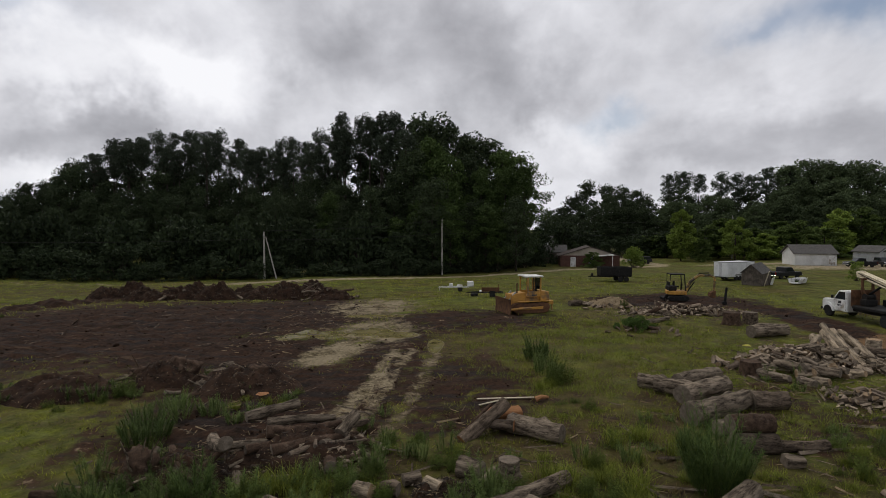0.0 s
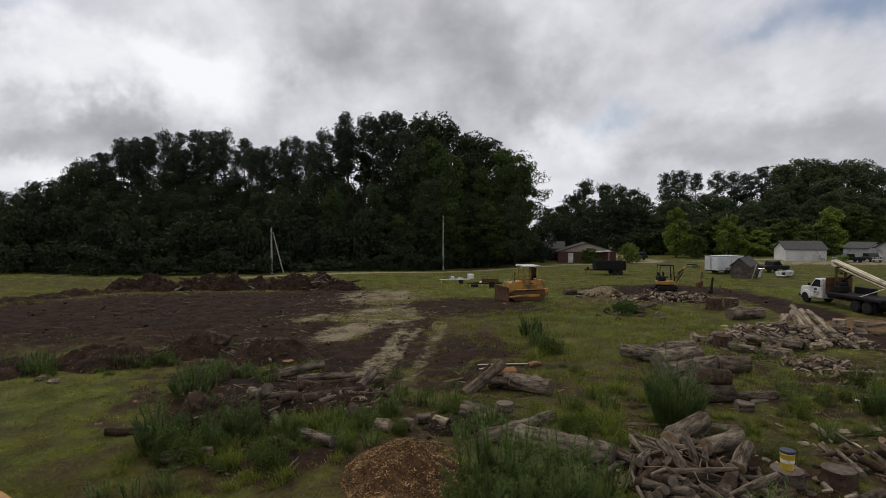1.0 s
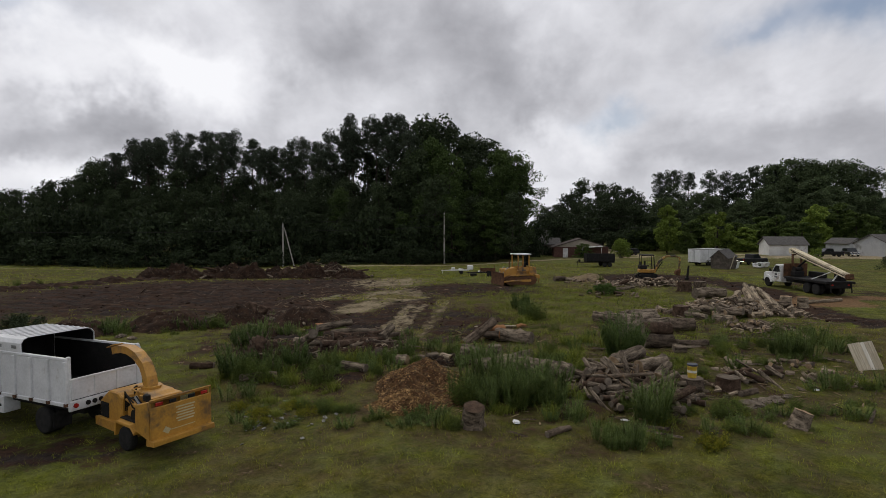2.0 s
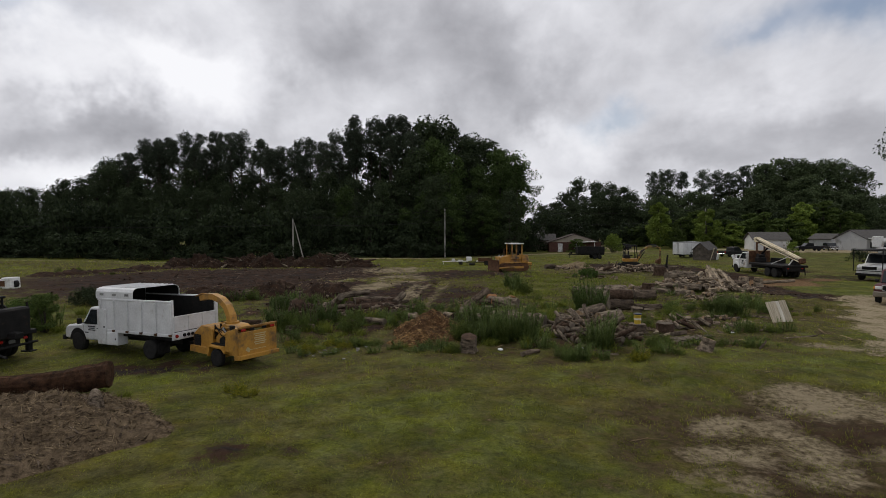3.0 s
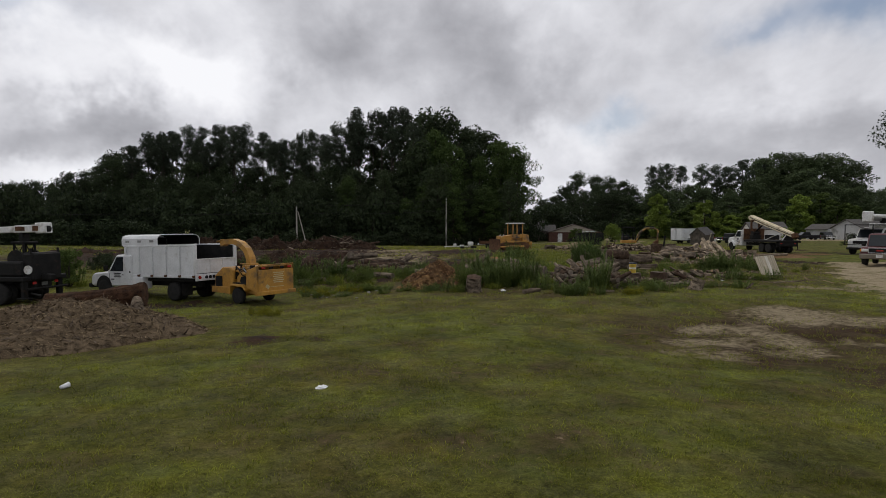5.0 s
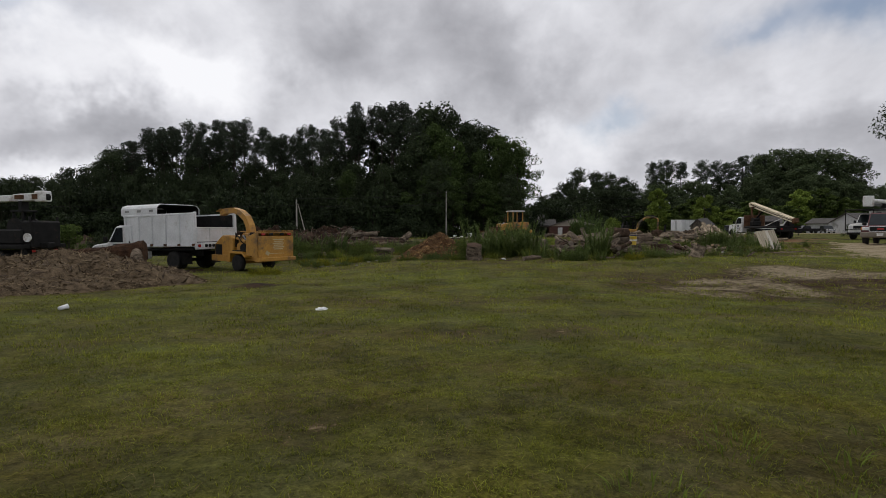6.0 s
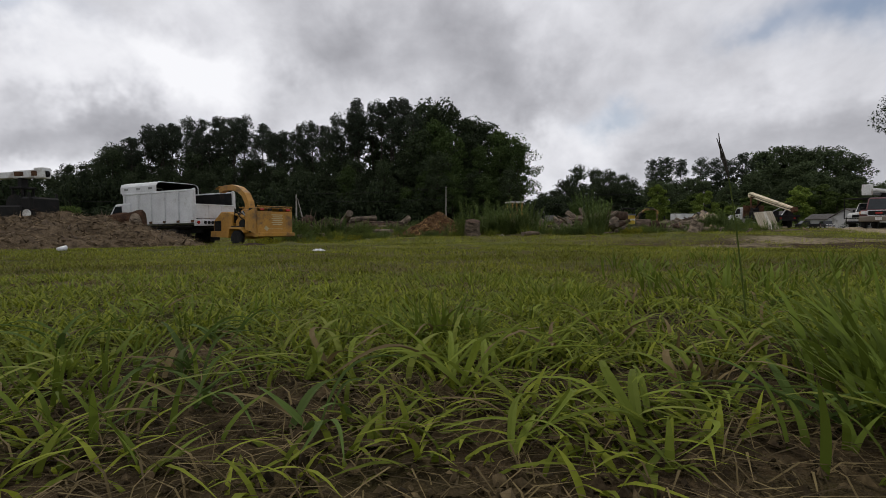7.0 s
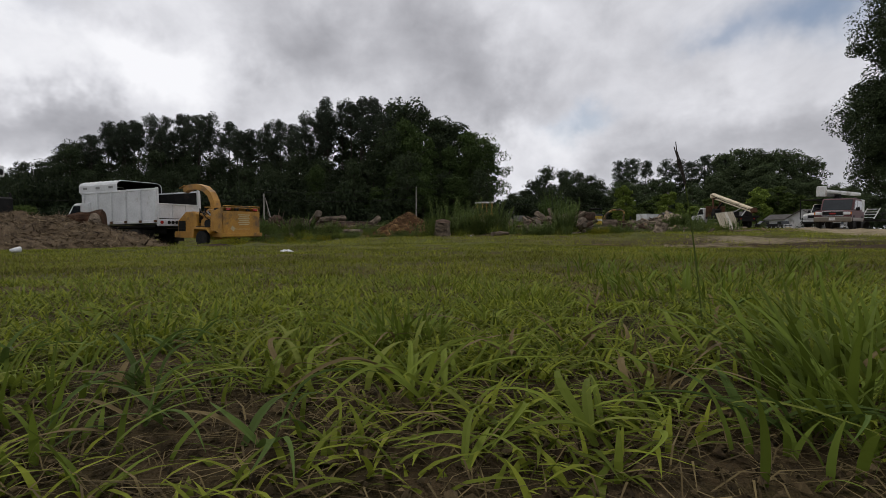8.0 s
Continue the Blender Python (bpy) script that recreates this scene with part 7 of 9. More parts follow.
def heap(protos, cx, cy, rx, ry, h, count, seed, size=(0.8, 1.3), group="", turn=0.0, flat=24, yaw=None):
    """Scatters copies of the pieces over a low dome."""
    rng = np.random.default_rng(seed)
    fresh = [p for p in protos if not p.get("laid")]
    for i in range(count):
        q, a = math.sqrt(rng.uniform(0, 1)), rng.uniform(0, 2 * math.pi)
        u, w = rx * q * math.cos(a), ry * q * math.sin(a)
        t = radians(turn)
        x, y = cx + u * math.cos(t) - w * math.sin(t), cy + u * math.sin(t) + w * math.cos(t)
        z = float(lift(x, y)) + h * (1 - q * q) * rng.uniform(0.1, 1.0) + 0.08
        s = rng.uniform(*size)
        m = pose(x, y, z, rng.uniform(0, 360), rng.normal(0, flat * (1 - 0.5 * q)), rng.uniform(0, 360) if yaw is None else rng.normal(yaw, 38)) @ Matrix.Diagonal((s, s, s, 1))
        if fresh:
            ob = fresh.pop()
            ob.matrix_basis = m
            ob["laid"] = 1
        else:
            p = protos[int(rng.integers(0, len(protos)))]
            k = p.scale[0]
            ob = copy_thing(p, m @ Matrix.Diagonal((1 / k, 1 / k, 1 / k, 1)))
        if group:
            ob["group"] = group


splits = [split_piece(0.75, 0.2, 200 + i) for i in range(4)] + [timber("firewood_piece", "round weathered piece of firewood in a heap", "firewood", 0.8, 0.16, 210 + i, BARK, CUT_WOOD, "firewood heap", 0.02, seg=12) for i in range(3)]
heap(splits, 22.2, 48.4, 4.4, 2.3, 1.0, 80, 1, (0.5, 1.0), turn=-8)
heap(splits, 19.6, 40.6, 1.7, 2.6, 0.4, 50, 2, (0.45, 0.75))
heap(splits, 22.3, 66.5, 5.6, 1.7, 0.75, 60, 3, (0.4, 1.1), turn=-5)
heap(splits, 16.6, 69.3, 2.6, 1.0, 0.35, 24, 4, (0.4, 0.9))
heap(splits, 18.0, 47.5, 2.2, 1.6, 0.4, 16, 5, (0.6, 1.2))
heap(splits, 14.6, 31.5, 2.2, 1.4, 0.15, 14, 6, (0.4, 0.8))
heap(splits, 15.5, 57.0, 3.0, 2.0, 0.1, 10, 7, (0.5, 0.9))
for i, (a, c, r) in enumerate((((22.2, 47.2, 0.45), (23.3, 50.7, 1.35), 0.23), ((22.9, 46.9, 0.4), (23.9, 50.6, 1.6), 0.26), ((23.6, 46.7, 0.4), (24.4, 50.6, 1.7), 0.24), ((24.3, 46.8, 0.35), (24.9, 50.7, 1.6), 0.25), ((24.9, 47.2, 0.3), (25.4, 50.9, 1.3), 0.22), ((23.3, 47.9, 0.95), (24.1, 51.0, 2.0), 0.2), ((21.2, 48.0, 0.9), (22.9, 49.6, 1.5), 0.24))):
    d = Vector(c) - Vector(a)
    timber("log", "long tan log with flaking bark leaning on the firewood heap", "log", d.length, r, 230 + i, TAN_BARK, CUT_WOOD, "sawn logs", 0.02).matrix_basis = Matrix.Translation((Vector(a) + Vector(c)) / 2) @ d.to_track_quat("X", "Z").to_matrix().to_4x4() @ pose(0, 0, 0, i * 50, 0, 0)
rounds = [timber("log", "grey-tan log section with dark split end in the wood heap", "log", (1.0, 1.35, 1.5, 1.1, 0.8)[i], (0.27, 0.22, 0.25, 0.3, 0.24)[i], 240 + i, TAN_BARK if i % 2 else GREY_BARK, (GREY_CUT, CUT_WOOD)[i % 2], "heaped logs", 0.02, seg=14) for i in range(5)]
heap(rounds, 19.6, 45.4, 2.7, 1.6, 0.75, 26, 21, (0.75, 1.1), flat=12, yaw=-38)
heap(rounds, 21.6, 48.4, 2.8, 1.6, 1.05, 22, 22, (0.75, 1.1), flat=14, yaw=-30)


def loose_wood(label, cx, cy, rx, ry, h, count, seed, size, turn=0.0):
    """Smaller splits filling a heap, too many to pick apart."""
    rng = np.random.default_rng(seed)
    verts, faces = [], []
    for i in range(count):
        src = splits[int(rng.integers(0, 4))].data
        q, a = math.sqrt(rng.uniform(0, 1)), rng.uniform(0, 2 * math.pi)
        u, w, t = rx * q * math.cos(a), ry * q * math.sin(a), radians(turn)
        x, y = cx + u * math.cos(t) - w * math.sin(t), cy + u * math.sin(t) + w * math.cos(t)
        k = rng.uniform(*size)
        m = pose(x, y, float(lift(x, y)) + h * (1 - q * q) * rng.uniform(0.2, 1.0) + 0.04, rng.uniform(0, 360), rng.normal(0, 20), rng.uniform(0, 360)) @ Matrix.Diagonal((k * rng.uniform(0.7, 1.3), k, k, 1))
        o = len(verts)
        verts += [tuple(m @ v.co) for v in src.vertices]
        n = len(src.vertices) // 3
        faces += [tuple(o + j for j in f.vertices) for f in src.polygons] + [tuple(o + j for j in range(n))[::-1], tuple(o + 2 * n + j for j in range(n))]
    tagged(raw("loose_firewood", verts, faces, LOOSE_WOOD), label, "firewood", "", "stuff")


LOOSE_WOOD = material("mixed_split_wood", (0.05, 0.036, 0.025), (0.36, 0.29, 0.21), 2.5, 0.9, 0.6, island=0.6)
loose_wood("small split pieces filling the firewood heap", 22.2, 48.2, 4.7, 2.6, 1.1, 240, 31, (0.3, 0.75), -8)
loose_wood("small split pieces filling the far wood heap", 22.3, 66.3, 5.8, 1.9, 0.7, 260, 32, (0.3, 0.8), -5)
loose_wood("small pale splits spread over the ground", 19.6, 40.4, 2.0, 3.2, 0.25, 130, 33, (0.25, 0.5))
loose_wood("broken pieces strewn round the branch heap", 8.5, 29.5, 3.2, 2.4, 0.3, 110, 34, (0.15, 0.45))
loose_wood("broken pieces strewn in the brush heap", -4.0, 36.4, 2.8, 1.9, 0.55, 120, 35, (0.15, 0.5))
loose_wood("broken pieces strewn over bare ground", 14.5, 30.5, 3.4, 2.2, 0.1, 70, 36, (0.15, 0.4))
limbs = [timber("branch_log", "crooked sawn branch in a tangled heap", "log", (0.9, 1.3, 1.7, 2.2, 1.4, 1.0, 1.9)[i], (0.13, 0.1, 0.12, 0.11, 0.07, 0.16, 0.06)[i], 250 + i, (GREY_BARK, BARK, ROTTEN)[i % 3], GREY_CUT, "branch heap", (0.02, 0.035, 0.01, 0.03, 0.05, 0.01, 0.04)[i], (0.11, 0.06, 0.1, 0.07, 0.04, 0.14, 0.03)[i], 10) for i in range(7)]
heap(limbs, 7.4, 29.2, 2.1, 2.0, 0.8, 80, 11, (0.6, 1.25))
heap(limbs, 7.7, 27.6, 1.9, 1.3, 0.5, 46, 25, (0.7, 1.3))
heap(limbs, -4.0, 36.5, 2.3, 1.5, 0.6, 40, 12, (0.55, 1.3), flat=14, yaw=35)
heap(limbs, -7.2, 34.2, 1.8, 1.3, 0.7, 16, 13, (0.7, 1.4))
heap(limbs, 22.0, 66.0, 5.6, 1.6, 0.8, 26, 17, (0.6, 1.4))
heap(limbs, 15.5, 58.6, 2.2, 0.9, 0.3, 9, 18, (0.6, 1.2))
heap(limbs, 22.0, 47.6, 4.0, 1.6, 0.9, 24, 19, (0.5, 1.1))
heap(limbs, 0.3, 31.2, 1.2, 0.7, 0.5, 9, 20, (0.3, 0.7))
heap(limbs, 13.3, 30.2, 1.6, 0.8, 0.25, 12, 14, (0.5, 0.9))
heap(limbs, -15.0, 79.8, 7.0, 1.6, 1.9, 46, 15, (0.6, 1.3))
heap(limbs, -29.0, 79.8, 8.0, 1.5, 1.8, 40, 23, (0.6, 1.3))
heap(limbs, -17.0, 43.8, 4.0, 1.4, 0.7, 14, 16, (0.5, 1.1))
heap(limbs, -9.6, 44.0, 3.0, 1.6, 0.9, 22, 24, (0.4, 1.0))
for i, (x, y, z, L, r, turn, tilt) in enumerate(((8.2, 31.2, 0.75, 1.9, 0.3, 35, -8), (9.0, 30.6, 0.65, 1.6, 0.26, 30, -4), (9.1, 29.6, 0.55, 1.2, 0.2, 50, -14), (-6.6, 35.4, 0.75, 3.2, 0.22, 120, 16), (-5.6, 38.0, 0.9, 2.0, 0.2, 35, -4), (-2.6, 37.0, 0.75, 1.0, 0.22, 60, -25))):
    timber("log", "thick grey log on a tangled branch heap", "log", L, r, 270 + i, GREY_BARK, CUT_WOOD if i < 3 else GREY_CUT, "sawn logs", 0.03).matrix_basis = pose(x, y, z + 0.15, 0, tilt, turn)
for i, (a, c, r, z, bark) in enumerate((((-5.7, 37.6), (-3.3, 38.2), 0.19, 0.45, GREY_BARK), ((-5.4, 36.6), (-2.9, 37.4), 0.25, 0.45, ROTTEN), ((-4.9, 35.5), (-2.7, 36.7), 0.22, 0.3, ROTTEN), ((-3.5, 37.3), (-2.1, 38.3), 0.16, 0.3, BARK), ((-5.8, 35.6), (-4.4, 36.6), 0.17, 0.35, ROTTEN))):
    timber("log", "long brown rotten log in a brush heap", "log", math.dist(a, c), r, 290 + i, bark, GREY_CUT, "sawn logs", 0.03, r * 0.6).matrix_basis = lay(a, c, r, z, i * 60)
for i in range(14):
    rng = np.random.default_rng(300 + i)
    a = rng.uniform(0, 6.28)
    c = (7.4 + rng.normal(0, 0.6), 29.3 + rng.normal(0, 0.5), 0.75 + rng.uniform(0, 0.2))
    d = Vector((math.cos(a), math.sin(a), rng.normal(0, 0.2))) * rng.uniform(0.4, 0.9)
    st = part("bare_twig", tube([Vector(c) - d - Vector((0, 0, 0.35)), Vector(c) + Vector((0, 0, rng.uniform(0, 0.15))), Vector(c) + d - Vector((0, 0, 0.15))], 0.02, 5, 0.008), CUT_WOOD)
    tagged(st, "pale bare twig on the branch heap", "twig", "branch heap")

# ---- heaps of chips and spoil ----


def mound(name, label, cx, cy, rx, ry, h, mat, seed, rough=0.12, turn=0.0, category="heap", peak=1.6, uneven=0.25):
    """A rounded, lumpy heap whose skirt runs into the ground."""
    nr, na = 20, 56
    verts, faces = [], []
    t = radians(turn)
    for i in range(nr + 1):
        q = i / nr
        for k in range(na):
            a = 2 * math.pi * k / na
            wob = 1 + 0.22 * noise.noise(Vector((math.cos(a) * 1.4 + seed, math.sin(a) * 1.4, 0)))
            u, w = rx * wob * q * math.cos(a), ry * wob * q * math.sin(a)
            x, y = cx + u * math.cos(t) - w * math.sin(t), cy + u * math.sin(t) + w * math.cos(t)
            n1 = noise.fractal(Vector((x * 1.5, y * 1.5, seed)), 1.0, 2.0, 4)
            z = float(lift(x, y)) + h * (1 - q ** peak) * (1 + uneven * noise.noise(Vector((x * 0.7, y * 0.7, seed)))) + rough * n1 * (1 - q ** 4) - 0.12 * q ** 6
            verts.append((x, y, z))
    for i in range(nr):
        for k in range(na):
            faces.append((i * na + k, i * na + (k + 1) % na, (i + 1) * na + (k + 1) % na, (i + 1) * na + k))
    ob = raw(name, verts, faces, mat, None, label, True)
    return tagged(ob, label, category), np.array(verts).reshape(nr + 1, na, 3)


def flakes(parent, grid, count, size, mat, seed, name="loose_chips", slim=0.35, label=""):
    """Loose flat pieces lying on a heap."""
    rng = np.random.default_rng(seed)
    i = (np.sqrt(rng.uniform(0, 1, count)) * (grid.shape[0] - 1.01)).astype(int)
    k = rng.integers(0, grid.shape[1], count)
    f, g = rng.uniform(0, 1, (2, count, 1))
    k2 = (k + 1) % grid.shape[1]
    p = (grid[i, k] * (1 - f) + grid[i + 1, k] * f) * (1 - g) + (grid[i, k2] * (1 - f) + grid[i + 1, k2] * f) * g
    p[:, 2] += 0.015
    d = rng.normal(size=(count, 3)) * (1, 1, 0.45)
    d /= np.linalg.norm(d, axis=1, keepdims=True)
    e = np.cross(d, rng.normal(size=(count, 3)) * (0.4, 0.4, 1))
    e /= np.linalg.norm(e, axis=1, keepdims=True)
    s = (size * rng.uniform(0.4, 1.5, count))[:, None]
    v = np.stack([p - d * s, p + e * s * slim, p + d * s, p - e * s * slim + (0, 0, 0.004)], 1).reshape(-1, 3)
    q = np.arange(count)[:, None] * 4 + np.array([[0, 1, 2, 3]])
    return tagged(raw(name, v, q, mat, parent, label), kind="stuff")


CHIP_FLAKE = material("wood_flakes", (0.09, 0.045, 0.018), (0.42, 0.27, 0.12), 3, 0.9, 0.1, island=0.6)
STRAW = material("dry_straw", (0.1, 0.072, 0.042), (0.27, 0.205, 0.125), 3, 0.9, 0.1, island=0.45)
chips, grid = mound("wood_chip_heap", "heap of fresh orange-brown wood chips among weeds", -0.35, 29.4, 2.3, 3.1, 0.74, CHIPS, 3, 0.3, 8, peak=1.5, uneven=0.8)
flakes(chips, grid, 12000, 0.042, CHIP_FLAKE, 5)
flakes(chips, grid, 5000, 0.04, GREY_CHIPS, 15, "old_chips", 0.4)
front, grid = mound("wood_chip_heap", "pale low spill of fresh wood chips before the heap", -0.85, 27.5, 1.75, 1.15, 0.4, CHIPS, 9, 0.14, 6, peak=1.4, uneven=0.5)
flakes(front, grid, 6500, 0.045, CHIP_FLAKE, 25)
old, grid = mound("mulch_heap", "large grey-brown heap of weathered mulch and twigs", -11.4, 16.1, 4.1, 3.3, 0.85, GREY_CHIPS, 8, 0.28, 15, uneven=0.2)
flakes(old, grid, 4500, 0.06, STRAW, 6, "dry_litter", 0.12)
flakes(old, grid, 5000, 0.06, GREY_CHIPS, 7, "mulch_bits", 0.3)
flakes(old, grid, 4600, 0.17, STRAW, 9, "dry_stems", 0.035)
flakes(old, grid, 500, 0.22, BARK, 10, "bark_strips", 0.1)
SAWDUST = material("pale_sawdust", (0.13, 0.095, 0.055), (0.3, 0.235, 0.15), 4, 0.95, 0.6, stain=(0.09, 0.06, 0.035), stain_at=0.6)
dust_heap, grid = mound("sawdust_heap", "low pale tan heap of sawdust behind firewood", 17.2, 71.3, 2.6, 2.0, 0.85, SAWDUST, 12, 0.2, uneven=0.4)
flakes(dust_heap, grid, 900, 0.1, STRAW, 14, "splinters", 0.2)
chunk, _ = mound("pale_chunk", "pale broken wood chunk on the mulch heap", -9.6, 17.0, 0.26, 0.2, 0.95, GREY_BARK, 5, 0.12, 0, "wood chunk", 3)
for i in range(11):
    f = i / 10
    x, y = -38 + 26 * f, 80.5 + 1.2 * math.sin(i * 2.3)
    m, grid = mound("spoil_heap", "dark heap of turned soil and roots", x, y, 2.7, 1.9, 1.55 + 0.5 * math.sin(i * 1.7), DIRT, 20 + i, 0.55)
    m["group"] = "spoil ridge"
    flakes(m, grid, 700, 0.16, TRUNK, 40 + i, "root_bits", 0.15)
    flakes(m, grid, 420, 0.2, ROTTEN, 240 + i, "torn_roots", 0.14)
    flakes(m, grid, 120, 0.2, STRAW, 340 + i, "pale_roots", 0.1)
for i in range(7):
    x, y = -45 + 1.3 * i, 64 + 2.6 * i
    m, grid = mound("spoil_heap", "low ridge of dark soil with weeds", x, y, 2.4, 1.6, 0.5 + 0.2 * math.sin(i * 2), DIRT, 40 + i, 0.25)
    m["group"] = "spoil ridge"
for x, y, rx, ry, h, s in ((-17.5, 43.5, 3.4, 1.9, 0.9, 61), (-13.6, 45.2, 2.2, 1.8, 1.0, 62), (-9.0, 44.3, 2.8, 2.2, 1.0, 63), (-4.2, 36.4, 2.6, 1.9, 0.72, 64), (-7.6, 34.4, 2.1, 1.6, 0.85, 65), (-22.5, 42, 3.0, 1.8, 0.7, 66), (-5.2, 32.2, 1.2, 0.7, 0.25, 67), (1.0, 33.4, 1.3, 0.7, 0.3, 68), (22.3, 66.5, 4.6, 1.3, 0.4, 69), (17.4, 71.5, 2.6, 1.3, 0.5, 70)):
    m, grid = mound("brush_heap", "mound of dark soil, roots and brush", x, y, rx, ry, h, DIRT, s, 0.3)
    m["group"] = "brush heaps"
    flakes(m, grid, 700, 0.13, TRUNK, s, "root_bits", 0.12)
    flakes(m, grid, 250, 0.10, STRAW, s + 100, "dry_litter", 0.15)
def root_mass(x, y, r, h, seed):
    """A torn-up ball of roots and reddish soil with broken roots sticking out."""
    rng = np.random.default_rng(seed)
    bm = bmesh.new()
    bmesh.ops.create_icosphere(bm, subdivisions=4, radius=1)
    for v in bm.verts:
        n1 = noise.fractal(v.co * 1.6 + Vector((seed, 0, 0)), 1.0, 2.0, 5)
        v.co *= 1 + 0.45 * n1
        v.co = Vector((v.co.x * r, v.co.y * r * 0.8, v.co.z * h * 0.6))
    e = thing("root_mass", "torn-up root mass with reddish-brown soil", "roots", "brush heaps", at=stood(x, y, seed * 40, h * 0.2 + 0.25))
    part("soil_ball", bm, ROTTEN, e, "", True)
    for i in range(26):
        d = Vector(rng.normal(size=3) * (1, 1, 0.7)).normalized()
        k = Vector((rng.normal(0, 0.2), rng.normal(0, 0.2), rng.uniform(-0.1, 0.3)))
        part("root", tube([d * r * 0.5, d * r * 1.0 + k * 0.3, d * r * rng.uniform(1.2, 1.7) + k], 0.05, 5, 0.012), ROTTEN if i % 3 else GREY_BARK, e)


for x, y, r, h, sd in ((-12.6, 45.6, 0.8, 1.1, 1), (-14.4, 44.9, 0.6, 0.8, 2), (-8.3, 44.6, 0.7, 0.9, 3), (-8.4, 34.0, 0.7, 1.15, 4), (-20, 79.8, 0.9, 1.2, 5), (-28, 80.6, 0.8, 1.1, 6), (-14.5, 80.2, 0.8, 1.2, 7)):
    root_mass(x, y, r, h, 30 + sd)


def clods():
    """Lumps of soil over the bare ground."""
    rng = np.random.default_rng(77)
    base = bmesh.new()
    bmesh.ops.create_icosphere(base, subdivisions=1, radius=1)
    bv = np.array([v.co[:] for v in base.verts])
    bf = np.array([[v.index for v in f.verts] for f in base.faces])
    base.free()
    n = 11000
    x, y = rng.uniform(-42, 34, n), rng.uniform(38, 84, n)
    soil, pale, stone, dust, brown, wet = zones(x, y)
    keep = (soil * (1 - pale * 0.8) > rng.uniform(0.2, 1.0, n)) & (stone < 0.3)
    x, y = x[keep], y[keep]
    s = np.minimum(0.03 * rng.lognormal(0, 0.6, len(x)), 0.2)
    v = bv[None] * (1 + 0.25 * rng.normal(size=(len(x), len(bv), 1))) * s[:, None, None]
    v[:, :, 2] *= 0.7
    v += np.stack([x, y, lift(x, y) + s * 0.2], -1)[:, None]
    f = bf[None] + (np.arange(len(x)) * len(bv))[:, None, None]
    ob = raw("soil_clods", v.reshape(-1, 3), f.reshape(-1, 3), DIRT)
    tagged(ob, "scattered clods of dark soil on bare ground", "soil", "", "stuff")


clods()

# ---- weeds ----


def weed(seed, h, wide, stems, mat, label, slim=0.075, leafy=17):
    """A clump of leafy upright stems."""
    rng = np.random.default_rng(seed)
    verts, faces = [], []
    stalks = []
    for i in range(stems):
        a, q = rng.uniform(0, 6.28), wide * math.sqrt(rng.uniform(0, 1))
        hh = h * rng.uniform(0.5, 1.1)
        lean = Vector((rng.normal(0, 0.12), rng.normal(0, 0.12), 1))
        b = Vector((q * math.cos(a), q * math.sin(a), -0.03))
        stalks.append(tube([b, b + lean * hh], 0.008, 3, 0.003, False))
        for k in range(leafy):
            f = 0.15 + 0.85 * k / leafy
            p = b + lean * hh * f
            ang = k * 2.4 + rng.normal(0, 0.5)
            d = Vector((math.cos(ang), math.sin(ang), rng.uniform(0.3, 1.3))).normalized()
            L = rng.uniform(0.14, 0.26) * (1.15 - 0.5 * f) * (0.6 + 0.5 * h)
            side = d.cross(Vector((0, 0, 1))).normalized() * L * slim
            m = p + d * L * 0.5
            t = p + d * L - Vector((0, 0, L * 0.2))
            n0 = len(verts)
            verts += [p, m + side, t, m - side]
            faces += [(n0, n0 + 1, n0 + 2), (n0, n0 + 2, n0 + 3)]
    e = thing("weed_clump", label, "weeds", "weeds")
    tagged(part("stem_bundle", merged(*stalks), WEED_LEAF, e), kind="stuff")
    raw("foliage", [tuple(v) for v in verts], faces, mat, e)
    return e


def tussock(seed, h, wide, count, mat, label):
    """A clump of long arching grass."""
    rng = np.random.default_rng(seed)
    p = np.stack([rng.normal(0, wide * 0.4, count), rng.normal(0, wide * 0.4, count), np.full(count, -0.02)], -1)
    v, f = blades(p, h * rng.uniform(0.6, 1.15, count), 0.02 * rng.uniform(0.7, 1.5, count), rng.uniform(0, 6.28, count), rng.uniform(0.2, 0.9, count), 4)
    e = thing("tall_grass_clump", label, "grass", "weeds")
    tagged(raw("blade_tuft", v, f, mat, e), kind="stuff")
    return e


def blades(p, h, w, turn, lean, seg):
    """Tapering, arching blades from base points."""
    k = len(p)
    d = np.stack([np.cos(turn), np.sin(turn), np.zeros(k)], -1)
    s = np.stack([-np.sin(turn), np.cos(turn), np.zeros(k)], -1)
    rows = []
    for i in range(seg + 1):
        f = i / seg
        c = p + d * (h * lean * f ** 1.7)[:, None] + np.array([0, 0, 1]) * (h * (f - 0.45 * lean * f ** 2.2))[:, None]
        half = (w * 0.5 * (1 - f ** 2.2) * (0.65 + 0.7 * min(f * 3, 1) * 0.5))[:, None]
        if i < seg:
            rows += [c - s * half, c + s * half]
        else:
            rows.append(c)
    v = np.stack(rows, 1)
    n = v.shape[1]
    tri = []
    for i in range(seg - 1):
        a = 2 * i
        tri += [(a, a + 1, a + 3), (a, a + 3, a + 2)]
    tri.append((2 * seg - 2, 2 * seg - 1, 2 * seg))
    f = (np.arange(k) * n)[:, None, None] + np.array(tri)[None]
    return v.reshape(-1, 3), f.reshape(-1, 3)


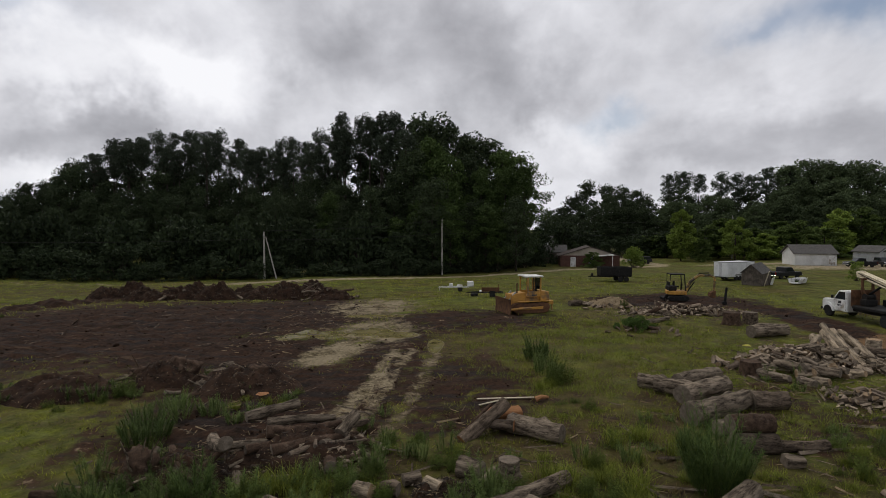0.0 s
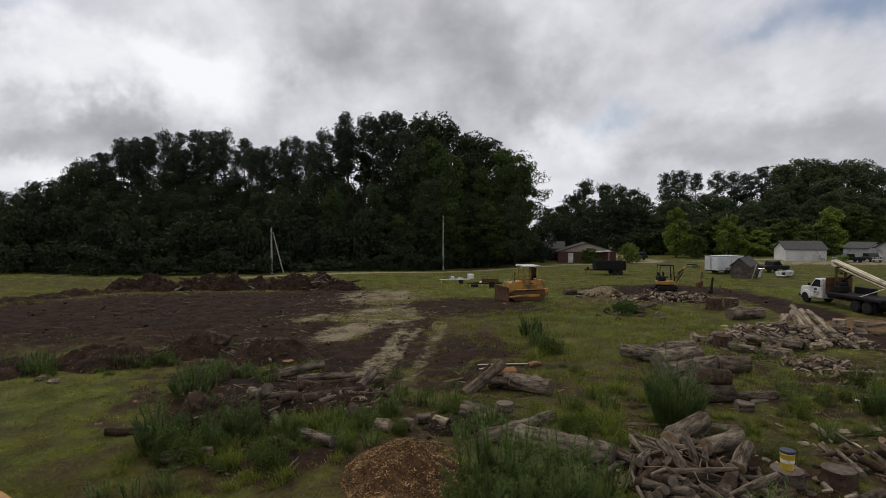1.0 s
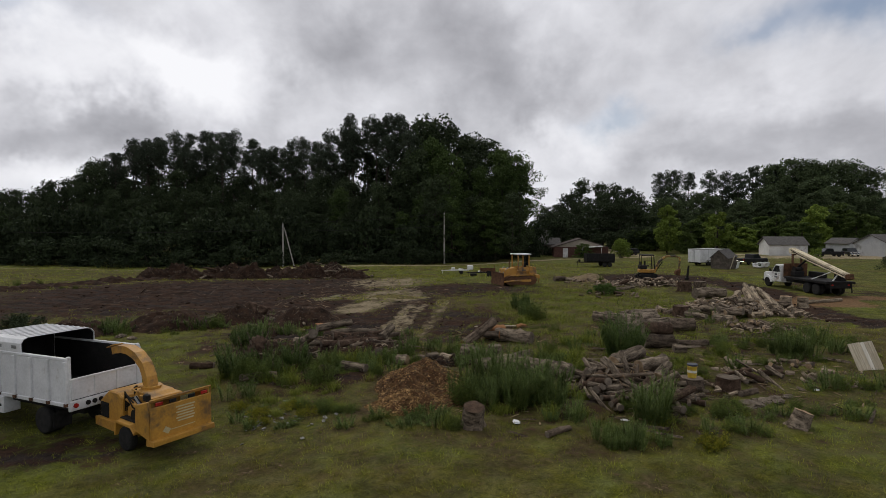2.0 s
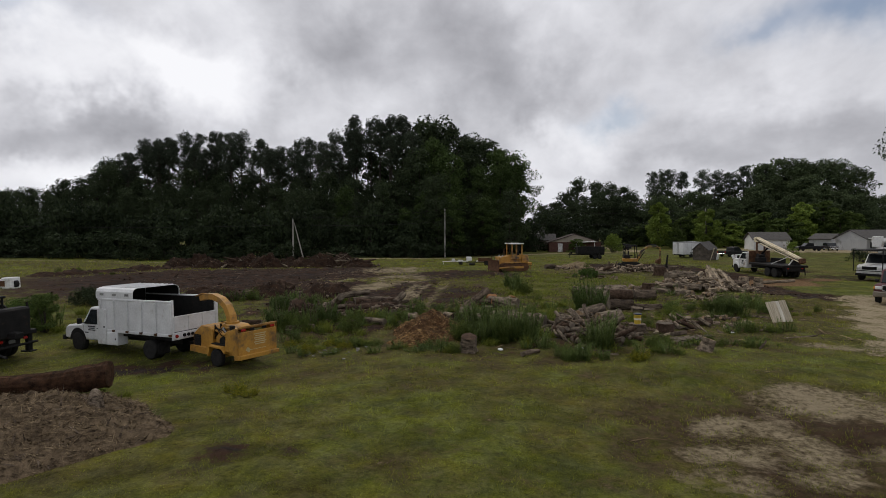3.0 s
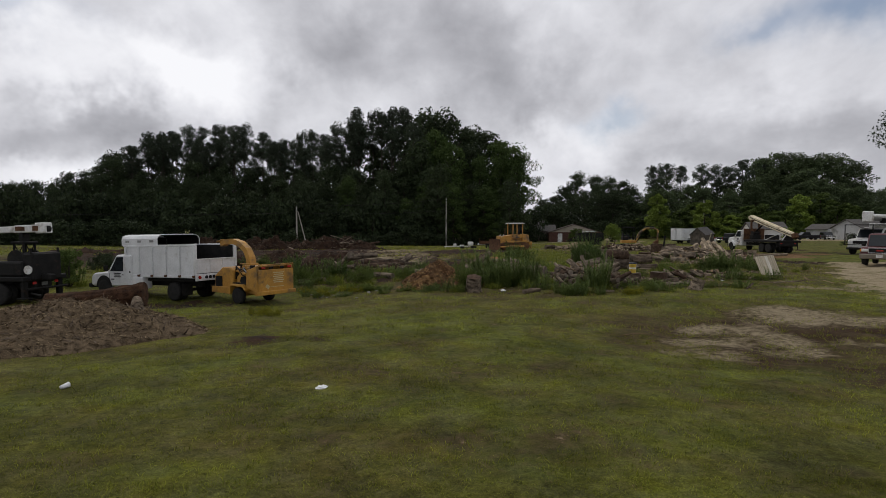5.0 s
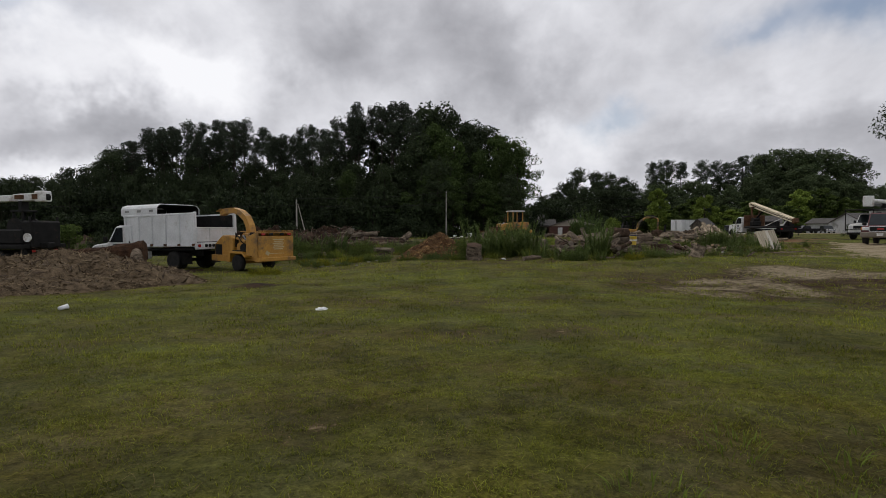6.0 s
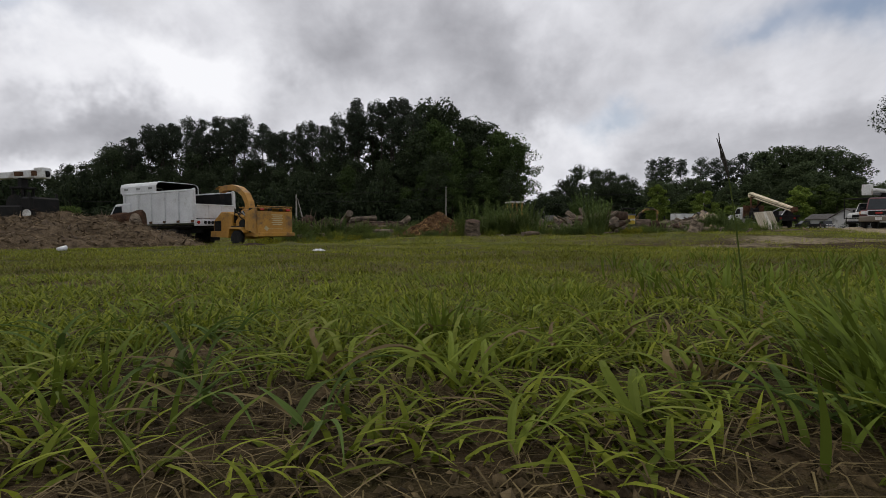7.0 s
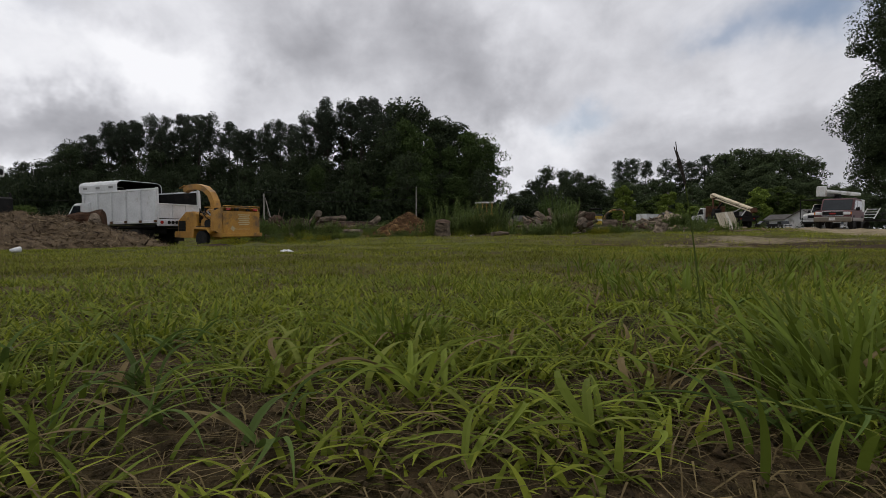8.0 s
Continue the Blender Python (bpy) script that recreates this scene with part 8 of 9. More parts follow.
GRASS = leaf_material("grass_blades", (0.07, 0.092, 0.012), (0.225, 0.25, 0.044), 0.3, 0.12)
DRY_GRASS = leaf_material("dry_grass", (0.07, 0.05, 0.02), (0.21, 0.16, 0.075), 0.2, 0.15)
weeds = {"w%d" % i: weed(400 + i, (1.25, 0.9, 0.65, 1.4)[i], (0.5, 0.55, 0.5, 0.35)[i], (34, 30, 26, 26)[i], WEED_LEAF, "leafy dark green weeds growing among logs") for i in range(4)}
weeds.update({"t%d" % i: tussock(410 + i, (0.95, 0.7)[i], 0.5, 170, GRASS, "long arching green grass clump") for i in range(2)})
YELLOW_LEAF = leaf_material("yellowing_leaves", (0.09, 0.1, 0.012), (0.3, 0.28, 0.03), 0.25)
for i, (x, y) in enumerate(((-6.3, 27.6), (-5.2, 28.0), (-7.3, 28.3), (-4.4, 27.2), (-6.0, 26.7), (7.9, 23.4), (8.3, 23.7), (-7.0, 20.6), (-6.4, 19.8))):
    weed(430 + i, 0.34, 0.4, 22, YELLOW_LEAF, "low yellow-green flowering weeds on the lawn").matrix_basis = stood(x, y, i * 70)


def plume(seed, h, wide, stems, mat, label, name="feathery_weed", category="weeds", group="weeds", splay=0.15, dome=0.0):
    """Feathery upright weed: stems wrapped in very fine drooping leaves."""
    rng = np.random.default_rng(seed)
    stalks, base, reach, turn, lean, broad = [], [], [], [], [], []
    for i in range(stems):
        a, q = rng.uniform(0, 6.28), wide * math.sqrt(rng.uniform(0, 1))
        b = np.array([q * math.cos(a), q * math.sin(a), -0.02])
        up = np.array([rng.normal(0, 0.1) + splay * math.cos(a), rng.normal(0, 0.1) + splay * math.sin(a), 1.0]) * h * rng.uniform(0.6, 1.1) * (1 - dome * (q / wide) ** 2)
        stalks.append(tube([b, b + up * 0.5, b + up], 0.009, 3, 0.003, False))
        k = 110
        f = rng.uniform(0.12, 1.0, k)
        base.append(b + up * f[:, None])
        reach.append((0.1 + 0.2 * np.sin(np.pi * (0.15 + 0.8 * f))) * (0.5 + 0.45 * h) * rng.uniform(0.5, 1.1, k))
        turn.append(rng.uniform(0, 6.28, k))
        lean.append(rng.uniform(0.35, 1.2, k))
        broad.append(rng.uniform(0.008, 0.018, k))
    v, f = blades(np.concatenate(base), np.concatenate(reach), np.concatenate(broad), np.concatenate(turn), np.concatenate(lean), 2)
    e = thing(name, label, category, group)
    tagged(part("stem_bundle", merged(*stalks), WEED_LEAF, e), kind="stuff")
    raw("foliage", v, f, mat, e)
    return e


WILLOW_LEAF = leaf_material("willowy_leaves", (0.03, 0.052, 0.014), (0.105, 0.15, 0.042), 0.3)
PLUME_LEAF = leaf_material("feathery_leaves", (0.05, 0.078, 0.022), (0.16, 0.21, 0.062), 0.3)
weeds.update({"p%d" % i: plume(440 + i, (1.3, 1.0, 1.5)[i], (0.4, 0.45, 0.32)[i], (13, 14, 9)[i], PLUME_LEAF, "feathery upright green weeds among the brush") for i in range(3)})
weeds["d0"] = tussock(415, 0.5, 0.45, 90, DRY_GRASS, "dry brown grass clump")
PATCHES = [
    (2.0, 27.9, 1.3, 1.6, 19, 1.0), (-26.0, 81.0, 11.0, 1.4, 22, 0.8), (-43.0, 70.0, 5.0, 6.0, 16, 0.8), (-3.0, 34.6, 2.2, 0.6, 10, 0.9), (-1.0, 37.0, 1.0, 0.8, 5, 0.7), (5.6, 34.2, 1.7, 1.6, 15, 0.75), (3.8, 35.6, 1.0, 0.7, 5, 0.6), (1.2, 28.6, 0.7, 1.2, 6, 0.8), (3.6, 28.6, 0.8, 0.9, 5, 0.9), (-7.6, 31.9, 1.4, 0.8, 10, 1.2), (-4.4, 33.0, 0.8, 0.5, 7, 1.1), (-0.6, 26.6, 1.6, 0.4, 9, 0.5), (5.0, 31.2, 1.5, 1.1, 14, 0.75), (-6.0, 31.1, 2.0, 0.8, 10, 0.85), (-8.6, 31.4, 1.2, 1.2, 6, 1.0), (-3.0, 32.2, 1.4, 0.6, 11, 0.8), (7.2, 26.3, 0.7, 1.1, 10, 0.95), (5.7, 24.0, 1.2, 0.6, 10, 0.75),
    (-9.2, 35.5, 2.0, 1.3, 11, 1.0), (-7.0, 42.3, 2.0, 1.6, 10, 0.8), (-17.5, 42.6, 4.2, 1.6, 24, 0.85), (6.2, 44.0, 1.0, 0.9, 8, 1.1), (11.0, 32.0, 2.6, 1.6, 12, 0.6), (15.2, 33.5, 2.6, 2.2, 16, 0.7), (20.8, 37.5, 2.2, 1.6, 18, 1.0),
    (17.8, 43.5, 2.0, 2.0, 8, 0.7), (13.0, 38.0, 3.5, 2.5, 10, 0.5), (1.0, 35.5, 1.4, 1.0, 8, 0.7), (-22.5, 33.0, 2.5, 2.0, 14, 1.2), (-27.0, 38.0, 5.0, 3.0, 20, 1.0), (-13.0, 45.5, 2.0, 1.2, 9, 0.7), (0.0, 39.0, 2.5, 2.0, 8, 0.5),
    (8.0, 36.0, 2.0, 2.0, 10, 0.5), (7.5, 39.5, 2.5, 2.0, 10, 0.5), (-1.5, 26.0, 2.5, 0.7, 14, 0.45), (-5.0, 28.5, 2.5, 1.2, 9, 0.45), (16.5, 61.0, 3.0, 2.0, 12, 0.7), (18.0, 69.5, 1.2, 0.8, 5, 0.9), (3.0, 33.2, 1.0, 0.8, 7, 0.7),
    (-4.2, 26.6, 2.6, 0.8, 9, 0.4), (0.6, 25.6, 0.8, 0.4, 6, 0.6), (5.0, 26.0, 1.4, 0.8, 8, 0.8), (8.6, 24.9, 2.2, 0.7, 8, 0.6), (7.2, 25.6, 0.25, 0.25, 3, 1.35), (19.5, 45.6, 3.5, 0.8, 12, 0.7), (16.0, 36.0, 2.0, 2.0, 12, 0.7), (21.0, 35.0, 2.0, 1.5, 10, 0.8), (12.6, 26.4, 2.4, 1.0, 14, 0.55), (16.0, 29.2, 2.0, 1.0, 14, 0.7), (-1.6, 32.8, 1.0, 0.8, 6, 0.7), (9.6, 27.2, 1.6, 0.8, 8, 0.5),
    (9.0, 26.0, 2.4, 1.2, 14, 0.4), (13.0, 26.5, 2.5, 1.5, 12, 0.4), (-12.5, 14.5, 1.5, 1.2, 8, 0.35), (-12.5, 19.6, 2.6, 0.7, 14, 0.75), (-15.5, 17.0, 0.8, 2.0, 8, 0.7), (-6.8, 28.0, 1.6, 1.0, 4, 0.6),
]
rng = np.random.default_rng(9)
spots = []
for cx, cy, rx, ry, n, h in PATCHES:
    for i in range(n):
        q, a = math.sqrt(rng.uniform(0, 1)), rng.uniform(0, 6.28)
        s = h * rng.uniform(0.5, 1.0)
        spots.append((cx + rx * q * math.cos(a), cy + ry * q * math.sin(a), s, max(0.6, s) * rng.uniform(0.8, 1.2), rng.uniform(0, 360), str(rng.choice(["w0", "w1", "w2", "w3", "t0", "t1", "d0", "p0", "p1", "p2"], p=[0.09, 0.12, 0.1, 0.07, 0.13, 0.12, 0.15, 0.08, 0.1, 0.04]))))
for cx, cy, rx, ry, n, h in ((-7.8, 33.0, 1.5, 0.9, 8, 0.85), (-10.2, 40.6, 2.4, 0.9, 9, 0.7), (-7.6, 40.2, 1.4, 1.0, 5, 0.6), (-3.2, 34.2, 1.6, 0.6, 5, 0.5), (-0.2, 36.2, 1.4, 0.7, 5, 0.55), (6.2, 46.5, 0.8, 0.7, 4, 0.8), (-5.5, 32.4, 2.4, 0.7, 8, 0.6), (2.4, 28.6, 1.0, 1.4, 13, 1.08), (3.6, 27.2, 0.9, 0.9, 9, 1.12), (7.2, 25.7, 0.25, 0.25, 4, 1.25), (6.0, 23.7, 0.9, 0.5, 6, 0.6), (-19, 43, 4.0, 1.5, 12, 0.65), (-8.2, 29.6, 1.2, 0.7, 4, 0.6), (17.2, 34.2, 1.0, 0.7, 12, 0.95), (2.2, 32.6, 1.4, 0.7, 6, 0.7)):
    for i in range(n):
        q, a = math.sqrt(rng.uniform(0, 1)), rng.uniform(0, 6.28)
        k = h * rng.uniform(0.7, 1.2)
        spots.append((cx + rx * q * math.cos(a), cy + ry * q * math.sin(a), k, max(0.6, k) * rng.uniform(0.8, 1.2), rng.uniform(0, 360), "p%d" % rng.integers(0, 3)))
for cx, cy, rx, ry, n, h in ((8.0, 35.5, 3.0, 2.0, 18, 0.7), (-4.2, 31.2, 2.4, 1.3, 20, 0.7), (-2.4, 33.6, 2.2, 0.8, 14, 0.8), (-5.5, 29.2, 2.5, 1.0, 13, 0.5), (1.3, 29.8, 0.7, 0.9, 7, 0.8), (5.5, 33.5, 1.6, 1.2, 13, 0.8), (6.3, 31.8, 1.0, 0.7, 7, 0.7), (4.4, 28.2, 1.2, 1.0, 10, 0.8), (-3.4, 28.0, 1.2, 0.8, 7, 0.5), (9.5, 33.0, 2.0, 1.5, 10, 0.6), (13.0, 33.5, 2.5, 1.2, 10, 0.6)):
    for i in range(n):
        q, a = math.sqrt(rng.uniform(0, 1)), rng.uniform(0, 6.28)
        k = h * rng.uniform(0.6, 1.25)
        spots.append((cx + rx * q * math.cos(a), cy + ry * q * math.sin(a), k, max(0.55, k) * rng.uniform(0.8, 1.2), rng.uniform(0, 360), str(rng.choice(["t0", "t1", "d0", "w2"], p=[0.4, 0.34, 0.14, 0.12]))))
stand({k: v for k, v in weeds.items()}, spots)
for x, y, h, w, n, sd, label in ((8.68, 33.1, 2.6, 0.62, 90, 501, "tall willowy green bush among logs"), (6.2, 49.0, 1.6, 0.6, 46, 504, "upright dark green bush on the clearing"), (-9.0, 32.7, 1.35, 0.75, 56, 505, "dark feathery bush at a brush heap"),
                                 (-6.4, 33.2, 1.5, 0.5, 38, 506, "dark feathery bush at a brush heap"), (-7.6, 33.6, 1.15, 0.7, 40, 515, "dark feathery bush at a brush heap"), (-10.2, 37.6, 1.3, 0.8, 56, 507, "dark feathery bush at a brush heap"), (-20.5, 42.5, 0.85, 1.4, 70, 508, "dark brambles on a soil mound"), (-15.6, 43.0, 0.75, 1.2, 60, 509, "dark brambles on a soil mound")):
    b = plume(sd, h, w, n, WILLOW_LEAF, label, "feathery_bush", "bush", "yard bushes", 0.3, 0.5)
    b.matrix_basis = stood(x, y, sd * 17)
for x, y, h, w, sd, mat, label in ((-22.2, 32.4, 2.5, 0.8, 502, YOUNG_LEAF, "light green sapling bush beyond the boom truck"), (-24.6, 34.0, 1.7, 1.6, 503, BUSH_LEAF, "dark green bush in rough ground"), 
                              
                              (-25.5, 41.5, 1.2, 1.6, 510, OAK_LEAF, "dark brambles on a soil mound"), (49.6, 93.2, 0.6, 0.9, 511, BUSH_LEAF, "green bush beside the old boat"),
                              (40.7, 132, 4.6, 2.6, 520, BRIGHT_LEAF, "large rounded bright green bush beside the road"), (15.2, 58.6, 0.9, 1.7, 521, BUSH_LEAF, "heap of wilting leafy branches on grass"), (66, 88, 2.0, 1.8, 512, OAK_LEAF, "dark round bush on the lawn"), (61.0, 97.0, 3.0, 1.2, 514, BRIGHT_LEAF, "slim young tree on the lawn")):
    b = shrub("leafy_bush", h, w, sd, mat, label, 0.06 if h < 4 else 0.14, 120, 36, "yard bushes")
    b.matrix_basis = stood(x, y, sd * 17)

# ---- grass ----


def meadow(name, label, count, area, h, w, seg, seed, mat, lean=(0.2, 0.9), bare=0.47, tuft=1, spread=0.03, fan=None, clump=1.1):
    """Blades in clumps over a wedge of ground: area is (x0, x1, y0, y1); thinner where the ground is bare."""
    rng = np.random.default_rng(seed)
    x0, x1, y0, y1 = area
    n = count // tuft
    y = y0 + (y1 - y0) * rng.uniform(0, 1, n)
    x = x0 + (x1 - x0) * rng.uniform(0, 1, n)
    if fan:
        x = rng.uniform(-1, 1, n) * (fan[0] + fan[1] * y)
    soil, pale, stone, dust, brown, wet = zones(x, y)
    thin = np.array([noise.fractal(Vector((a * clump, b * clump, 5)), 1.0, 2.0, 3) for a, b in zip(x, y)]) * 0.5 + 0.5
    keep = (np.maximum.reduce([soil * 0.9, pale, stone * 1.3]) < rng.uniform(0.45, 0.75, n)) & (thin > bare + rng.uniform(-0.12, 0.12, n))
    heap_clear = np.maximum(oval(x, y, -10.6, 16.0, 4.0, 3.0, 15), oval(x, y, -1.0, 28.5, 1.9, 2.9)) < 0.6
    x, y = x[keep & heap_clear], y[keep & heap_clear]
    x = np.repeat(x, tuft) + rng.normal(0, spread, len(x) * tuft)
    y = np.repeat(y, tuft) + rng.normal(0, spread, len(y) * tuft)
    k = len(x)
    p = np.stack([x, y, lift(x, y) - 0.006], -1)
    v, f = blades(p, rng.uniform(*h, k), rng.uniform(*w, k), rng.uniform(0, 6.28, k), rng.uniform(*lean, k), seg)
    return tagged(raw(name, v, f, mat), label, "grass", "", "stuff")


FIELD_GRASS = leaf_material("field_grass", (0.078, 0.092, 0.011), (0.255, 0.268, 0.036), 0.38, 0.12, 0.42)
FAN = (0.12, 0.92)
NEAR_GRASS = leaf_material("near_lawn_blades", (0.062, 0.084, 0.009), (0.235, 0.265, 0.03), 0.35, 0.1)
meadow("grass", "short green grass blades close to the eye", 4200, (-1, 1, 0.25, 0.62), (0.014, 0.045), (0.003, 0.0062), 5, 1, NEAR_GRASS, (0.7, 1.9), 0.53, 6, 0.014, FAN, 7.0)
meadow("grass", "short green grass blades close to the eye", 17000, (-1, 1, 0.5, 1.0), (0.014, 0.05), (0.0026, 0.0058), 3, 11, NEAR_GRASS, (0.5, 1.8), 0.42, 8, 0.012, FAN, 5.0)
meadow("grass", "short green lawn grass close to the eye", 34000, (-1, 1, 0.9, 2.2), (0.016, 0.05), (0.003, 0.006), 3, 8, NEAR_GRASS, (0.5, 1.7), 0.38, 8, 0.02, FAN, 3.0)
THATCH = leaf_material("pale_thatch", (0.04, 0.028, 0.012), (0.19, 0.145, 0.066), 0.15, 0.1)
meadow("dry_grass", "flattened dry thatch on the soil", 9000, (-1, 1, 0.13, 1.3), (0.012, 0.05), (0.0007, 0.002), 2, 2, THATCH, (1.5, 2.0), 0.05, 7, 0.02, FAN)
meadow("dry_grass", "flattened dry grass on the lawn", 9000, (-1, 1, 1.2, 2.6), (0.02, 0.06), (0.001, 0.0026), 2, 9, DRY_GRASS, (1.2, 1.9), 0.1, 5, 0.03, FAN)
meadow("grass", "short green lawn grass", 100000, (-5.5, 6.0, 1.9, 6.2), (0.016, 0.055), (0.0035, 0.007), 2, 3, FIELD_GRASS, (0.4, 1.5), 0.33, 8, 0.03, None, 2.2)
meadow("dry_grass", "dry straw in the lawn", 5000, (-5.5, 6.0, 1.5, 7.0), (0.03, 0.08), (0.002, 0.005), 3, 4, DRY_GRASS, (0.8, 1.6), 0.25, 4, 0.05)
meadow("grass", "short green lawn grass", 95000, (-16, 17, 6.0, 16), (0.03, 0.085), (0.007, 0.013), 2, 5, FIELD_GRASS, (0.3, 1.2), 0.36, 7, 0.07)
meadow("grass", "green rough lawn grass", 90000, (-24, 22, 16, 33), (0.06, 0.2), (0.012, 0.024), 1, 6, FIELD_GRASS, (0.3, 1.1), 0.42, 7, 0.10)
meadow("grass", "green rough grass between the wood heaps", 70000, (-30, 26, 33, 62), (0.08, 0.28), (0.02, 0.045), 1, 7, FIELD_GRASS, (0.3, 1.1), 0.46, 7, 0.14)

meadow("grass", "rough grass beyond the clearing", 60000, (-75, 40, 62, 108), (0.12, 0.4), (0.04, 0.09), 1, 12, FIELD_GRASS, (0.3, 1.1), 0.42, 6, 0.25, None, 0.35)
meadow("grass", "long green grass between the wood heaps", 42000, (2, 20, 36, 64), (0.2, 0.5), (0.02, 0.04), 1, 13, GRASS, (0.3, 1.0), 0.5, 9, 0.16, None, 0.45)


BLADE_SHAPES = []
for i in range(12):
    r0 = np.random.default_rng(900 + i)
    v0, f0 = blades(np.zeros((1, 3)), np.array([1.0]), np.array([0.075]), np.array([0.0]), np.array([0.35 + 0.075 * i]), 7)
    v0[:, 1] += 0.03 * np.sin(v0[:, 2] * 3 + i)
    shape = bpy.data.meshes.new("blade")
    shape.from_pydata(v0.tolist(), [], f0.tolist())
    BLADE_SHAPES.append(shape)
DRY_SHAPES = [m.copy() for m in BLADE_SHAPES]
DEEP_SHAPES = [m.copy() for m in BLADE_SHAPES]
DEEP_GRASS = leaf_material("deep_green_blade", (0.044, 0.07, 0.009), (0.15, 0.195, 0.028), 0.28, 0.3)
for m in DEEP_SHAPES:
    m.materials.append(DEEP_GRASS)
for m in BLADE_SHAPES:
    m.materials.append(leaf_material("lawn_blade", (0.055, 0.08, 0.009), (0.18, 0.22, 0.032), 0.3, 0.3) if m is BLADE_SHAPES[0] else BLADE_SHAPES[0].materials[0])
for m in DRY_SHAPES:
    m.materials.append(DRY_GRASS)


def near_tuft(x, y, h, count, seed, wide, w=0.009, mat=None, label="dense tuft of long green grass near the eye"):
    """Single blades rooted close together."""
    rng = np.random.default_rng(seed)
    e = thing("grass_tuft", label, "grass", "near tufts", at=pose(x, y, float(lift(x, y)) - 0.006))
    for i in range(count):
        a, q = rng.uniform(0, 6.28), wide * math.sqrt(rng.uniform(0, 1))
        L = h * rng.uniform(0.55, 1.15)
        ww = w * rng.uniform(0.7, 1.3) / 0.075
        ob = new("blade", {None: BLADE_SHAPES, DEEP_GRASS: DEEP_SHAPES, DRY_GRASS: DRY_SHAPES}[mat][int(rng.integers(0, 12))])
        ob.parent = e
        ob.matrix_basis = pose(q * math.cos(a), q * math.sin(a), 0, 0, 0, math.degrees(a) + rng.normal(0, 40)) @ Matrix.Diagonal((L, ww, L, 1))




near_tuft(0.34, 0.40, 0.12, 130, 1, 0.075, 0.0062, DEEP_GRASS)
near_tuft(0.285, 0.31, 0.085, 60, 20, 0.05, 0.0055, DEEP_GRASS)
near_tuft(0.19, 0.45, 0.045, 36, 21, 0.03, 0.0035, DRY_GRASS, "straw-coloured dry grass tuft on soil")
near_tuft(0.45, 0.50, 0.135, 90, 17, 0.09, 0.0068, DEEP_GRASS)
near_tuft(0.62, 0.75, 0.10, 80, 2, 0.14, 0.006)
near_tuft(-0.04, 0.66, 0.075, 90, 3, 0.07, 0.0045, DEEP_GRASS)
for i, (x, y) in enumerate(((0.75, 1.9), (1.2, 2.2), (1.7, 2.4), (2.1, 2.9), (1.5, 1.9), (0.9, 2.6), (2.6, 3.3), (1.6, 3.2))):
    near_tuft(x, y, 0.12, 44, 40 + i, 0.22, 0.008, DEEP_GRASS)
near_tuft(-0.40, 0.75, 0.065, 70, 4, 0.13, 0.004, DEEP_GRASS)
near_tuft(-0.36, 0.42, 0.065, 60, 5, 0.1, 0.0045, DEEP_GRASS)
near_tuft(-0.18, 0.55, 0.06, 40, 6, 0.08, 0.004)
near_tuft(0.20, 1.1, 0.075, 60, 7, 0.12, 0.005)
near_tuft(0.62, 1.25, 0.10, 70, 8, 0.2, 0.007, DEEP_GRASS)
near_tuft(1.0, 1.55, 0.11, 70, 9, 0.26, 0.008, DEEP_GRASS)
near_tuft(0.05, 1.5, 0.075, 60, 10, 0.18, 0.005)
near_tuft(-0.8, 1.4, 0.07, 60, 11, 0.22, 0.005)
near_tuft(0.14, 0.36, 0.035, 12, 12, 0.05, 0.004)
near_tuft(-0.10, 0.34, 0.035, 10, 13, 0.05, 0.004)
near_tuft(0.02, 0.46, 0.05, 22, 14, 0.07, 0.0055, None, "low broad-bladed grass flattened on soil")
near_tuft(0.23, 0.58, 0.05, 24, 15, 0.05, 0.004, DRY_GRASS, "straw-coloured dry grass tuft on soil")
near_tuft(-0.26, 0.32, 0.05, 16, 16, 0.04, 0.005, DEEP_GRASS)
near_tuft(0.10, 0.52, 0.03, 20, 18, 0.06, 0.004, DRY_GRASS, "straw-coloured dry grass tuft on soil")
near_tuft(-0.06, 0.40, 0.028, 20, 19, 0.06, 0.004, DRY_GRASS, "straw-coloured dry grass tuft on soil")
rng = np.random.default_rng(66)
for i in range(26):
    y = rng.uniform(0.34, 1.0)
    near_tuft(rng.uniform(-0.85, 0.75) * y, y, rng.uniform(0.035, 0.065), 12, 700 + i, 0.025, rng.uniform(0.0025, 0.0042), None, "small tuft of short lawn grass")


def crease_blade(i):
    """A broad blade folded along its midrib, arching over to lie on the ground, one unit long."""
    rng = np.random.default_rng(950 + i)
    rise, twist, bow = rng.uniform(0.12, 0.42), rng.uniform(-0.5, 0.5), rng.normal(0, 0.07)
    verts, faces = [], []
    for k in range(10):
        f = k / 9
        x, z = f * (1 - 0.1 * rise), rise * math.sin(math.pi * min(1.0, f * 0.96)) * (1 - 0.35 * f) + 0.02
        w = 0.5 * (0.7 + 0.3 * math.sin(math.pi * min(1, f * 2))) * (1 - f ** 2.6) + 0.01
        y, t = bow * math.sin(math.pi * f) * 2, twist * f
        for q in (-1, 0, 1):
            verts.append((x, y / 0.075 + q * w * math.cos(t), z + abs(q) * w * 0.028 + q * w * 0.07 * math.sin(t)))
    for k in range(9):
        for q in (0, 1):
            a = 3 * k + q
            faces.append((a, a + 1, a + 4, a + 3))
    me = bpy.data.meshes.new("broad_blade")
    me.from_pydata(verts, [], faces)
    return me


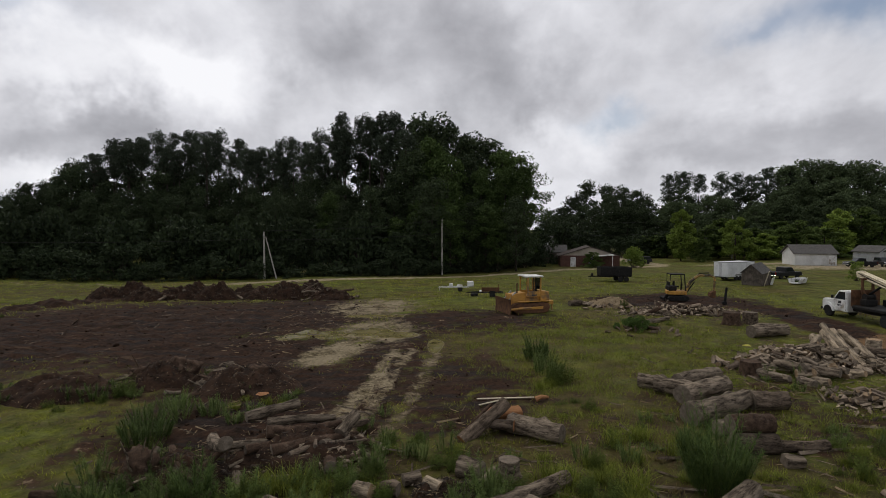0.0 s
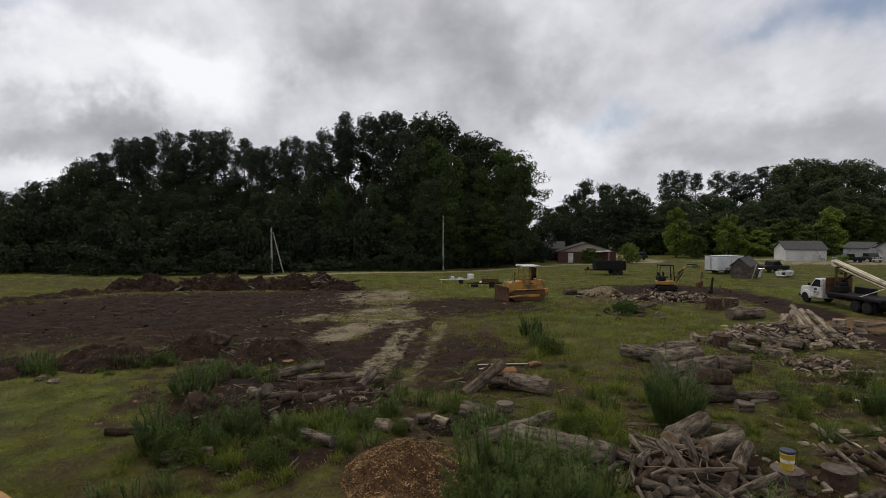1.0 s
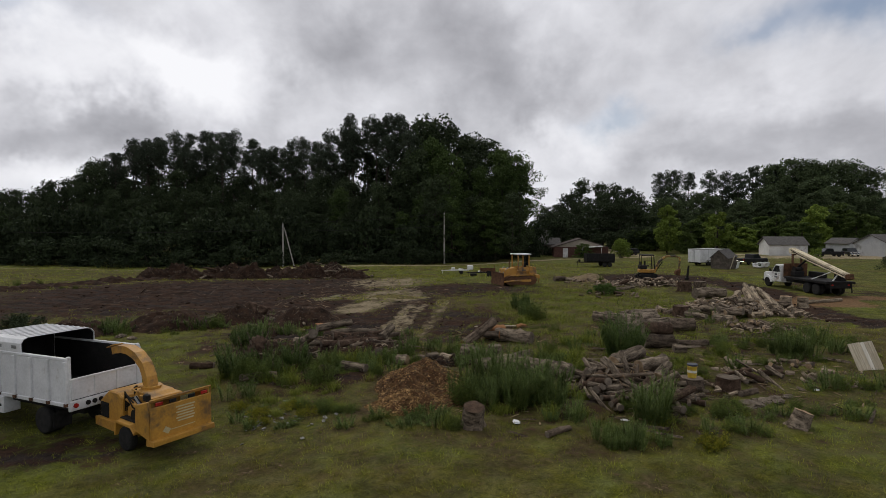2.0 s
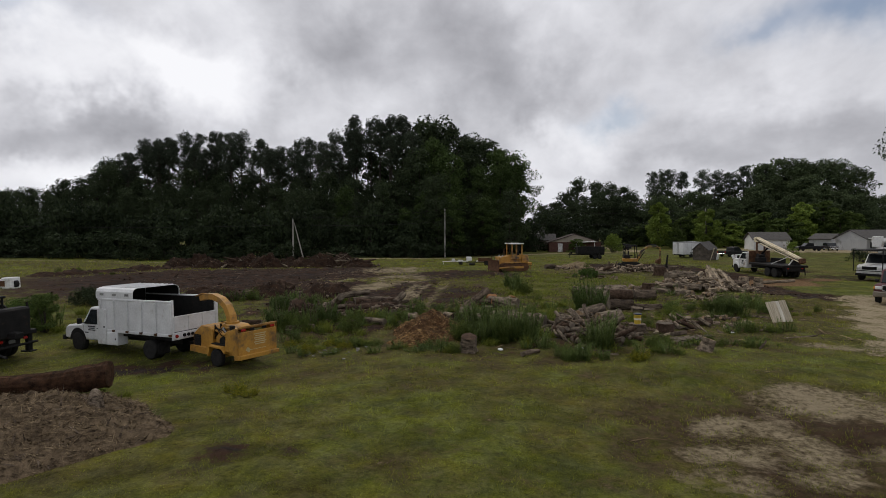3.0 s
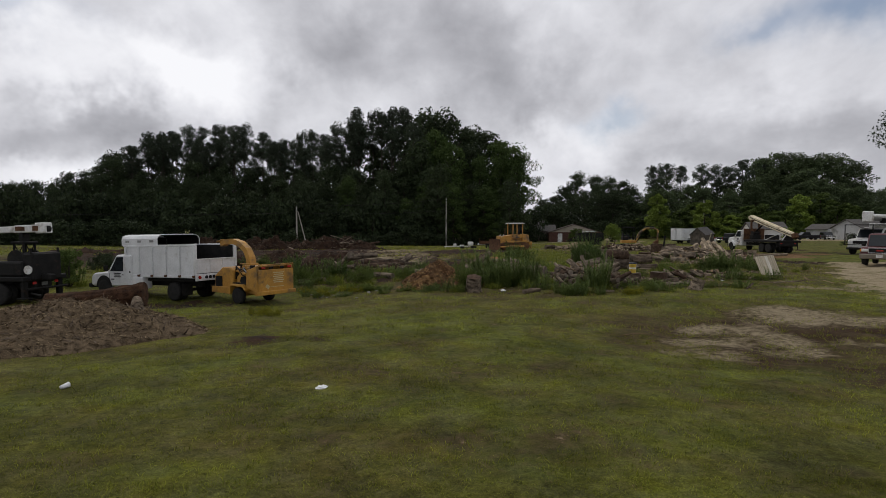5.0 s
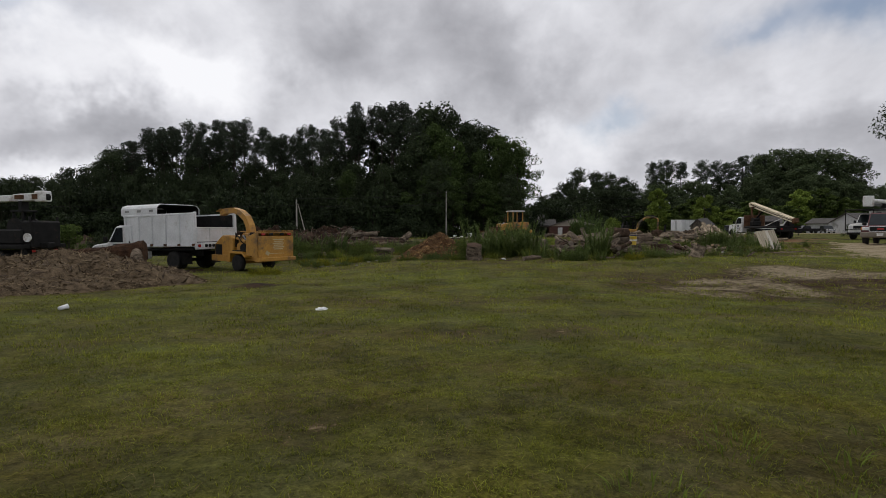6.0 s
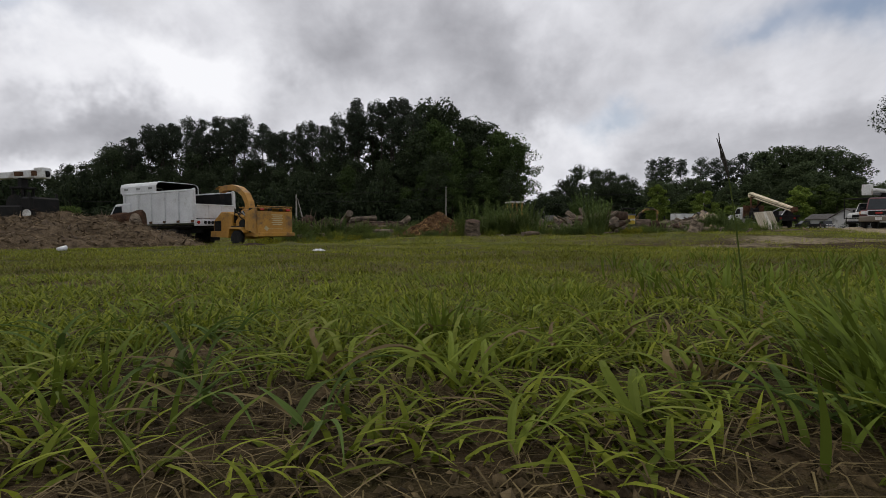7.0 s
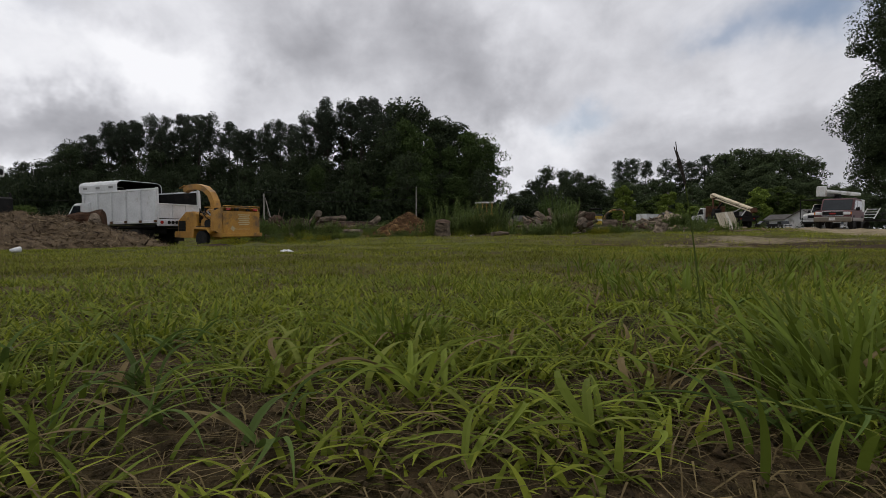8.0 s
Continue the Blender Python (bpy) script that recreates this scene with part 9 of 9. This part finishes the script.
BROAD_SHAPES = {}
for key, mat in (("fresh", leaf_material("crabgrass_blade", (0.06, 0.09, 0.012), (0.22, 0.265, 0.04), 0.3, 0.3)), ("deep", leaf_material("dark_crabgrass_blade", (0.03, 0.055, 0.012), (0.11, 0.16, 0.036), 0.25, 0.3)), ("dry", DRY_GRASS)):
    BROAD_SHAPES[key] = [crease_blade(i) for i in range(6)]
    for me in BROAD_SHAPES[key]:
        me.materials.append(mat)


def crabgrass(x, y, length, count, seed, key="fresh", width=0.0062):
    """Broad blades spreading low over the soil from one crown."""
    rng = np.random.default_rng(seed)
    e = thing("crabgrass", "low broad-bladed crabgrass spreading over soil", "grass", "near tufts", at=pose(x, y, float(lift(x, y)) + 0.001))
    for i in range(count):
        L = length * rng.uniform(0.55, 1.2)
        kind = key if rng.random() > 0.15 else "dry"
        ob = new("blade", BROAD_SHAPES[kind][int(rng.integers(0, 6))])
        ob.parent = e
        ob.matrix_basis = pose(rng.normal(0, 0.012), rng.normal(0, 0.012), 0, 0, -rng.uniform(0, 22), 360 * i / count + rng.normal(0, 25)) @ Matrix.Diagonal((L, width * rng.uniform(0.7, 1.25), L, 1))


for i, (x, y, length, count, key) in enumerate(((-0.02, 0.42, 0.13, 13, "fresh"), (0.10, 0.33, 0.1, 9, "fresh"), (-0.12, 0.33, 0.09, 8, "deep"), (0.17, 0.40, 0.09, 10, "fresh"), (0.23, 0.33, 0.1, 11, "deep"), (0.02, 0.31, 0.08, 7, "fresh"), (-0.22, 0.36, 0.1, 10, "deep"), (-0.27, 0.45, 0.1, 10, "deep"), (-0.14, 0.47, 0.09, 9, "fresh"), (0.07, 0.53, 0.11, 12, "fresh"),
                                                (0.16, 0.6, 0.09, 9, "fresh"), (0.29, 0.55, 0.1, 11, "fresh"), (-0.06, 0.62, 0.09, 9, "fresh"), (-0.3, 0.62, 0.1, 10, "deep"), (-0.45, 0.55, 0.1, 10, "deep"), (0.38, 0.7, 0.1, 10, "fresh"), (0.08, 0.78, 0.09, 9, "fresh"), (-0.2, 0.82, 0.09, 9, "fresh"), (-0.5, 0.85, 0.1, 9, "fresh"), (0.3, 0.92, 0.09, 9, "fresh"), (0.55, 0.95, 0.1, 9, "deep"))):
    crabgrass(x, y, length, count, 970 + i, key)
# a few blades standing very close to the eye
for i, (x, y, h) in enumerate(((0.19, 0.27, 0.07), (0.24, 0.29, 0.08), (-0.2, 0.29, 0.06), (0.3, 0.36, 0.11), (-0.29, 0.34, 0.07))):
    near_tuft(x, y, h, 7, 990 + i, 0.035, 0.0055, DEEP_GRASS, "broad dark grass blades near the eye")


def seed_stalk():
    e = thing("seed_stalk", "single tall dry grass stalk with a drooping seed head", "grass", at=pose(0.39, 0.77, float(lift(0.39, 0.77)) - 0.005) @ Matrix.Scale(0.65, 4))
    part("stalk", tube([(0.035, 0, 0), (0.02, 0, 0.12), (0.002, 0, 0.25), (-0.012, 0, 0.33), (-0.022, 0, 0.37)], 0.0022, 5, 0.0012), WEED_LEAF, e)
    for i in range(3):
        part("seed_head", tube([(-0.014 - 0.003 * i, 0, 0.34 + 0.012 * i), (-0.024 - 0.002 * i, 0.003 * i, 0.385), (-0.034 - 0.006 * (i == 1), 0.004 * i, 0.415 + 0.012 * i)], 0.0028, 5, 0.001), TRUNK, e)



seed_stalk()


def flat_leaves():
    """Broad blades lying over the bare soil nearest the eye."""
    rng = np.random.default_rng(55)
    e = thing("grass_litter", "broad grass blades lying over bare soil", "grass")
    for i in range(40):
        x, y = rng.uniform(-0.4, 0.4), rng.uniform(0.27, 0.75)
        p = np.array([[x, y, float(lift(x, y)) + 0.004]])
        L = rng.uniform(0.04, 0.10)
        v, f = blades(p, np.array([L]), np.array([rng.uniform(0.004, 0.008)]), np.array([rng.uniform(0, 6.28)]), np.array([rng.uniform(1.3, 1.75)]), 7)
        v[:, 2] = np.maximum(v[:, 2], float(lift(x, y)) + 0.004)
        raw("grass_blade", v, f, GRASS if i % 3 else DRY_GRASS, e)


flat_leaves()

# ---- small things ----


def pail():
    x, y = 9.96, 29.0
    e = thing("plastic_pail", "yellow plastic pail with dark lid on a stump", "bucket", at=pose(x, y, float(lift(x, y)) + 0.46, 0, 0, 30))
    part("pail_body", moved(lathe([(0.15, 0), (0.155, 0.02), (0.18, 0.42), (0.19, 0.43), (0.19, 0.46), (0.001, 0.46)], "Z", 22), 0, 0, 0), material("yellow_plastic", (0.5, 0.34, 0.03), (0.62, 0.45, 0.06), 3, 0.5, 0.03, stain=(0.3, 0.24, 0.1), stain_at=0.66), e, "", True)
    part("lid", moved(lathe([(0.001, 0.462), (0.2, 0.462), (0.2, 0.51), (0.18, 0.53), (0.001, 0.53)], "Z", 22), 0.01, 0, 0), material("dark_blue_plastic", (0.01, 0.014, 0.028), (0.02, 0.027, 0.05), 3, 0.5, 0.03), e, "dark blue lid")
    part("wire_handle", tube([(0.19, 0, 0.4), (0.2, -0.12, 0.25), (0.05, -0.21, 0.16), (-0.15, -0.18, 0.22), (-0.19, 0, 0.4)], 0.005, 5), GREY_METAL, e)
    part("paper_label", moved(lathe([(0.172, 0.2), (0.178, 0.29)], "Z", 22), 0, 0, 0), PALE_PRINT, e)


pail()


def leaning_boards():
    e = thing("board_panel", "pale weathered plank panel leaning in the grass", "panel", at=stood(18.75, 31.35, 8, -0.02) @ pose(0, 0, 0, -26, -5, 0) @ Matrix.Scale(0.82, 4))
    for i in range(6):
        part("plank", box(0.235, 0.03, 1.5 + 0.015 * (i % 3), (-0.62 + i * 0.245, 0, 0.74), 0.005), BLEACHED if i == 3 else PLANK, e)
    part("batten", merged(box(1.4, 0.05, 0.09, (0, 0.04, 0.35), 0.005), box(1.4, 0.05, 0.09, (0, 0.04, 1.15), 0.005)), PLANK, e)
    part("prop", tube([(0.1, 0.05, 1.1), (0.1, 0.85, -0.25)], 0.04, 6), PLANK, e)


leaning_boards()
BAG = material("white_plastic_film", (0.6, 0.61, 0.62), (0.78, 0.79, 0.8), 6, 0.4, 0.3)


def litter(name, label, x, y, size, seed, mat=None):
    """A crumpled bag or wrapper."""
    bm = bmesh.new()
    bmesh.ops.create_icosphere(bm, subdivisions=3, radius=size)
    for v in bm.verts:
        n1 = noise.noise(v.co * (3 / size) + Vector((seed, 0, 0)))
        v.co *= 1 + 0.55 * n1
        v.co.z = abs(v.co.z) * 0.55
        v.co.x *= 1.5
    ob = part(name, bm, mat or BAG)
    ob.matrix_basis = stood(x, y, seed * 50)
    return tagged(ob, label, "litter", "litter")


litter("plastic_bag", "crumpled white plastic bag on the lawn", -2.37, 10.25, 0.08, 1)
litter("plastic_bag", "crumpled white plastic bag in weeds", 2.75, 25.75, 0.11, 2)
litter("paper_scrap", "white scrap of paper on grass", 6.3, 25.75, 0.09, 3)
litter("paper_scrap", "pale scrap lying on mud", 14.5, 28.6, 0.08, 4)
litter("paper_scrap", "pale scrap lying on grass", 17.2, 36.0, 0.08, 5)
litter("plastic_scrap", "blue plastic scrap on bare ground", 8.9, 28.0, 0.09, 6, material("blue_plastic", (0.02, 0.06, 0.16), (0.04, 0.1, 0.24), 4, 0.5, 0.1))
litter("plastic_scrap", "pale yellow scrap by a log", 20.6, 53.0, 0.16, 7, material("yellow_film", (0.4, 0.36, 0.04), (0.55, 0.5, 0.08), 4, 0.5, 0.1))
for x, y, r, sd in ((11.2, 27.1, 0.27, 21), (11.75, 27.4, 0.24, 22), (12.3, 27.5, 0.26, 23), (10.9, 26.7, 0.15, 25), (13.0, 27.9, 0.16, 26)):
    litter("wood_chunk", "pale weathered chunk of wood lying on bare ground", x, y, r, sd, GREY_CUT)
litter("stone", "pale stone at the edge of the dark soil", -11.5, 48.5, 0.3, 8, GREY_BARK)
litter("stone", "pale stone on a soil mound", -19.0, 40.8, 0.28, 9, GREY_BARK)
litter("stone", "pale stone on a soil mound", -18.0, 40.2, 0.24, 10, GREY_BARK)
cup = thing("foam_cup", "white foam cup lying on the grass", "cup", at=stood(-7.17, 10.2, 60, 0.05) @ pose(0, 0, 0, 0, 80, 0))
part("cup_wall", lathe([(0.035, -0.08), (0.05, 0.08), (0.046, 0.08), (0.032, -0.07), (0.001, -0.07)], "Z", 18), BAG, cup, "", True)
post = thing("iron_post", "dark upright steel post beside the wood heap", "post", at=stood(28.9, 72, 0))
part("shaft", merged(tube([(0, 0, -0.2), (0.2, 0, 1.7)], 0.15, 8, 0.11), box(0.4, 0.35, 0.3, (0, 0, 0.15), 0.04)), DARK_METAL, post)
branch = thing("fallen_stick", "pale bare sticks lying on the lawn", "stick", at=stood(5.5, 15.7, 10, 0.02))
part("twig", tube([(-0.5, 0, 0), (0, 0.05, 0.03), (0.5, -0.05, 0.0)], 0.014, 5, 0.006), CUT_WOOD, branch)
part("twig", tube([(0.0, 0.05, 0.03), (0.3, 0.25, 0.02)], 0.008, 5, 0.004), CUT_WOOD, branch)
rails = thing("fallen_fence", "orange and pale broken boards lying on grass", "boards", at=stood(3.6, 41.8, 5, 0.04))
part("board", box(2.6, 0.12, 0.04, (0, 0, 0.05), 0.01), PLANK, rails)
part("board", box(1.2, 0.1, 0.04, (-0.8, -0.5, 0.03), 0.01, (0, 0, 30)), PLANK, rails)
part("broken_stub", tube([(1.3, -0.3, 0.05), (1.55, -0.3, 0.16), (1.9, -0.2, 0.1)], 0.13, 7, 0.06), ORANGE_WOOD, rails)


def debris(name, label, count, area, size, mat, seed, slim, thick):
    """Broken sticks and slivers strewn over rough ground."""
    rng = np.random.default_rng(seed)
    x0, x1, y0, y1 = area
    x, y = rng.uniform(x0, x1, count), rng.uniform(y0, y1, count)
    where = np.maximum.reduce([oval(x, y, 8, 33, 9, 7), oval(x, y, 20, 46, 7, 7), oval(x, y, -5, 37, 6, 6), oval(x, y, 21, 66, 8, 4), 0.5 * oval(x, y, -20, 62, 18, 18), 0.8 * oval(x, y, 15, 29, 5, 3)])
    keep = where > rng.uniform(0.1, 1.0, count)
    x, y = x[keep], y[keep]
    k = len(x)
    L = (size * rng.lognormal(0, 0.5, k))[:, None]
    a = rng.uniform(0, 6.28, k)
    d = np.stack([np.cos(a), np.sin(a), rng.normal(0, 0.18, k)], -1) * L
    s = np.stack([-np.sin(a), np.cos(a), np.zeros(k)], -1) * L * slim
    u = np.array([0, 0, 1.0]) * L * thick
    c = np.stack([x, y, lift(x, y) + 0.03], -1)
    v = np.stack([c - d - s, c - d + s, c - d + u, c + d - s * 0.7, c + d + s * 0.7, c + d + u * 0.7], 1).reshape(-1, 3)
    f = [(0, 1, 2, 2), (3, 5, 4, 4), (0, 3, 4, 1), (1, 4, 5, 2), (2, 5, 3, 0)]
    faces = []
    for i in range(k):
        o = i * 6
        faces += [(o, o + 1, o + 2), (o + 3, o + 5, o + 4), (o, o + 3, o + 4, o + 1), (o + 1, o + 4, o + 5, o + 2), (o + 2, o + 5, o + 3, o)]
    tagged(raw(name, v, faces, mat), label, "debris", "", "stuff")


debris("wood_debris", "strewn pale splinters and broken sticks", 7500, (-14, 32, 23, 74), 0.11, STRAW, 11, 0.13, 0.16)
debris("bark_debris", "strewn dark bark and broken branches", 4200, (-30, 32, 23, 78), 0.2, BARK, 12, 0.12, 0.14)
debris("wood_debris", "strewn long grey broken branches", 700, (-14, 32, 23, 74), 0.5, GREY_BARK, 13, 0.05, 0.07)


def slates():
    """Flat broken stones lying in thin grass."""
    rng = np.random.default_rng(91)
    mat = material("broken_slate", (0.06, 0.057, 0.05), (0.2, 0.19, 0.17), 5, 0.8, 0.3, vary=0.3)
    for i in range(56):
        x, y = -5.4 + rng.normal(0, 1.0), 26.9 + rng.normal(0, 0.75)
        r = rng.uniform(0.035, 0.105)
        pts = [(r * rng.uniform(0.6, 1.2) * math.cos(a), r * rng.uniform(0.5, 1.1) * math.sin(a)) for a in np.arange(0, 6.2, 1.05)]
        ob = part("broken_slate", slab(pts, 0, r * 0.25), mat)
        ob.matrix_basis = stood(x, y, rng.uniform(0, 360), 0.01) @ pose(0, 0, 0, rng.normal(0, 14), rng.normal(0, 14), 0)
        tagged(ob, "flat grey broken stone lying in thin grass", "stone", "broken slates")


slates()


def crumbs():
    """Soil crumbs and bits of thatch on the bare ground nearest the eye."""
    rng = np.random.default_rng(78)
    n = 14000
    y = 0.12 + 1.9 * rng.uniform(0, 1, n) ** 1.5
    x = rng.uniform(-1, 1, n) * (0.25 + 0.9 * y)
    L = rng.lognormal(0, 0.5, n) * 0.003
    a = rng.uniform(0, 6.28, n)
    c = np.stack([x, y, lift(x, y) + 0.002], -1)
    d = np.stack([np.cos(a), np.sin(a), rng.normal(0, 0.3, n)], -1) * L[:, None]
    e = np.stack([-np.sin(a), np.cos(a), rng.normal(0, 0.3, n)], -1) * (L * rng.uniform(0.2, 0.8, n))[:, None]
    u = np.array([0, 0, 1.0]) * (L * rng.uniform(0.3, 0.8, n))[:, None]
    v = np.stack([c - d, c + e, c + d, c - e, c + u], 1).reshape(-1, 3)
    o = (np.arange(n) * 5)[:, None, None]
    f = (o + np.array([[0, 1, 4], [1, 2, 4], [2, 3, 4], [3, 0, 4]])[None]).reshape(-1, 3)
    crumb = material("soil_crumbs", (0.022, 0.015, 0.008), (0.1, 0.074, 0.038), 30, 0.95, 0.2, island=0.7)
    tagged(raw("soil_crumbs", v, f, crumb), "loose soil crumbs and thatch under the grass", "soil", "", "stuff")


crumbs()
